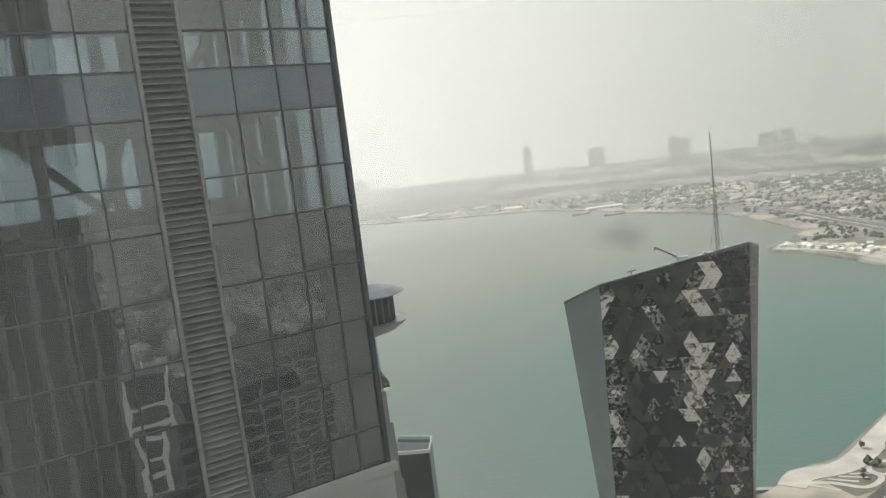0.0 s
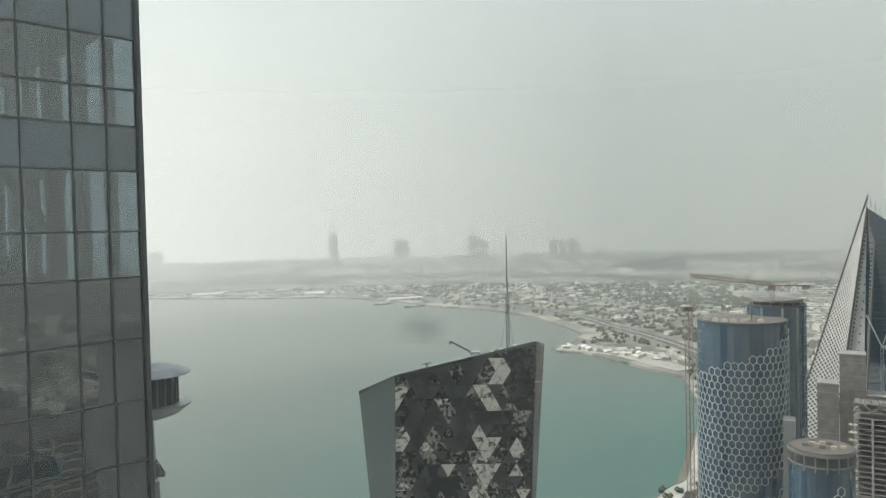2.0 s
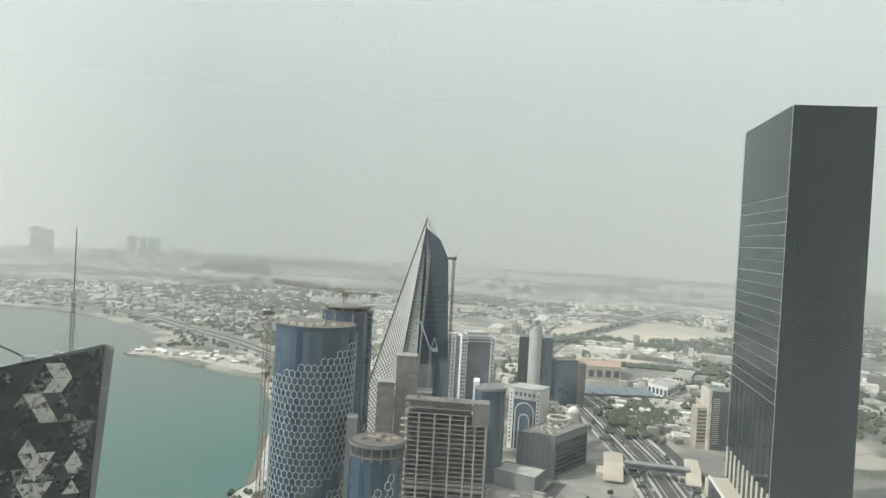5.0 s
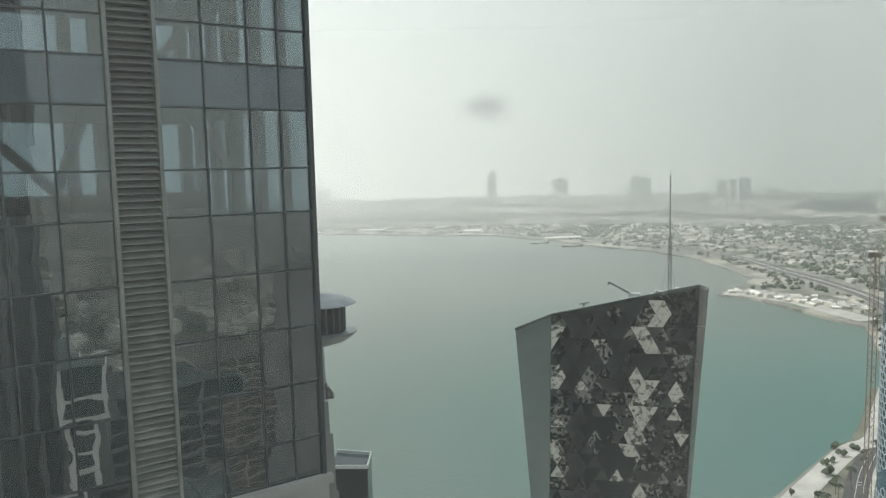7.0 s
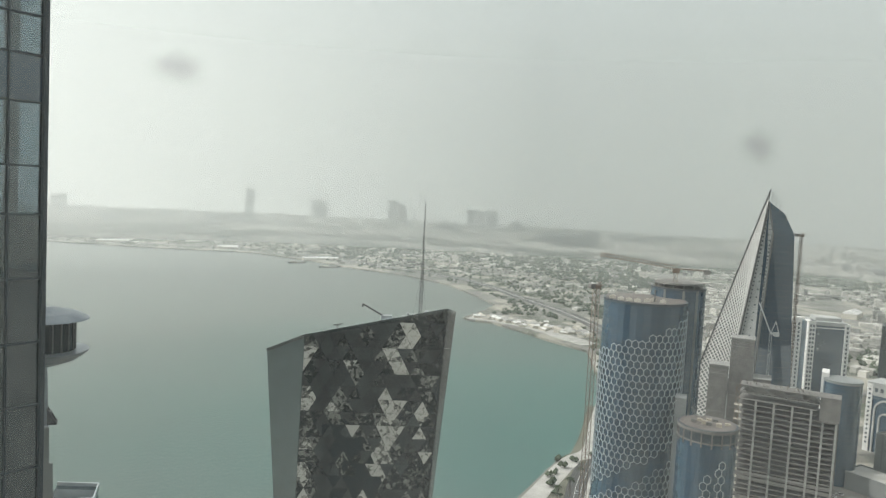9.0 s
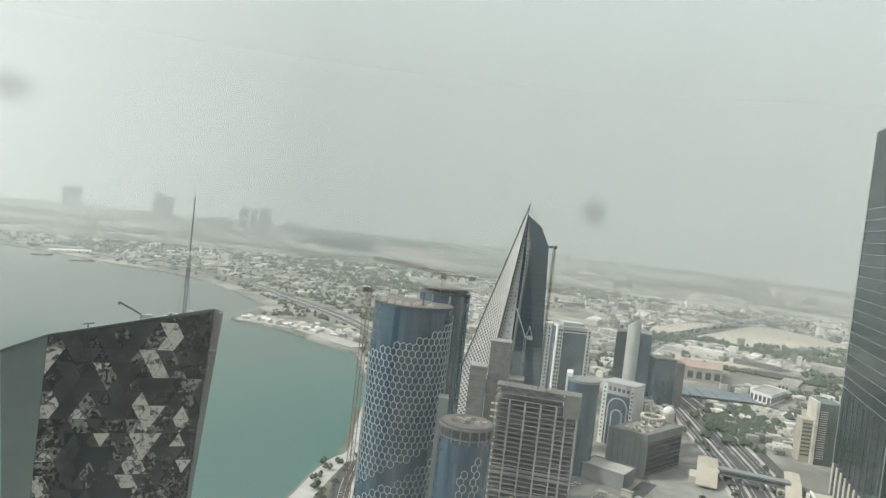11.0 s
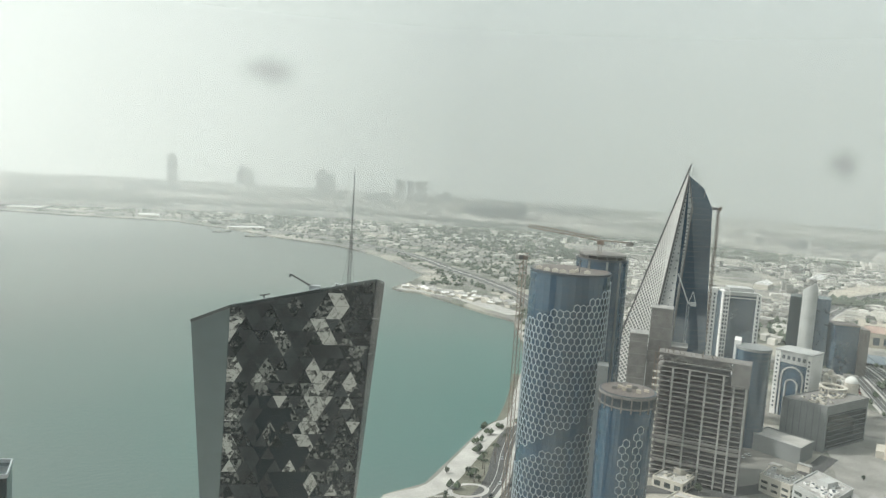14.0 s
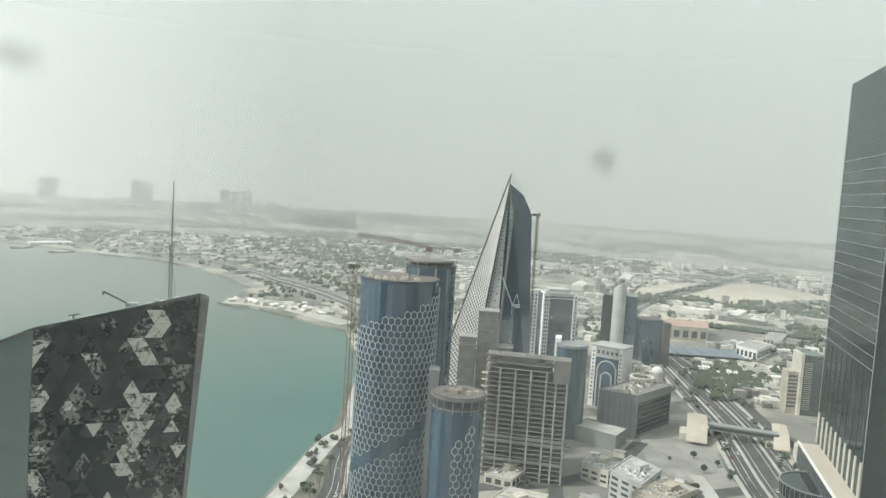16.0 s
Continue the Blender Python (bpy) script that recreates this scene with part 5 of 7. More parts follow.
def ribbed_hotel():
    d = 725
    x, y = polar(66.0, d)
    t = thing("ribbed_hotel", "dark ribbed hotel block with a white banded end wall", "building", x, y, 0, -66 + 20)
    zt = height(-9.7, d)
    bm = bmesh.new()
    box(bm, -1, 17, 0, 24, GROUND_Z, zt)
    part("body", bm, GLASS_GREY, t)
    bm = bmesh.new()
    box(bm, -3.4, -1, -1, 22, GROUND_Z, zt + 1)
    part("end_wall", bm, CREAM, t)
    bm = bmesh.new()
    box(bm, -12, -3.4, 3, 20, GROUND_Z, zt - 16)
    part("side_wing", bm, TAN, t)
    me = unit_box("balcony")
    window_grid(t, me, 0, 7, 1, 8, zt - 6, 22, 0, CREAM, 6.5, 0.45, name="balcony")
    me = unit_box("window")
    window_grid(t, me, -11.5, -4, 4, 8, zt - 18, 9, 3, MULLION, 1.5, 1.6)


ribbed_hotel()


# ---- low front buildings, plaza, footbridge ----
def storey_windows(t, loc, z0, z1, n, mat, face=0, per=8, h=1.5):
    """Rows of dark windows on one wall of a block, each its own piece."""
    a, b = loc[face], loc[(face + 1) % 4]
    e = (b - a).normalized()
    out = Vector((e.y, -e.x))
    me = unit_box("window")
    me.materials.append(mat)
    L = (b - a).length
    ang = math.atan2(e.y, e.x)
    for k in range(n):
        z = z0 + (z1 - z0) * (k + 0.5) / n
        for i in range(per):
            p = a + e * L * (i + 0.5) / per + out * 0.02
            mesh_part("window", me, None, WALL_OF[t.name], at=Matrix.Translation((p.x, p.y, z)) @ Matrix.Rotation(ang, 4, "Z") @ Matrix.Diagonal((L / per * 0.62, 0.3, h, 1)))


FRONT = [
    # near, left, right corners on plan, height, wall, roof, windows each way, label
    ((334, 226), (337, 249), (363, 234), 32, LIGHT_RENDER, ROOF, (8, 3), "pale grey banded office block with window strips and roof plant"),
    ((314, 200), (312, 217), (346, 201), 36, TAN, ROOF, (9, 9), "tan office block with a cluttered flat roof"),
    ((376, 279), (373, 298), (397, 287), 13, CREAM, PAVING, (2, 5), "low cream block with a flat roof"),
    ((271, 252), (260, 272), (305, 264), 19, CREAM, PAVING, (4, 8), "cream stepped block with sunlit roof terraces"),
    ((289, 231), (277, 246), (329, 242), 16, CREAM, PAVING, (3, 9), "cream low block with long sunlit terraces"),
    ((322, 308), (314, 324), (350, 320), 9, CREAM, PAVING, (2, 5), "cream low block beside the building site"),
    ((592, 395), (585, 412), (612, 405), 12, TAN, PAVING, (2, 5), "tan low office with a flat roof"),
    ((712, 330), (704, 350), (738, 346), 10, CREAM, ROOF, (3, 6), "cream low-rise block beside the highway"),
    ((668, 292), (660, 308), (694, 306), 9, TAN, PAVING, (2, 5), "tan low-rise block beside the highway"),
    ((760, 372), (748, 396), (790, 396), 13, CREAM, ROOF, (3, 6), "cream villa block with a flat roof"),
    ((800, 340), (786, 362), (832, 362), 16, TAN, ROOF, (3, 6), "tan apartment block with a flat roof"),
]
for k, (near, left, right, h, wall, roof, (nz, nx), label) in enumerate(FRONT):
    g, loc = quad_block("low_building", label, "building", near, left, right, h, wall, roof)
    g["group"] = "low town buildings"
    storey_windows(g, loc, GROUND_Z + 1.5, h - 1.5, nz, GLASS_GREY, 0, nx)
    storey_windows(g, loc, GROUND_Z + 1.5, h - 1.5, nz, GLASS_GREY, 3, max(3, nx - 2))
    roof_clutter(g, loc, h, 24 if h > 30 else 14, 40 + k, CREAM if k % 2 else WHITE, 1.5)
    for i in range(5 if nx >= 7 else 0):
        u = 0.1 + 0.17 * i
        a, b = loc[0].lerp(loc[1], u) + (loc[3] - loc[0]) * 0.08, loc[0].lerp(loc[1], u) + (loc[3] - loc[0]) * 0.92
        bm = bmesh.new()
        beam(bm, (*a, h + 0.7), (*b, h + 0.7), 0.8, 1.3)
        part("terrace_wall", bm, wall, g)
    p = loc[0].lerp(loc[1], 0.6) + (loc[3] - loc[0]) * 0.45
    bm = bmesh.new()
    box(bm, p.x - 4, p.x + 4, p.y - 3, p.y + 3, h, h + 3.4)
    part("stair_head", bm, wall, g)

ribbon("pavement", [(420, 236), (448, 268), (492, 306), (530, 350)], 52, GROUND_Z + 0.12, YARD, "worn paved station plaza beside the highway", "pavement")
ribbon("pavement", [(330, 330), (380, 345), (440, 352)], 30, GROUND_Z + 0.10, PLAZA, "grey concrete yard with parked cars", "pavement")
ribbon("road", smooth([(236, 236), (266, 300), (300, 322), (350, 302), (410, 302), (470, 322)]), 11, GROUND_Z + 0.26, ASPHALT, "grey asphalt street between low blocks", "road")
ribbon("road", smooth([(300, 215), (322, 268), (352, 300)]), 9, GROUND_Z + 0.28, ASPHALT, "narrow grey asphalt street between low blocks", "road")
ribbon("pavement", smooth([(394, 209), (412, 226), (430, 244), (446, 262)]), 9, GROUND_Z + 0.34, PAVING, "pale raised terrace beside the highway", "pavement", 0.2)
ribbon("jetty", [(146, 349), (126, 352), (104, 356)], 3.0, 1.6, CONCRETE, "thin grey concrete jetty at the quay end", "jetty", 0.7)
ribbon("road", smooth([(300, 236), (380, 240), (430, 236), (462, 225)]), 12, GROUND_Z + 0.24, ASPHALT, "grey asphalt service road", "road")
ribbon("road", smooth([(560, 240), (575, 262), (600, 290), (640, 330), (690, 380)]), 10, GROUND_Z + 0.24, ASPHALT, "grey asphalt frontage road beside the highway", "road")
DESERT = [(1377, 955), (1465, 966), (1541, 962), (1709, 877), (1690, 780), (1650, 695), (1552, 660), (1315, 725), (1204, 772), (1180, 849), (1270, 915)]
sheet("desert", [(*p, GROUND_Z + 0.2) for p in DESERT], [list(range(len(DESERT)))[::-1]], DESERT_SAND, "wide bare patch of pale desert sand", "sand")
ribbon("desert", [(960, 700), (1050, 650), (1150, 610), (1300, 540)], 90, GROUND_Z + 0.16, DESERT_SAND, "bare pale sandy lot between town blocks", "sand")


def pod(x, y, rz, w, L, h, label):
    """A station pavilion: walls under a curved sheet roof that sweeps down at its front."""
    g = thing("station_pavilion", label, "pavilion", x, y, GROUND_Z, rz, group="footbridge pavilions")
    n = 16
    prof = []
    for i in range(n + 1):
        u = i / n
        prof.append((-L / 2 + L * u, 2.5 + (h - 2.5) * min(1.0, (u / 0.42) ** 0.6) + 0.9 * math.sin(u * 7.0) * u))
    bm = bmesh.new()
    rows_ = [[bm.verts.new((sx * w / 2, py, pz + dz)) for sx, dz in ((-1, 0), (0, 0.7), (1, 0), (1, -0.6), (-1, -0.6))] for py, pz in prof]
    for a, b in zip(rows_, rows_[1:]):
        for i in range(5):
            j = (i + 1) % 5
            bm.faces.new((a[i], a[j], b[j], b[i]))
    bm.faces.new(rows_[0])
    bm.faces.new(rows_[-1][::-1])
    bmesh.ops.recalc_face_normals(bm, faces=bm.faces[:])
    part("roof_shell", bm, DESERT_SAND, g)
    bm = bmesh.new()
    box(bm, -w / 2 + 0.8, w / 2 - 0.8, -L * 0.22, L / 2 - 0.5, 0, h - 1.5)
    part("wall", bm, CREAM, g)
    bm = bmesh.new()
    box(bm, -w / 2 + 2, w / 2 - 2, -L * 0.22 - 0.2, -L * 0.2, 0.1, 3.4)
    part("entrance", bm, GLASS_DARK, g)
    bm = bmesh.new()
    box(bm, -w / 2 - 5, -w / 2 + 0.8, -L * 0.3, L * 0.1, 0, 5)
    part("annex", bm, CREAM, g)


pod(522, 309, -58, 15, 46, 11, "sand-coloured station pavilion with a sweeping curved roof")
pod(562, 263, -60, 11, 42, 10, "sand-coloured footbridge pavilion with a sweeping curved roof")
bm = bmesh.new()
g = thing("footbridge", "enclosed grey footbridge spanning the highway", "bridge", 0, 0, 0)
p, q = Vector((531, 304, 11)), Vector((556, 262, 11))
beam(bm, p, q, 7.5, 3.8)
part("deck", bm, GREY_PANEL, g)
bm = bmesh.new()
beam(bm, p + Vector((0, 0, 2.3)), q + Vector((0, 0, 2.3)), 8.4, 0.6)
part("canopy", bm, GREY_PANEL, g)
for u in (0.3, 0.62):
    c = p.lerp(q, u)
    bm = bmesh.new()
    box(bm, c.x - 1, c.x + 1, c.y - 1.4, c.y + 1.4, GROUND_Z, 9.4)
    part("pier", bm, CONCRETE, g)
bm = bmesh.new()
beam(bm, p + Vector((-3.2, -2.1, 0.1)), q + Vector((-3.2, -2.1, 0.1)), 0.3, 2.2)
part("window_strip", bm, GLASS_GREY, g)

BLUE_NET = surface("blue_shade_net", (0.10, 0.13, 0.15), (0.15, 0.18, 0.20), 0.06, 0.7)
x, y = 812, 486
g = thing("shaded_car_park", "blue shade-net roof over a car park", "car park", x, y, 0, -42)
bm = bmesh.new()
for i in range(6):
    box(bm, -46 + i * 15.5, -46 + i * 15.5 + 14.5, -24, 24, 6.2, 6.7)
part("canopy", bm, BLUE_NET, g)
bm = bmesh.new()
for i in range(7):
    for j in (-22, 0, 22):
        beam(bm, (-45 + i * 15, j, GROUND_Z), (-45 + i * 15, j, 6.2), 0.4)
part("post", bm, STEEL, g)
PINK = surface("pink_render", (0.36, 0.24, 0.19), (0.45, 0.32, 0.26), 0.05, 0.9)
for near, left, right, h, wall, label in (((898, 528), (858, 568), (950, 560), 20, TAN, "tan walled hall with a pink upper storey"), ((848, 434), (853, 463), (905, 446), 15, WHITE, "long white low building with deep bays"),
                                         ((1100, 640), (1090, 660), (1150, 665), 9, CREAM, "long low cream shed"), ((980, 470), (970, 490), (1040, 492), 9, CREAM, "long low cream warehouse")):
    g, loc = quad_block("hall", label, "building", near, left, right, h, wall, PINK if h == 20 else ROOF)
    storey_windows(g, loc, GROUND_Z + 2, h - 3, 1, MULLION, 0, 9, h * 0.45)
    storey_windows(g, loc, GROUND_Z + 2, h - 3, 1, MULLION, 3, 5, h * 0.45)
x, y = polar(57.2, 2230)
g = thing("stepped_hotel", "pale stepped pyramid hotel far off in the town", "building", x, y, 0, -50)
for k in range(6):
    bm = bmesh.new()
    w = 34 - k * 4.6
    box(bm, -w, w, -14, 14, GROUND_Z + k * 6.4 - (0 if k == 0 else 0.3), GROUND_Z + (k + 1) * 6.4)
    part("tier", bm, WHITE if k % 2 else CREAM, g)

# ---- far skyline towers ----
FAR = [(7.15, 4300, 0.33, -0.24), (4.6, 3300, 0.5, -2.35), (6.6, 3500, 1.2, -2.25), (9.6, 3500, 0.6, -2.6), (-5.4, 4000, 0.5, -1.3), (17.65, 4100, 0.35, -0.7), (18.35, 4150, 0.38, -0.95), 
       (12.2, 4500, 0.6, -0.9), (23.6, 4000, 0.35, -1.1), (24.3, 4050, 0.25, -1.15), (25.1, 3950, 0.42, -1.05), (21.9, 3600, 0.9, -2.1), (29.2, 3100, 0.8, -2.75), (31.0, 2900, 2.0, -2.6), (32.6, 2920, 0.5, -2.25),
       (35.5, 3600, 1.6, -2.35), (37.8, 3900, 0.7, -2.2), (1.4, 3600, 0.5, -2.2), (-2.0, 3300, 0.8, -2.6), (27.0, 4000, 0.4, -1.8),
       (49.6, 2700, 0.25, -3.3), (51.6, 2600, 0.5, -3.5), (52.4, 2500, 0.25, -3.2), (54.0, 2650, 0.2, -3.4), (55.6, 2450, 0.3, -3.9), (62.5, 2600, 0.3, -3.4), (64.5, 3000, 0.5, -2.9)]
TOWN_TOWER = surface("distant_tower_wall", (0.03, 0.04, 0.045), (0.07, 0.08, 0.085), 0.02, 0.7, spread=0.3)
for k, (az, d, half, el) in enumerate(FAR):
    x, y = polar(az, d)
    w = d * math.tan(radians(half))
    h = height(el, d)
    g = thing("distant_tower", "grey tower block dim in the haze", "tower", x, y, 0, -az, group="distant towers")
    bm = bmesh.new()
    box(bm, -w, w, 0, w * 1.2, GROUND_Z, h)
    body = part("body", bm, TOWN_TOWER, g)
    nb = max(2, int((h - GROUND_Z) / 12))
    me = unit_box("window_band")
    me.materials.append(GLASS_GREY)
    for i in range(nb):
        mesh_part("window_band", me, None, body, at=pose(0, -0.2, GROUND_Z + (h - GROUND_Z) * (i + 0.5) / nb) @ Matrix.Diagonal((w * 1.8, 0.6, 5, 1)))
    bm = bmesh.new()
    box(bm, -w * 0.6, w * 0.5, w * 0.1, w * 0.9, h, h + 4)
    part("plant_room", bm, TOWN_TOWER, g)


# ---- the low town, trees ----
def inside(x, y, poly):
    hit = False
    for i in range(len(poly)):
        (x0, y0), (x1, y1) = poly[i - 1], poly[i]
        if (y0 > y) != (y1 > y) and x < (x1 - x0) * (y - y0) / (y1 - y0) + x0:
            hit = not hit
    return hit


LAND = SHORE + [polar(a, 5500) for a in (-98, -130, -165, 165, 130, 95, 70, 50, 30, 10, -10, -25, -36)]


def near_line(x, y, pts, d):
    return any((x - a) ** 2 + (y - b) ** 2 < d * d for a, b in pts)


def dense(pts, step):
    out = []
    for a, b in zip(pts, pts[1:]):
        n = max(1, int((Vector(b) - Vector(a)).length / step))
        out += [(a[0] + (b[0] - a[0]) * i / n, a[1] + (b[1] - a[1]) * i / n) for i in range(n)]
    return out


ROADS = dense(CORNICHE, 20) + dense(HIGHWAY, 20)
SHORE_D = dense(SHORE[3:31], 25)
BLOCKED = [(812, 486, 58), (890, 550, 45), (872, 448, 34), (500, 930, 80), (520, 860, 60), (477, 340, 110), (545, 300, 75), (430, 320, 60), (360, 270, 90), (1000, 560, 100), (600, 250, 90), (520, 190, 120), (850, 600, 40)]


def free(x, y, gap):
    if not inside(x, y, LAND) or inside(x, y, DESERT):
        return False
    if near_line(x, y, ROADS, gap + 26) or near_line(x, y, SHORE_D, gap + 22):
        return False
    return not any((x - a) ** 2 + (y - b) ** 2 < (r + gap) ** 2 for a, b, r in BLOCKED)


def town():
    rng = random.Random(21)
    verts, faces, tv, tf = [], [], [], []

    def house(x, y, a, w, d, h, z=GROUND_Z):
        c, s = math.cos(a), math.sin(a)
        k = len(verts)
        for zz in (z, z + h):
            for px, py in ((-w, -d), (w, -d), (w, d), (-w, d)):
                verts.append((x + px * c - py * s, y + px * s + py * c, zz))
        faces.extend([(k + 4, k + 5, k + 6, k + 7), (k, k + 1, k + 5, k + 4), (k + 1, k + 2, k + 6, k + 5), (k + 2, k + 3, k + 7, k + 6), (k + 3, k, k + 4, k + 7)])

    def tree(x, y, r):
        for j in range(3):
            k = len(tv)
            ox, oy, rr = x + rng.uniform(-r, r) * 0.7, y + rng.uniform(-r, r) * 0.7, r * rng.uniform(0.5, 0.95)
            z = GROUND_Z + rr * rng.uniform(0.6, 1.1)
            for px, py, pz in ((1, 0, 0), (0.2, 1, 0.1), (-1, 0.1, -0.1), (-0.1, -1, 0), (0.1, 0, 1.1), (0, 0, -0.9)):
                tv.append((ox + px * rr * rng.uniform(0.7, 1.2), oy + py * rr * rng.uniform(0.7, 1.2), z + pz * rr * rng.uniform(0.6, 1.0)))
            for a_, b_ in ((0, 1), (1, 2), (2, 3), (3, 0)):
                tf.append((k + a_, k + b_, k + 4))
                tf.append((k + b_, k + a_, k + 5))
    coast = [p for p in SHORE_D if p[1] > 1050 and p[0] > 0]
    grid = lambda x, y: 0.35 if math.sin(x / 410) + math.cos(y / 380) > 0 else 0.9
    n = 0
    for _ in range(90000):
        az = rng.uniform(-9, 92)
        r = 850 + 3950 * rng.random() ** 0.85
        x, y = polar(az, r)
        dens = noise.noise((x / 260, y / 260, 0.3))
        park = noise.noise((x / 330, y / 330, 7.7))
        if r < 1000 and az < 40:
            continue
        if not free(x, y, 8):
            continue
        if near_line(x, y, coast, 330):
            if rng.random() < 0.22 + 0.5 * (park > 0.0):
                tree(x, y, rng.uniform(2.5, 5))
            elif rng.random() < 0.05:
                house(x, y, grid(x, y), rng.uniform(5, 14), rng.uniform(3, 6), rng.uniform(3, 5))
            continue
        green = park > 0.04 or (14 < az < 36 and 1450 < r < 2150 and park > -0.25)
        if green:
            if rng.random() < 0.55:
                tree(x, y, rng.uniform(3.5, 7.5))
            elif rng.random() < 0.16:
                house(x, y, grid(x, y), rng.uniform(6, 16), rng.uniform(5, 10), rng.uniform(4, 8))
        elif dens > -0.22:
            if rng.random() < 0.62:
                big = rng.random() < 0.07
                w = rng.uniform(12, 34) if big else rng.uniform(3, 7)
                house(x, y, grid(x, y) + rng.choice((0, math.pi / 2)), w, rng.uniform(3, 7) * (1.7 if big else 1), rng.uniform(3, 7) + (rng.uniform(4, 16) if rng.random() < 0.05 else 0))
                n += 1
            elif rng.random() < 0.4:
                tree(x, y, rng.uniform(2.5, 5))
    # rows of trees beside the desert and along the roads
    for a in range(240):
        az = rng.uniform(54.5, 68)
        d = 1420 + 30 * math.sin(az) + rng.uniform(-28, 28) - (az - 61) * 2
        tree(*polar(az, d), rng.uniform(5, 9))
        tree(*polar(rng.uniform(58, 66), 1170 + rng.uniform(-8, 8)), rng.uniform(3, 5))
    for a in range(420):
        i = rng.randrange(len(ROADS))
        x, y = ROADS[i]
        if math.hypot(x, y) < 420:
            continue
        o = rng.choice((-1, 1)) * rng.uniform(24, 34)
        if inside(x + o, y, LAND):
            tree(x + o, y + rng.uniform(-6, 6), rng.uniform(2.2, 4))
    for a in range(90):
        x, y = polar(60.6 + rng.gauss(0, 0.9), 800 + rng.gauss(0, 22))
        tree(x, y, rng.uniform(4, 7))
    # dark park and courtyard houses right of the highway
    for a in range(170):
        u, v = rng.random(), rng.random()
        x, y = 690 + 85 * u + 18 * v, 360 + 62 * u + rng.uniform(-14, 14) - 6 * v
        tree(x, y, rng.uniform(4, 7))
    for a in range(900):
        x, y = rng.uniform(640, 1000), rng.uniform(262, 520)
        if free(x, y, 0):
            if rng.random() < 0.55:
                house(x, y, 0.75 + rng.choice((0, math.pi / 2)), rng.uniform(3, 7), rng.uniform(2.5, 5), rng.uniform(3, 8))
            else:
                tree(x, y, rng.uniform(2, 4))
    # town on the far side of the lookout tower, which the near glass mirrors
    for a in range(5200):
        x, y = polar(rng.uniform(100, 178), 170 + 1500 * rng.random() ** 1.3)
        if rng.random() < 0.62:
            house(x, y, 0.5 + rng.choice((0, math.pi / 2)), rng.uniform(4, 11), rng.uniform(3, 8), rng.uniform(4, 16))
        else:
            tree(x, y, rng.uniform(3, 6))
    ob = mesh_part("low_town", raw_mesh("low_town", verts, faces), HOUSES, None)
    tagged(ob, "sprawl of low white and sand-coloured flat-roofed houses", "town", kind="stuff")
    ob = mesh_part("tree_cover", raw_mesh("tree_cover", tv, tf), LEAF, None)
    tagged(ob, "dusty dark green trees in parks and along roads", "trees", kind="stuff")


town()


# ---- harbour spit, boats, tents ----
def shed(x, y, rz, w, d, h, mat, label):
    g = thing("harbour_shed", label, "shed", x, y, GROUND_Z, rz, group="harbour sheds")
    bm = bmesh.new()
    prism(bm, [(-w, -d), (w, -d), (w, d), (-w, d)], 0, h)
    part("wall", bm, CREAM, g)
    bm = bmesh.new()
    a = [bm.verts.new(v) for v in ((-w - 0.4, -d - 0.4, h), (w + 0.4, -d - 0.4, h), (w + 0.4, d + 0.4, h), (-w - 0.4, d + 0.4, h), (-w, 0, h + d * 0.45), (w, 0, h + d * 0.45))]
    for f in ((0, 1, 5, 4), (2, 3, 4, 5), (0, 4, 3), (1, 2, 5), (3, 2, 1, 0)):
        bm.faces.new([a[i] for i in f])
    part("roof", bm, mat, g)


rng = random.Random(9)
for k in range(64):
    u = rng.random()
    x, y = Vector((455, 1000)).lerp(Vector((545, 850)), u)
    x, y = x + rng.uniform(-4, 34), y + rng.uniform(-25, 40)
    if inside(x, y, LAND) and not near_line(x, y, SHORE_D, 12) and not near_line(x, y, ROADS, 26):
        shed(x, y, rng.uniform(0, 180), rng.uniform(3, 8), rng.uniform(2.5, 5), rng.uniform(2.5, 4), (WHITE, PAVING, CREAM, ROOF)[k % 4], "small pale harbour shed on the spit")
shed(534, 776, 62, 16, 7, 5, WHITE, "long white boathouse with a pitched roof by the quay")
shed(*polar(5.7, 2130), -10, 26, 8, 6, WHITE, "long white hall with a bright roof on the far shore")
shed(*polar(12.4, 1890), 8, 45, 7, 5, WHITE, "long white shed on the far shore")
shed(*polar(-2.0, 2260), 8, 40, 6, 5, WHITE, "long white shed on the far shore")
shed(*polar(53.5, 1720), 30, 42, 12, 8, WHITE, "row of white tents at the desert edge")
shed(*polar(50.2, 1500), 30, 26, 12, 9, WHITE, "white tent hall at the desert edge")
ribbon("pavement", [(446, 1008), (472, 985), (505, 925), (512, 860), (520, 800)], 30, GROUND_Z + 0.3, PAVING, "pale paved harbour spit", "pavement")


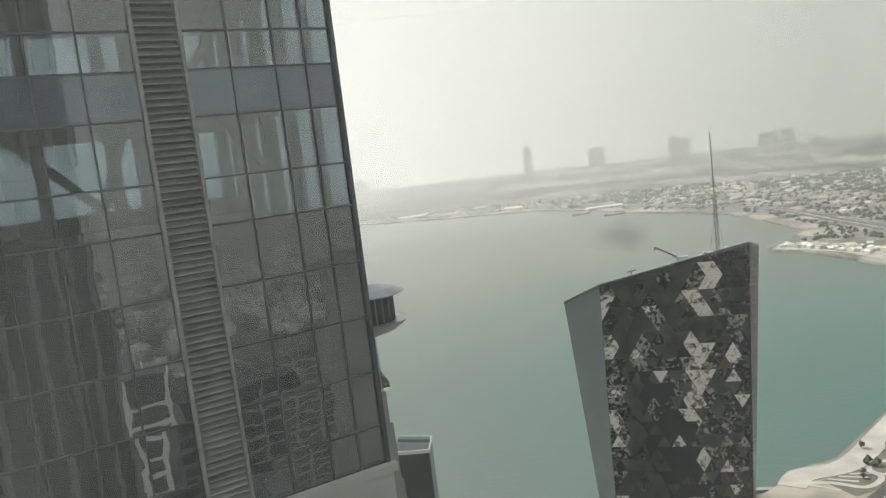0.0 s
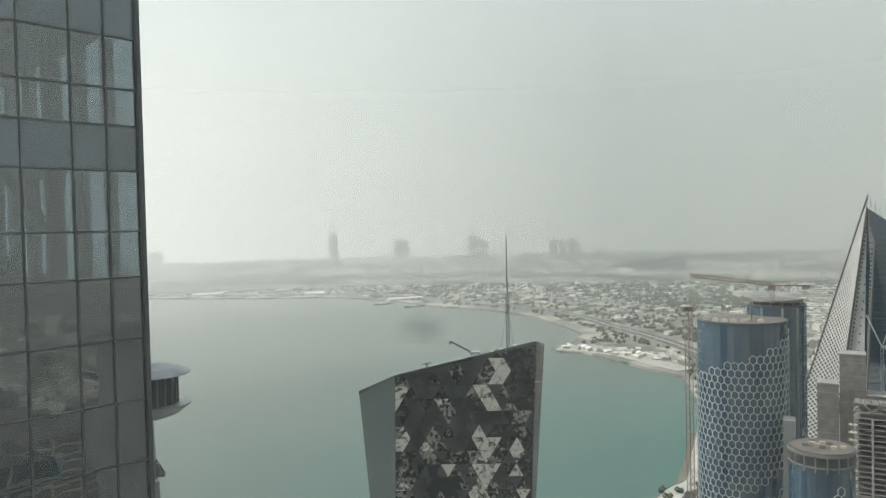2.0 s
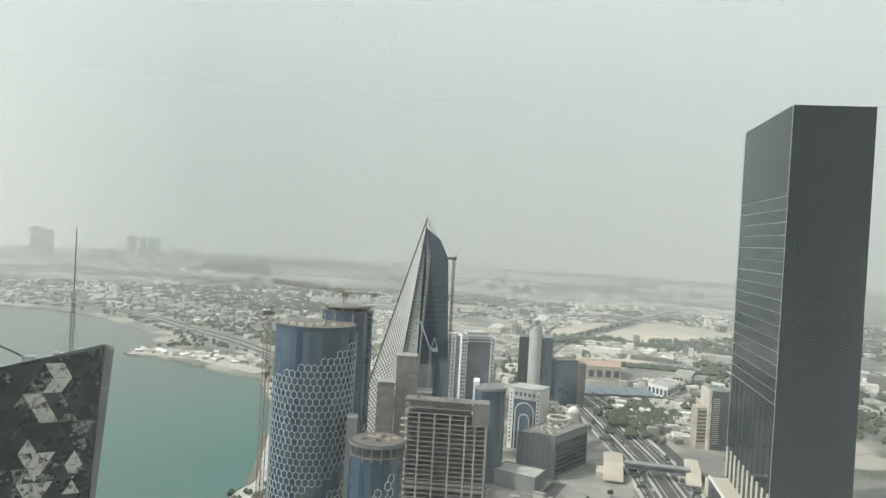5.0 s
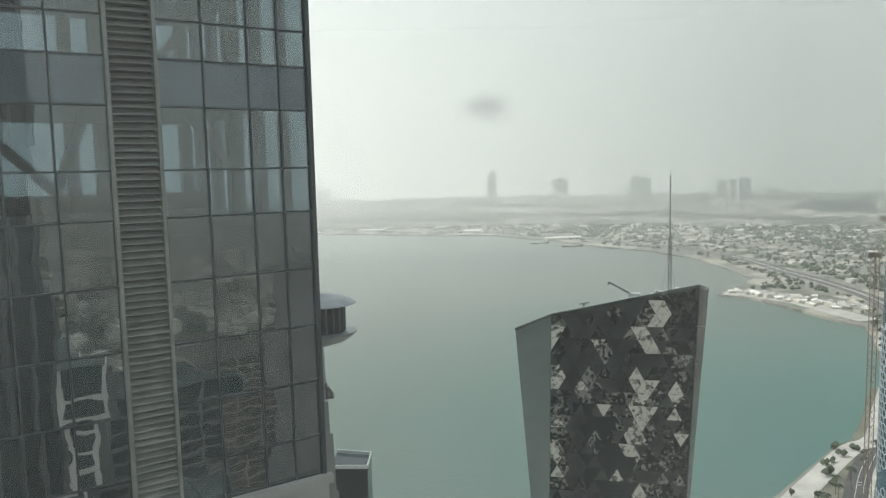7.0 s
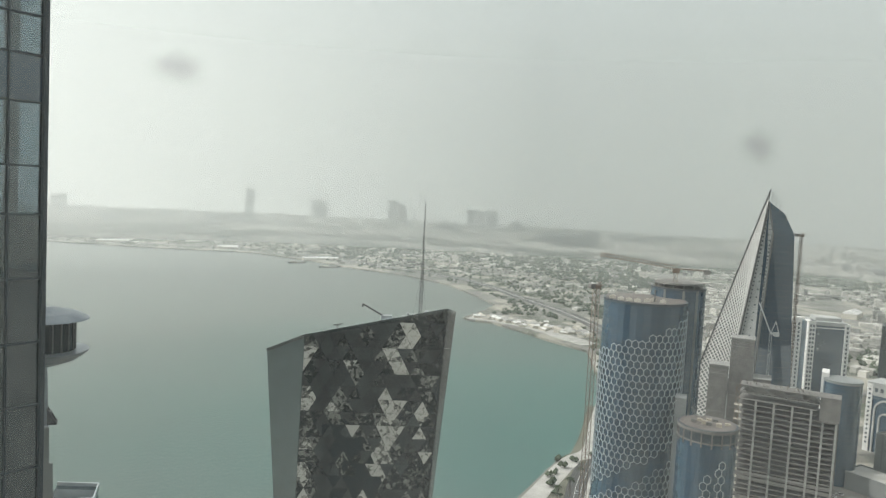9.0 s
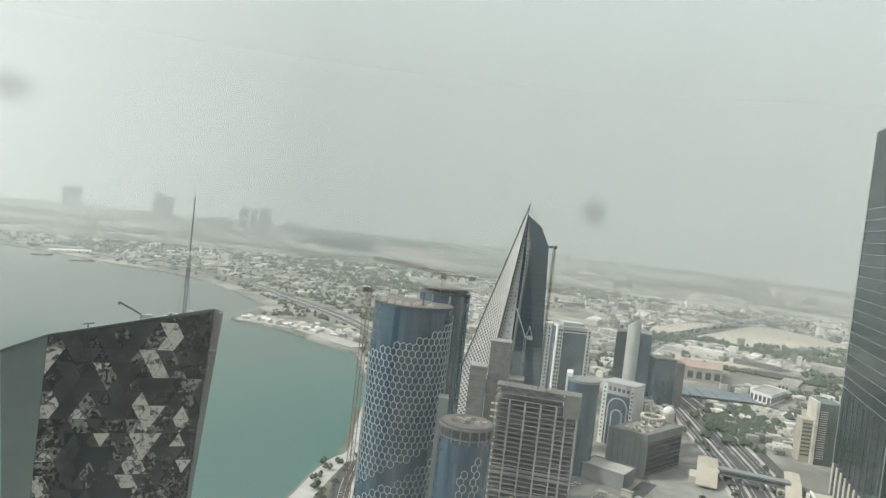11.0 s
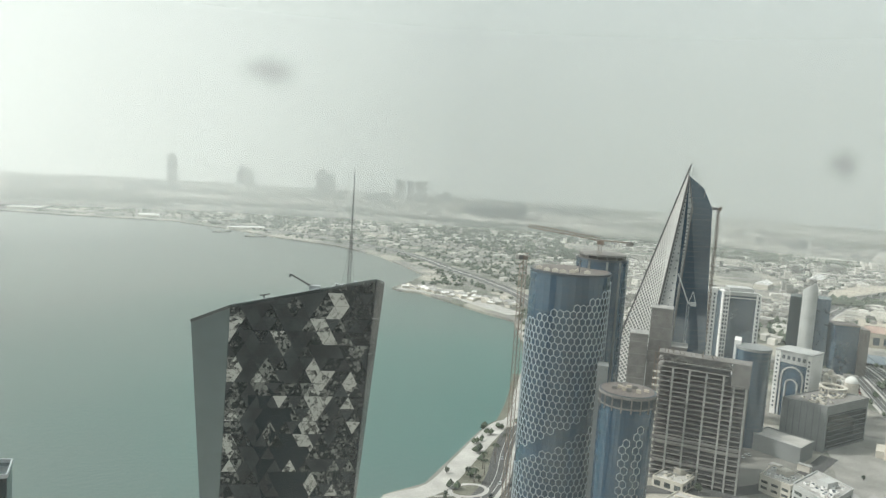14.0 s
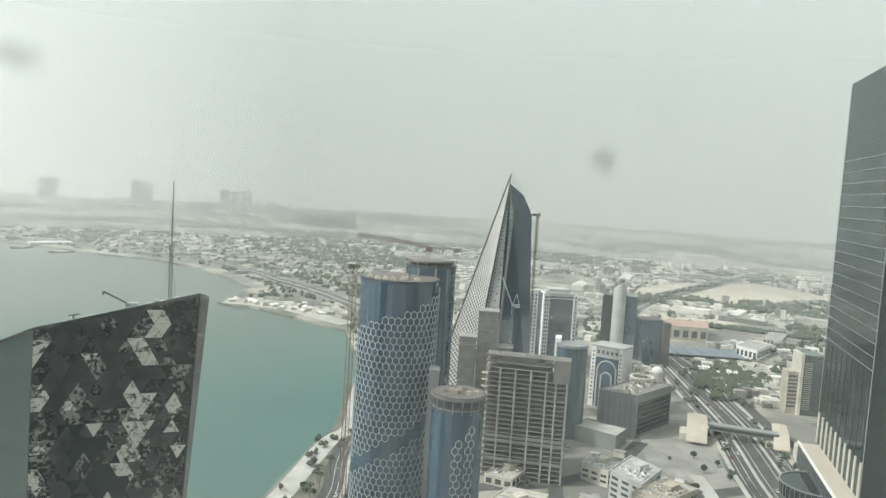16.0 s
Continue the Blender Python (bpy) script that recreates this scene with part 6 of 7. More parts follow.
def boat(az, d, rz, L):
    x, y = polar(az, d)
    g = thing("dhow", "dark wooden boat moored in the bay", "boat", x, y, 0, rz, group="moored boats")
    bm = bmesh.new()
    n = 8
    prof = [(-L / 2 + L * i / n, (L * 0.11) * math.sin(math.pi * (0.12 + 0.85 * i / n)) + 0.3, 1.6 + 2.4 * abs(i / n - 0.45) ** 2 * 4) for i in range(n + 1)]
    a = [bm.verts.new((px, w, h)) for px, w, h in prof]
    b = [bm.verts.new((px, -w, h)) for px, w, h in prof]
    c = [bm.verts.new((px, 0, -0.8)) for px, w, h in prof]
    for i in range(n):
        bm.faces.new((a[i], a[i + 1], c[i + 1], c[i]))
        bm.faces.new((c[i], c[i + 1], b[i + 1], b[i]))
        bm.faces.new((b[i], b[i + 1], a[i + 1], a[i]))
    part("hull", bm, BROWN_PANEL, g)
    bm = bmesh.new()
    box(bm, -L * 0.35, -L * 0.05, -1.8, 1.8, 1.2, 5)
    part("wheelhouse", bm, CREAM, g)
    bm = bmesh.new()
    beam(bm, (L * 0.1, 0, 1), (L * 0.1, 0, 10), 0.4)
    part("mast", bm, STEEL, g)


boat(10.7, 1820, 15, 46)
boat(13.1, 1745, 5, 50)


# ---- palms, trees, cars near the camera ----
def palm(x, y, h, seed):
    r_ = random.Random(seed)
    g = thing("palm_tree", "tall date palm with drooping green fronds", "palm", x, y, GROUND_Z, r_.uniform(0, 360), group="promenade palms")
    bm = bmesh.new()
    prism(bm, ring(0.32, 8), 0, h, ring(0.2, 8))
    part("trunk", bm, BROWN_PANEL, g)
    bm = bmesh.new()
    for k in range(14):
        a = k * 2.4
        e = r_.uniform(0.1, 0.9)
        prev = None
        for i in range(5):
            t = i / 4
            rr = 2.9 * t * math.cos(e * (1 - 0.3 * t))
            zz = h + 2.3 * t * math.sin(e) - 2.4 * t * t
            w = 0.42 * (1 - t) + 0.06
            c = Vector((rr * math.cos(a), rr * math.sin(a), zz))
            s_ = Vector((-math.sin(a), math.cos(a), 0)) * w
            cur = (bm.verts.new(c + s_ - Vector((0, 0, 0.2))), bm.verts.new(c + Vector((0, 0, 0.1))), bm.verts.new(c - s_ - Vector((0, 0, 0.2))))
            if prev:
                bm.faces.new((prev[0], prev[1], cur[1], cur[0]))
                bm.faces.new((prev[1], prev[2], cur[2], cur[1]))
            prev = cur
    part("crown", bm, LEAF, g)


prom = smooth(PROMENADE, 5)
for k in range(24):
    i = 12 + k
    if i < len(prom):
        p = prom[i]
        palm(p[0] + 11 + (k % 2) * 4, p[1] - 11 + (k % 3), 8.5 + (k % 4), k)


SCRUB = surface("planting_bed", (0.085, 0.085, 0.06), (0.16, 0.155, 0.12), 0.06, 0.95)
ribbon("planting", smooth([(172, 338), (200, 350), (236, 384), (272, 424), (318, 478), (372, 552)], 4), 20, GROUND_Z + 0.1, SCRUB, "dusty planting strip between promenade and road", "planting")
ribbon("path", [(206 + 11 * math.cos(a * 0.35), 352 + 8 * math.sin(a * 0.35)) for a in range(19)], 2.6, GROUND_Z + 0.22, PAVING, "looping pale garden path", "path")
ribbon("path", smooth([(158, 348), (172, 344), (184, 336), (196, 344), (192, 356)], 5), 3, GROUND_Z + 0.23, PAVING, "curving pale garden path", "path")
for a in range(5):
    ribbon("path", [(160 + a * 6, 346 + a * 1.2), (172 + a * 6, 336 + a * 3)], 1.8, GROUND_Z + 0.26 + a * 0.01, PAVING, "pale stepped garden terrace", "path")
ribbon("planting", smooth([(110, 250), (215, 322), (262, 368), (300, 415)], 4), 14, GROUND_Z + 0.11, SCRUB, "dusty planting strip inland of the road", "planting")


def bush_tree(x, y, h, seed):
    r_ = random.Random(seed)
    g = thing("shade_tree", "dusty green shade tree with an uneven crown", "tree", x, y, GROUND_Z, 0, group="street trees")
    bm = bmesh.new()
    prism(bm, ring(0.3, 7), 0, h * 0.55, ring(0.16, 7))
    for k in range(5):
        a = k * 1.3
        beam(bm, (0, 0, h * 0.4), (h * 0.25 * math.cos(a), h * 0.25 * math.sin(a), h * 0.75), 0.14)
    part("trunk", bm, BROWN_PANEL, g)
    bm = bmesh.new()
    for k in range(130):
        v = Vector((r_.gauss(0, 1), r_.gauss(0, 1), r_.gauss(0, 0.8)))
        v = v.normalized() * h * 0.38 * r_.uniform(0.35, 1.05) + Vector((0, 0, h * 0.7))
        u_, w_ = Vector((r_.uniform(-1, 1), r_.uniform(-1, 1), r_.uniform(-1, 1))) * h * 0.12, Vector((r_.uniform(-1, 1), r_.uniform(-1, 1), r_.uniform(-1, 1))) * h * 0.12
        bm.faces.new([bm.verts.new(v + q) for q in (u_, w_, -u_, -w_)])
    part("crown", bm, LEAF, g)


rng = random.Random(14)
for k in range(26):
    x, y = rng.uniform(180, 262), rng.uniform(322, 402)
    if not near_line(x, y, dense(CORNICHE, 8), 15) and inside(x, y, LAND) and not near_line(x, y, SHORE_D, 18):
        bush_tree(x, y, rng.uniform(3, 5.5), 100 + k)
for k in range(36):
    x, y = rng.uniform(330, 520), rng.uniform(215, 345)
    if not near_line(x, y, dense(HIGHWAY, 8), 27) and min((x - a) ** 2 + (y - b) ** 2 for a, b in ((350, 240), (329, 208), (384, 290), (443, 340), (300, 240), (490, 345), (522, 309))) > 30 ** 2:
        bush_tree(x, y, rng.uniform(3, 6), 300 + k)


def site_hut(x, y, rz, w, d, h, mat):
    """A flat-roofed hut with a door and two windows."""
    g = thing("site_hut", "pale flat-roofed hut on the dusty yard", "hut", x, y, GROUND_Z, rz, group="yard huts")
    bm = bmesh.new()
    box(bm, -w, w, -d, d, 0, h)
    body = part("wall", bm, mat, g)
    bm = bmesh.new()
    box(bm, -w - 0.3, w + 0.3, -d - 0.3, d + 0.3, h, h + 0.35)
    part("roof", bm, ROOF, g)
    for x0 in (-w * 0.6, w * 0.3):
        bm = bmesh.new()
        box(bm, x0, x0 + w * 0.35, -d - 0.06, -d + 0.05, 1.0, min(2.3, h - 0.3))
        part("window", bm, MULLION, body)


for k in range(34):
    x, y = rng.uniform(300, 430), rng.uniform(240, 350)
    if not near_line(x, y, dense(HIGHWAY, 8), 30) and min((x - a) ** 2 + (y - b) ** 2 for a, b in ((350, 240), (329, 208), (384, 290), (443, 340), (300, 240), (490, 345), (522, 309), (283, 262), (332, 314))) > 27 ** 2:
        site_hut(x, y, rng.choice((15, 60, 105)), rng.uniform(2, 5.5), rng.uniform(1.6, 3.2), rng.uniform(2.6, 4.5), (WHITE, CREAM, TAN, LIGHT_RENDER)[k % 4])
CAR_PAINT = [surface("car_paint_" + n_, c, tuple(v * 1.1 for v in c), 0.5, 0.25, 0.1) for n_, c in (("white", (0.7, 0.7, 0.68)), ("silver", (0.4, 0.41, 0.42)), ("dark", (0.04, 0.04, 0.045)), ("red", (0.3, 0.05, 0.04)))]
RUBBER = surface("tyre_rubber", (0.015, 0.015, 0.015), (0.03, 0.03, 0.03), 2.0, 0.9)


def car(mat, label):
    g = thing("car", label, "car", 0, 0, -50, 0, group="cars on the roads")
    bm = bmesh.new()
    sec = [(-2.2, 0.45, 0.8), (-2.1, 0.4, 1.0), (-1.2, 0.35, 1.05), (0.9, 0.35, 1.0), (2.0, 0.4, 0.9), (2.2, 0.5, 0.7)]
    rows_ = [[bm.verts.new((x_, s * 0.88, z_)) for s, z_ in ((-1, lo), (1, lo), (1, hi), (-1, hi))] for x_, lo, hi in sec]
    for a, b in zip(rows_, rows_[1:]):
        for i in range(4):
            bm.faces.new((a[i], b[i], b[(i + 1) % 4], a[(i + 1) % 4]))
    bm.faces.new(rows_[0])
    bm.faces.new(rows_[-1][::-1])
    bmesh.ops.recalc_face_normals(bm, faces=bm.faces[:])
    part("body", bm, mat, g)
    bm = bmesh.new()
    prism(bm, [(-1.7, -0.8), (1.1, -0.8), (1.1, 0.8), (-1.7, 0.8)], 1.0, 1.55, [(-1.3, -0.68), (0.4, -0.68), (0.4, 0.68), (-1.3, 0.68)])
    part("cabin", bm, GLASS_DARK, g)
    bm = bmesh.new()
    box(bm, -1.25, 0.35, -0.66, 0.66, 1.54, 1.6)
    part("roof", bm, mat, g)
    for sx in (-1.35, 1.35):
        for sy in (-0.86, 0.86):
            bm = bmesh.new()
            prism(bm, ring(0.33, 12), -0.1, 0.1)
            bmesh.ops.transform(bm, matrix=pose(sx, sy, 0.33, 90, 0, 0), verts=bm.verts)
            wheel = part("wheel", bm, RUBBER, g)
            bm = bmesh.new()
            prism(bm, ring(0.2, 8), -0.115, 0.115)
            bmesh.ops.transform(bm, matrix=pose(sx, sy, 0.33, 90, 0, 0), verts=bm.verts)
            part("rim", bm, ALU, wheel, "silver wheel rim")
    return g


protos = [car(m_, l_) for m_, l_ in zip(CAR_PAINT, ("white saloon car on the road", "silver saloon car on the road", "dark saloon car on the road", "red saloon car on the road"))]
used = set()
rng = random.Random(31)


def put_car(x, y, rz, z=GROUND_Z + 0.22):
    k = rng.choice((0, 0, 0, 1, 1, 2, 3))
    if k not in used:
        used.add(k)
        protos[k].matrix_basis = pose(x, y, z, 0, 0, rz)
    else:
        copy_thing(protos[k], pose(x, y, z, 0, 0, rz))


hw = dense(HIGHWAY, 7)
for k in range(64):
    i = rng.randrange(18, min(len(hw) - 1, 125))
    d = (Vector(hw[i + 1]) - Vector(hw[i])).normalized()
    o = rng.choice((-19, -15.5, -12, 5.5, 2, -3, 12.5, 16, 19))
    put_car(hw[i][0] - d.y * o, hw[i][1] + d.x * o, math.degrees(math.atan2(d.y, d.x)))
cn = dense(CORNICHE, 9)
for k in range(20):
    i = rng.randrange(3, 60)
    d = (Vector(cn[i + 1]) - Vector(cn[i])).normalized()
    o = rng.choice((-9.5, -6, -3, 3, 6, 9.5))
    put_car(cn[i][0] - d.y * o, cn[i][1] + d.x * o, math.degrees(math.atan2(d.y, d.x)), GROUND_Z + 0.16)
for r_ in range(5):
    for k in range(14):
        if rng.random() < 0.8:
            put_car(600 + r_ * 9 + k * 2.7, 425 + r_ * 7 - k * 2.5 + 20, 40, GROUND_Z + 0.02)
for k in range(34):
    put_car(332 + (k % 12) * 7.5, 326 + (k // 12) * 9 + (k % 12) * 1.5, 100, GROUND_Z + 0.12)


# ---- city behind the camera, which the glass tower mirrors ----
def plain_tower(az, d, w, dp, h, mat, band, rz, label):
    x, y = polar(az, d)
    t = thing("city_tower", label, "tower", x, y, 0, rz, group="towers behind")
    bm = bmesh.new()
    box(bm, -w, w, -dp, dp, GROUND_Z, h)
    shaft = part("shaft", bm, mat, t)
    n = int((h - GROUND_Z) / 4.2)
    me = unit_box("floor_band")
    me.materials.append(band)
    for k in range(1, n):
        mesh_part("floor_band", me, None, shaft, at=pose(0, 0, GROUND_Z + k * 4.2) @ Matrix.Diagonal((2 * w + 0.5, 2 * dp + 0.5, 0.9, 1)))
    me = unit_box("pier")
    me.materials.append(band)
    for s in (-1, -0.5, 0, 0.5, 1):
        mesh_part("pier", me, None, shaft, at=pose(s * w, 0, (h + GROUND_Z) / 2) @ Matrix.Diagonal((0.9, 2 * dp + 0.8, h - GROUND_Z, 1)))


for az, d, w, dp, h, mat, band, rz, lab in (
        (112, 150, 16, 14, 158, GLASS_DARK, CONCRETE, 15, "dark glass tower with concrete floor bands"),
        (124, 120, 12, 12, 104, GLASS_GREY, CONCRETE, 35, "dark teal glass tower with black bands"),
        (133, 190, 18, 14, 118, GLASS_DARK, GREY_PANEL, 20, "dark tower with grey floor bands"),
        (142, 130, 13, 11, 140, GLASS_GREY, WHITE, 40, "grey glass tower in a white frame"),
        (104, 240, 22, 16, 170, GLASS_DARK, CREAM, 5, "dark tower with cream floor bands"),
        (118, 300, 20, 20, 120, CONCRETE_DARK, GREY_PANEL, 30, "grey concrete tower with floor bands"),
        (150, 230, 20, 18, 165, GLASS_GREY, GREY_PANEL, 10, "grey glass tower with grey bands"),
        (128, 330, 26, 18, 96, BROWN_PANEL, TAN, 25, "brown tower with tan floor bands"),
        (160, 160, 16, 16, 150, GLASS_DARK, WHITE, 45, "dark glass tower in a white frame"),
        (96, 160, 13, 13, 120, TAN, BROWN_PANEL, 12, "tan tower with brown bands"),
        (137, 80, 9, 8, 118, CONCRETE, WHITE, 30, "pale concrete block with white bands"),
        (120, 75, 8, 8, 105, BROWN_PANEL, CREAM, 10, "brown block with cream bands")):
    plain_tower(az, d, w, dp, h, mat, band, rz, lab)


# ---- the room and its window ----
PANE = 0.35
rm = Matrix.Rotation(radians(-25), 4, "Z")


def room_box(name, x0, x1, y0, y1, z0, z1, mat, label, category):
    bm = bmesh.new()
    box(bm, x0, x1, y0, y1, z0, z1, rm)
    return tagged(part(name, bm, mat, None), label, category, kind="structure")


ROOM_WALL = surface("room_paint", (0.42, 0.41, 0.39), (0.48, 0.47, 0.45), 0.8, 0.8)
CARPET = surface("grey_carpet", (0.10, 0.10, 0.105), (0.15, 0.15, 0.15), 1.5, 0.95)
Y0, Y1 = PANE - 0.10, PANE + 0.12
room_box("floor", -3.2, 3.2, -5, Y1, 178.2, 178.45, CARPET, "grey carpet floor of a high room", "floor")
room_box("ceiling", -3.2, 3.2, -5, Y1, 181.6, 181.8, ROOM_WALL, "plain painted ceiling", "ceiling")
room_box("wall_back", -3.2, 3.2, -5.2, -5, 178.45, 181.6, ROOM_WALL, "plain painted back wall", "wall")
room_box("wall_left", -3.4, -3.2, -5.2, Y1, 178.2, 181.8, ROOM_WALL, "plain painted side wall", "wall")
room_box("wall_right", 3.2, 3.4, -5.2, Y1, 178.2, 181.8, ROOM_WALL, "plain painted side wall", "wall")
room_box("wall_front", -3.2, -1.5, Y0, Y1, 178.45, 181.6, ROOM_WALL, "plain wall beside the window", "wall")
room_box("wall_front", 1.5, 3.2, Y0, Y1, 178.45, 181.6, ROOM_WALL, "plain wall beside the window", "wall")
# tower that holds the room
g = thing("host_tower", "grey glass tower that holds the lookout room", "tower", 0, 0, 0, -25)
bm = bmesh.new()
box(bm, -13, 13, -26, Y1 - 0.02, GROUND_Z, 178.1)
part("lower_shaft", bm, GLASS_DARK, g)
bm = bmesh.new()
box(bm, -13, 13, -26, Y1 - 0.02, 181.9, 236)
part("upper_shaft", bm, GLASS_GREY, g)
for x0, x1, y0, y1 in ((-13, -3.5, -26, Y1 - 0.02), (3.5, 13, -26, Y1 - 0.02), (-3.5, 3.5, -26, -5.3)):
    bm = bmesh.new()
    box(bm, x0, x1, y0, y1, 178.1, 181.9)
    part("storey", bm, GLASS_GREY, g)
me = unit_box("floor_band")
me.materials.append(WHITE)
for k in range(44):
    z = 10 + k * 5.1
    if not 177.9 < z < 182:
        mesh_part("floor_band", me, None, g, at=pose(0, -13, z) @ Matrix.Diagonal((26.3, 26.5, 0.8, 1)))

me = unit_box("pier")
me.materials.append(GREY_PANEL)
for k in range(9):
    xx = -12.6 + k * 3.15
    mesh_part("pier", me, None, g, at=pose(xx, -12.9, 90) @ Matrix.Diagonal((0.5, 27.3, 174, 1)))
    mesh_part("pier", me, None, g, at=pose(xx, -12.9, 209) @ Matrix.Diagonal((0.5, 27.3, 53, 1)))


def dusty_veiled_pane():
    m, n, l, p = material("dusty_veiled_glass")
    n.remove(p)
    pos = n.new("ShaderNodeNewGeometry")
    a, b = n.new("ShaderNodeTexNoise"), n.new("ShaderNodeMapRange")
    a.inputs["Scale"].default_value, a.inputs["Detail"].default_value = 4.0, 3
    stretch = n.new("ShaderNodeVectorMath")
    stretch.operation = "MULTIPLY"
    stretch.inputs[1].default_value = (1.6, 1.6, 0.35)
    l.new(pos.outputs["Position"], stretch.inputs[0])
    l.new(stretch.outputs[0], a.inputs["Vector"])
    b.inputs[1].default_value, b.inputs[2].default_value, b.inputs[3].default_value, b.inputs[4].default_value = 0.3, 0.75, DUST_VEIL * 0.75, DUST_VEIL * 1.35
    l.new(a.outputs[0], b.inputs[0])
    # cloudier film near the left jamb; low down, grime plus a haze veil put into it
    cloud, along, low = n.new("ShaderNodeTexNoise"), n.new("ShaderNodeVectorMath"), n.new("ShaderNodeVectorMath")
    cloud.inputs["Scale"].default_value, cloud.inputs["Detail"].default_value = 14.0, 4
    l.new(stretch.outputs[0], cloud.inputs["Vector"])
    along.operation = "DOT_PRODUCT"
    along.inputs[1].default_value = (AX, AY, -0.5)
    l.new(pos.outputs["Position"], along.inputs[0])
    low.operation = "DOT_PRODUCT"
    low.inputs[1].default_value = (-0.5 * AX, -0.5 * AY, 1.0)
    l.new(pos.outputs["Position"], low.inputs[0])
    out = b.outputs[0]
    for src, lo, hi, amount in ((along.outputs["Value"], -0.28 - 0.5 * EYE, -0.48 - 0.5 * EYE, 0.14), (low.outputs["Value"], -0.06 + EYE, -0.22 + EYE, 0.11)):
        k, mul, add = n.new("ShaderNodeMapRange"), n.new("ShaderNodeMath"), n.new("ShaderNodeMath")
        k.interpolation_type = "SMOOTHSTEP"
        k.inputs[1].default_value, k.inputs[2].default_value, k.inputs[3].default_value, k.inputs[4].default_value = min(lo, hi), max(lo, hi), amount, 0.0
        l.new(src, k.inputs[0])
        mul.operation = "MULTIPLY"
        l.new(k.outputs[0], mul.inputs[0])
        l.new(cloud.outputs[0], mul.inputs[1])
        l.new(mul.outputs[0], add.inputs[0])
        l.new(out, add.inputs[1])
        out = add.outputs[0]
    clear, dust = n.new("ShaderNodeBsdfTransparent"), n.new("ShaderNodeBsdfTranslucent")
    clear.inputs[0].default_value = (0.95, 0.985, 0.97, 1)
    dust.inputs[0].default_value = (0.86, 0.9, 0.88, 1)
    mix = n.new("ShaderNodeMixShader")
    l.new(out, mix.inputs[0])
    l.new(clear.outputs[0], mix.inputs[1])
    l.new(dust.outputs[0], mix.inputs[2])
    l.new(mix.outputs[0], n["Material Output"].inputs[0])
    return m


def smudge_material():
    """A dirt spot: dense in the middle, fading to its rim."""
    m, n, l, p = material("window_dirt")
    n.remove(p)
    co, ln, k, no = n.new("ShaderNodeTexCoord"), n.new("ShaderNodeVectorMath"), n.new("ShaderNodeMapRange"), n.new("ShaderNodeTexNoise")
    ln.operation = "LENGTH"
    l.new(co.outputs["Object"], ln.inputs[0])
    no.inputs["Scale"].default_value = 2.2
    l.new(co.outputs["Object"], no.inputs["Vector"])
    ad = n.new("ShaderNodeMath")
    ad.operation = "MULTIPLY_ADD"
    ad.inputs[1].default_value = 0.7
    l.new(no.outputs[0], ad.inputs[0])
    l.new(ln.outputs["Value"], ad.inputs[2])
    k.interpolation_type = "SMOOTHSTEP"
    k.inputs[1].default_value, k.inputs[2].default_value, k.inputs[3].default_value, k.inputs[4].default_value = 0.35, 1.25, 0.24, 0.0
    l.new(ad.outputs[0], k.inputs[0])
    clear, dirt, mix = n.new("ShaderNodeBsdfTransparent"), n.new("ShaderNodeBsdfDiffuse"), n.new("ShaderNodeMixShader")
    dirt.inputs[0].default_value = (0.12, 0.12, 0.11, 1)
    l.new(k.outputs[0], mix.inputs[0])
    l.new(clear.outputs[0], mix.inputs[1])
    l.new(dirt.outputs[0], mix.inputs[2])
    l.new(mix.outputs[0], n["Material Output"].inputs[0])
    return m


# film share of the pane: dust, and haze and glare painted over dark tones
DUST_VEIL = 0.10
win = thing("window_1", "dusty fixed window with dirt spots and a haze veil", "window", 0, 0, EYE, -25, kind="structure")
bm = bmesh.new()
bm.faces.new([bm.verts.new(v) for v in ((-1.46, PANE, -1.5), (1.46, PANE, -1.5), (1.46, PANE, 1.55), (-1.46, PANE, 1.55))])
pane_ob = part("pane", bm, dusty_veiled_pane(), win, "dusty clear window glass with a haze veil")
pane_ob.visible_shadow = False
for x0, x1, z0, z1 in ((-1.5, -1.44, -1.55, 1.6), (1.44, 1.5, -1.55, 1.6), (-1.44, 1.44, -1.55, -1.48), (-1.44, 1.44, 1.53, 1.6)):
    bm = bmesh.new()
    box(bm, x0, x1, PANE - 0.04, PANE + 0.05, z0, z1)
    part("window_frame", bm, MULLION, win)
DIRT = smudge_material()
for x, z, rx, rz_ in SPOTS:
    bm = bmesh.new()
    bmesh.ops.create_circle(bm, cap_ends=True, segments=24, radius=1.0)
    bmesh.ops.rotate(bm, verts=bm.verts, matrix=Matrix.Rotation(radians(90), 3, "X"))
    ob = part("dirt_spot", bm, DIRT, win, "blurred grey dirt spot")
    ob.matrix_basis = pose(x, PANE - 0.002, z) @ Matrix.Diagonal((rx, 1, rz_, 1))


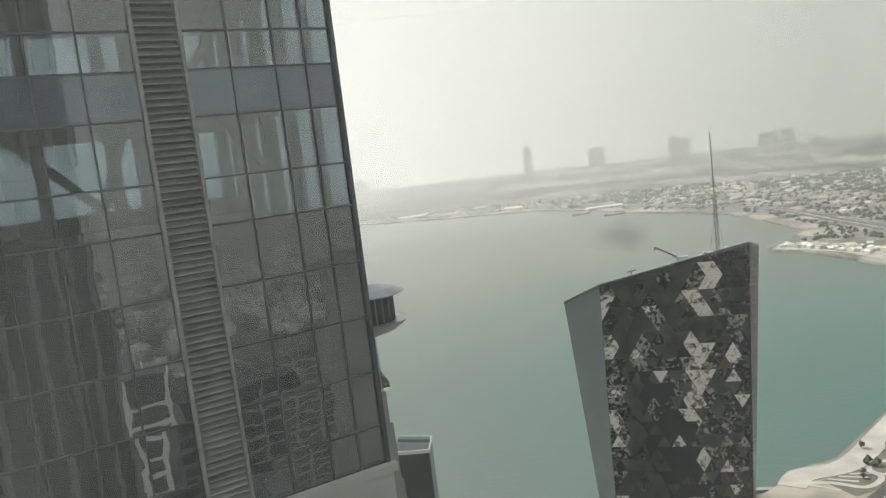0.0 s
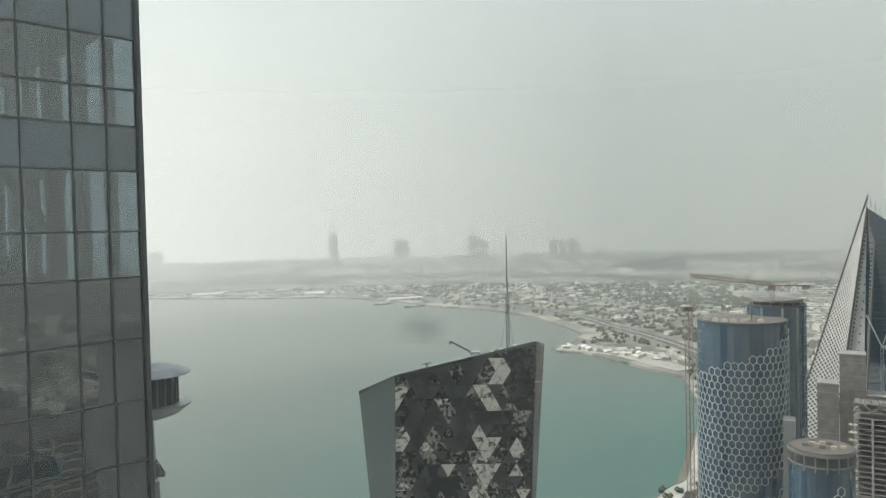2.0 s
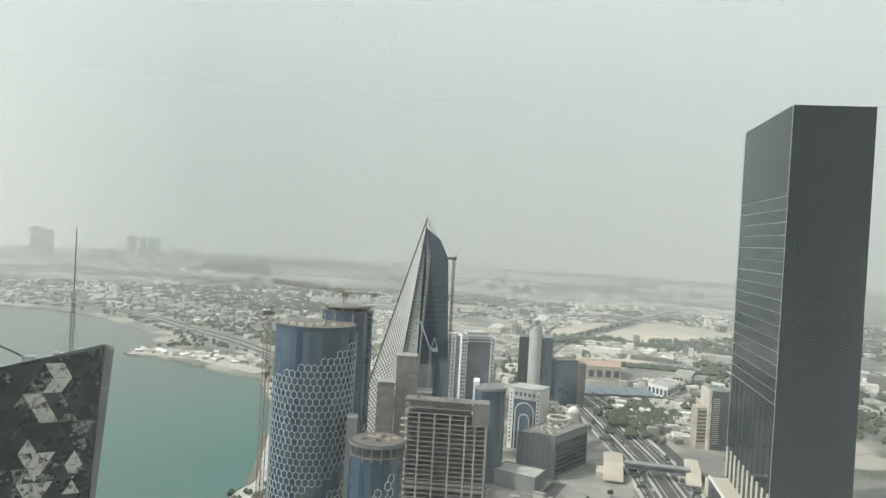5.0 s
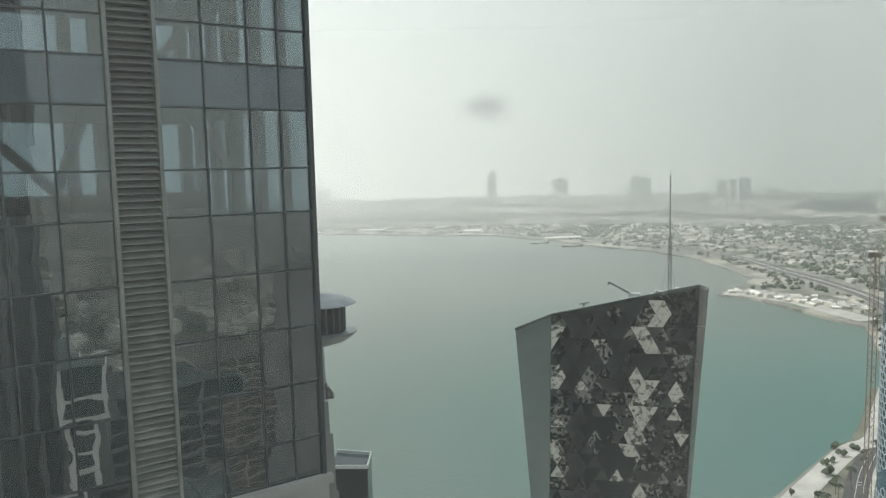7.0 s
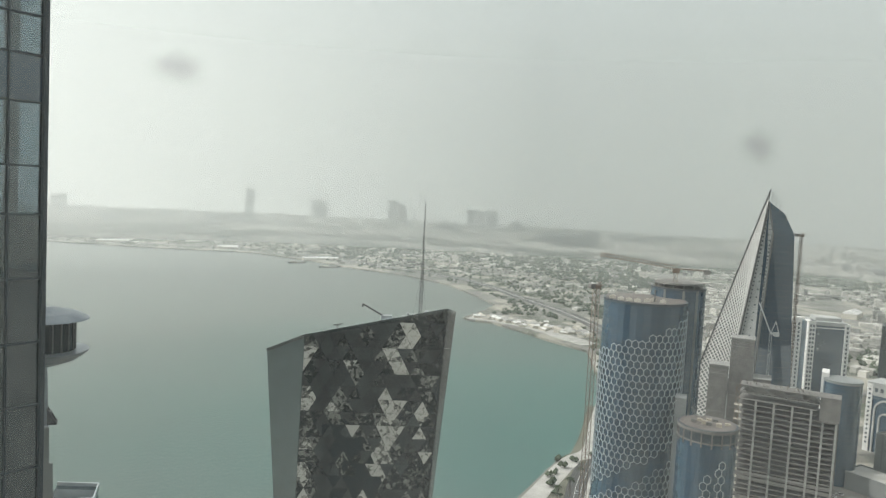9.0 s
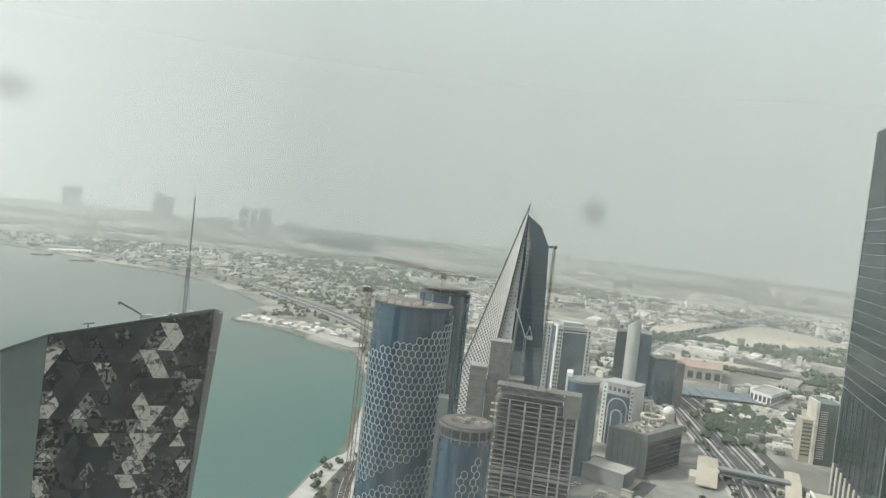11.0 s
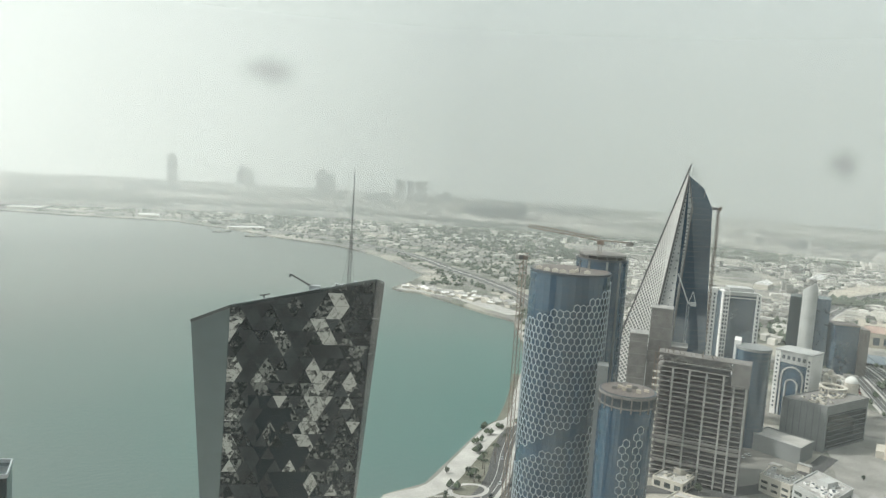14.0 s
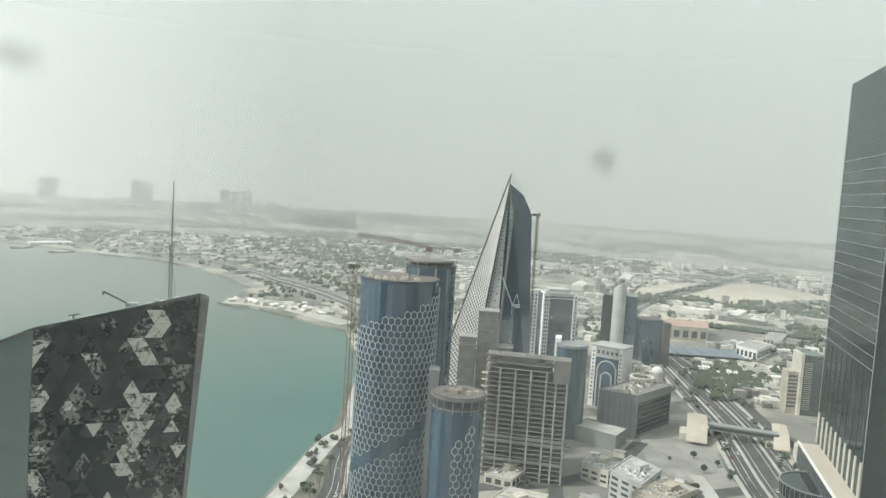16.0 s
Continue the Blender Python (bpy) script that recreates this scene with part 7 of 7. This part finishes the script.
# ---- layers of hazy air ----
def haze_layer(r0, r1, reach=3600.0, last=False):
    """A thin curtain of lit dust at r0 that stands for the air between r0 and r1."""
    m, n, l, p = material("dust_haze")
    n.remove(p)
    pos, sep = n.new("ShaderNodeNewGeometry"), n.new("ShaderNodeSeparateXYZ")
    l.new(pos.outputs["Position"], sep.inputs[0])

    def calc(op, a, b=None, clamp=False):
        k = n.new("ShaderNodeMath")
        k.operation, k.use_clamp = op, clamp
        for i, v in enumerate((a, b)):
            if v is None:
                continue
            if isinstance(v, (int, float)):
                k.inputs[i].default_value = v
            else:
                l.new(v, k.inputs[i])
        return k.outputs[0]
    # sheet opacity set by sight-line length from EYE: distance haze put into it
    z = calc("MINIMUM", sep.outputs["Z"], EYE - 0.5)
    far = calc("DIVIDE", r0 * EYE, calc("SUBTRACT", EYE, z))
    path = calc("SUBTRACT", calc("MINIMUM", far, r1), r0)
    dens = calc("SUBTRACT", 1.0, calc("POWER", math.e, calc("DIVIDE", path, -reach)))
    if last:
        dens = calc("ADD", dens, 1.0, True)
    fade = n.new("ShaderNodeMapRange")
    fade.interpolation_type = "SMOOTHSTEP"
    fade.inputs[1].default_value, fade.inputs[2].default_value = EYE + r0 * 0.01, EYE + r0 * 0.46
    fade.inputs[3].default_value, fade.inputs[4].default_value = 1.0, 0.0
    l.new(sep.outputs["Z"], fade.inputs[0])
    dens = calc("MULTIPLY", dens, fade.outputs[0], True)
    clear, dust, glow, both = n.new("ShaderNodeBsdfTransparent"), n.new("ShaderNodeBsdfDiffuse"), n.new("ShaderNodeBsdfTranslucent"), n.new("ShaderNodeMixShader")
    for k in (dust, glow):
        k.inputs[0].default_value = (0.90, 0.92, 0.90, 1)
    both.inputs[0].default_value = 0.85
    l.new(dust.outputs[0], both.inputs[1])
    l.new(glow.outputs[0], both.inputs[2])
    mix = n.new("ShaderNodeMixShader")
    l.new(dens, mix.inputs[0])
    l.new(clear.outputs[0], mix.inputs[1])
    l.new(both.outputs[0], mix.inputs[2])
    l.new(mix.outputs[0], n["Material Output"].inputs[0])
    az = [-75 + 4 * i for i in range(55)]
    top = EYE + r0 * 0.56
    verts = [(*polar(a, r0), z) for z in (-1.0, top) for a in az]
    k = len(az)
    me = raw_mesh("haze", verts, [(i, i + 1, k + i + 1, k + i) for i in range(k - 1)])
    me.shade_smooth()
    ob = mesh_part("backdrop_haze", me, m, None)
    tagged(ob, "pale dusty haze hanging over the bay and town", "haze", kind="structure")


haze_layer(645, 1000, 3400.0)
haze_layer(1000, 1700, 2700.0)
haze_layer(1700, 2900, 2400.0)
haze_layer(2900, 4850, 4000.0)
haze_layer(4850, 9000, last=True)
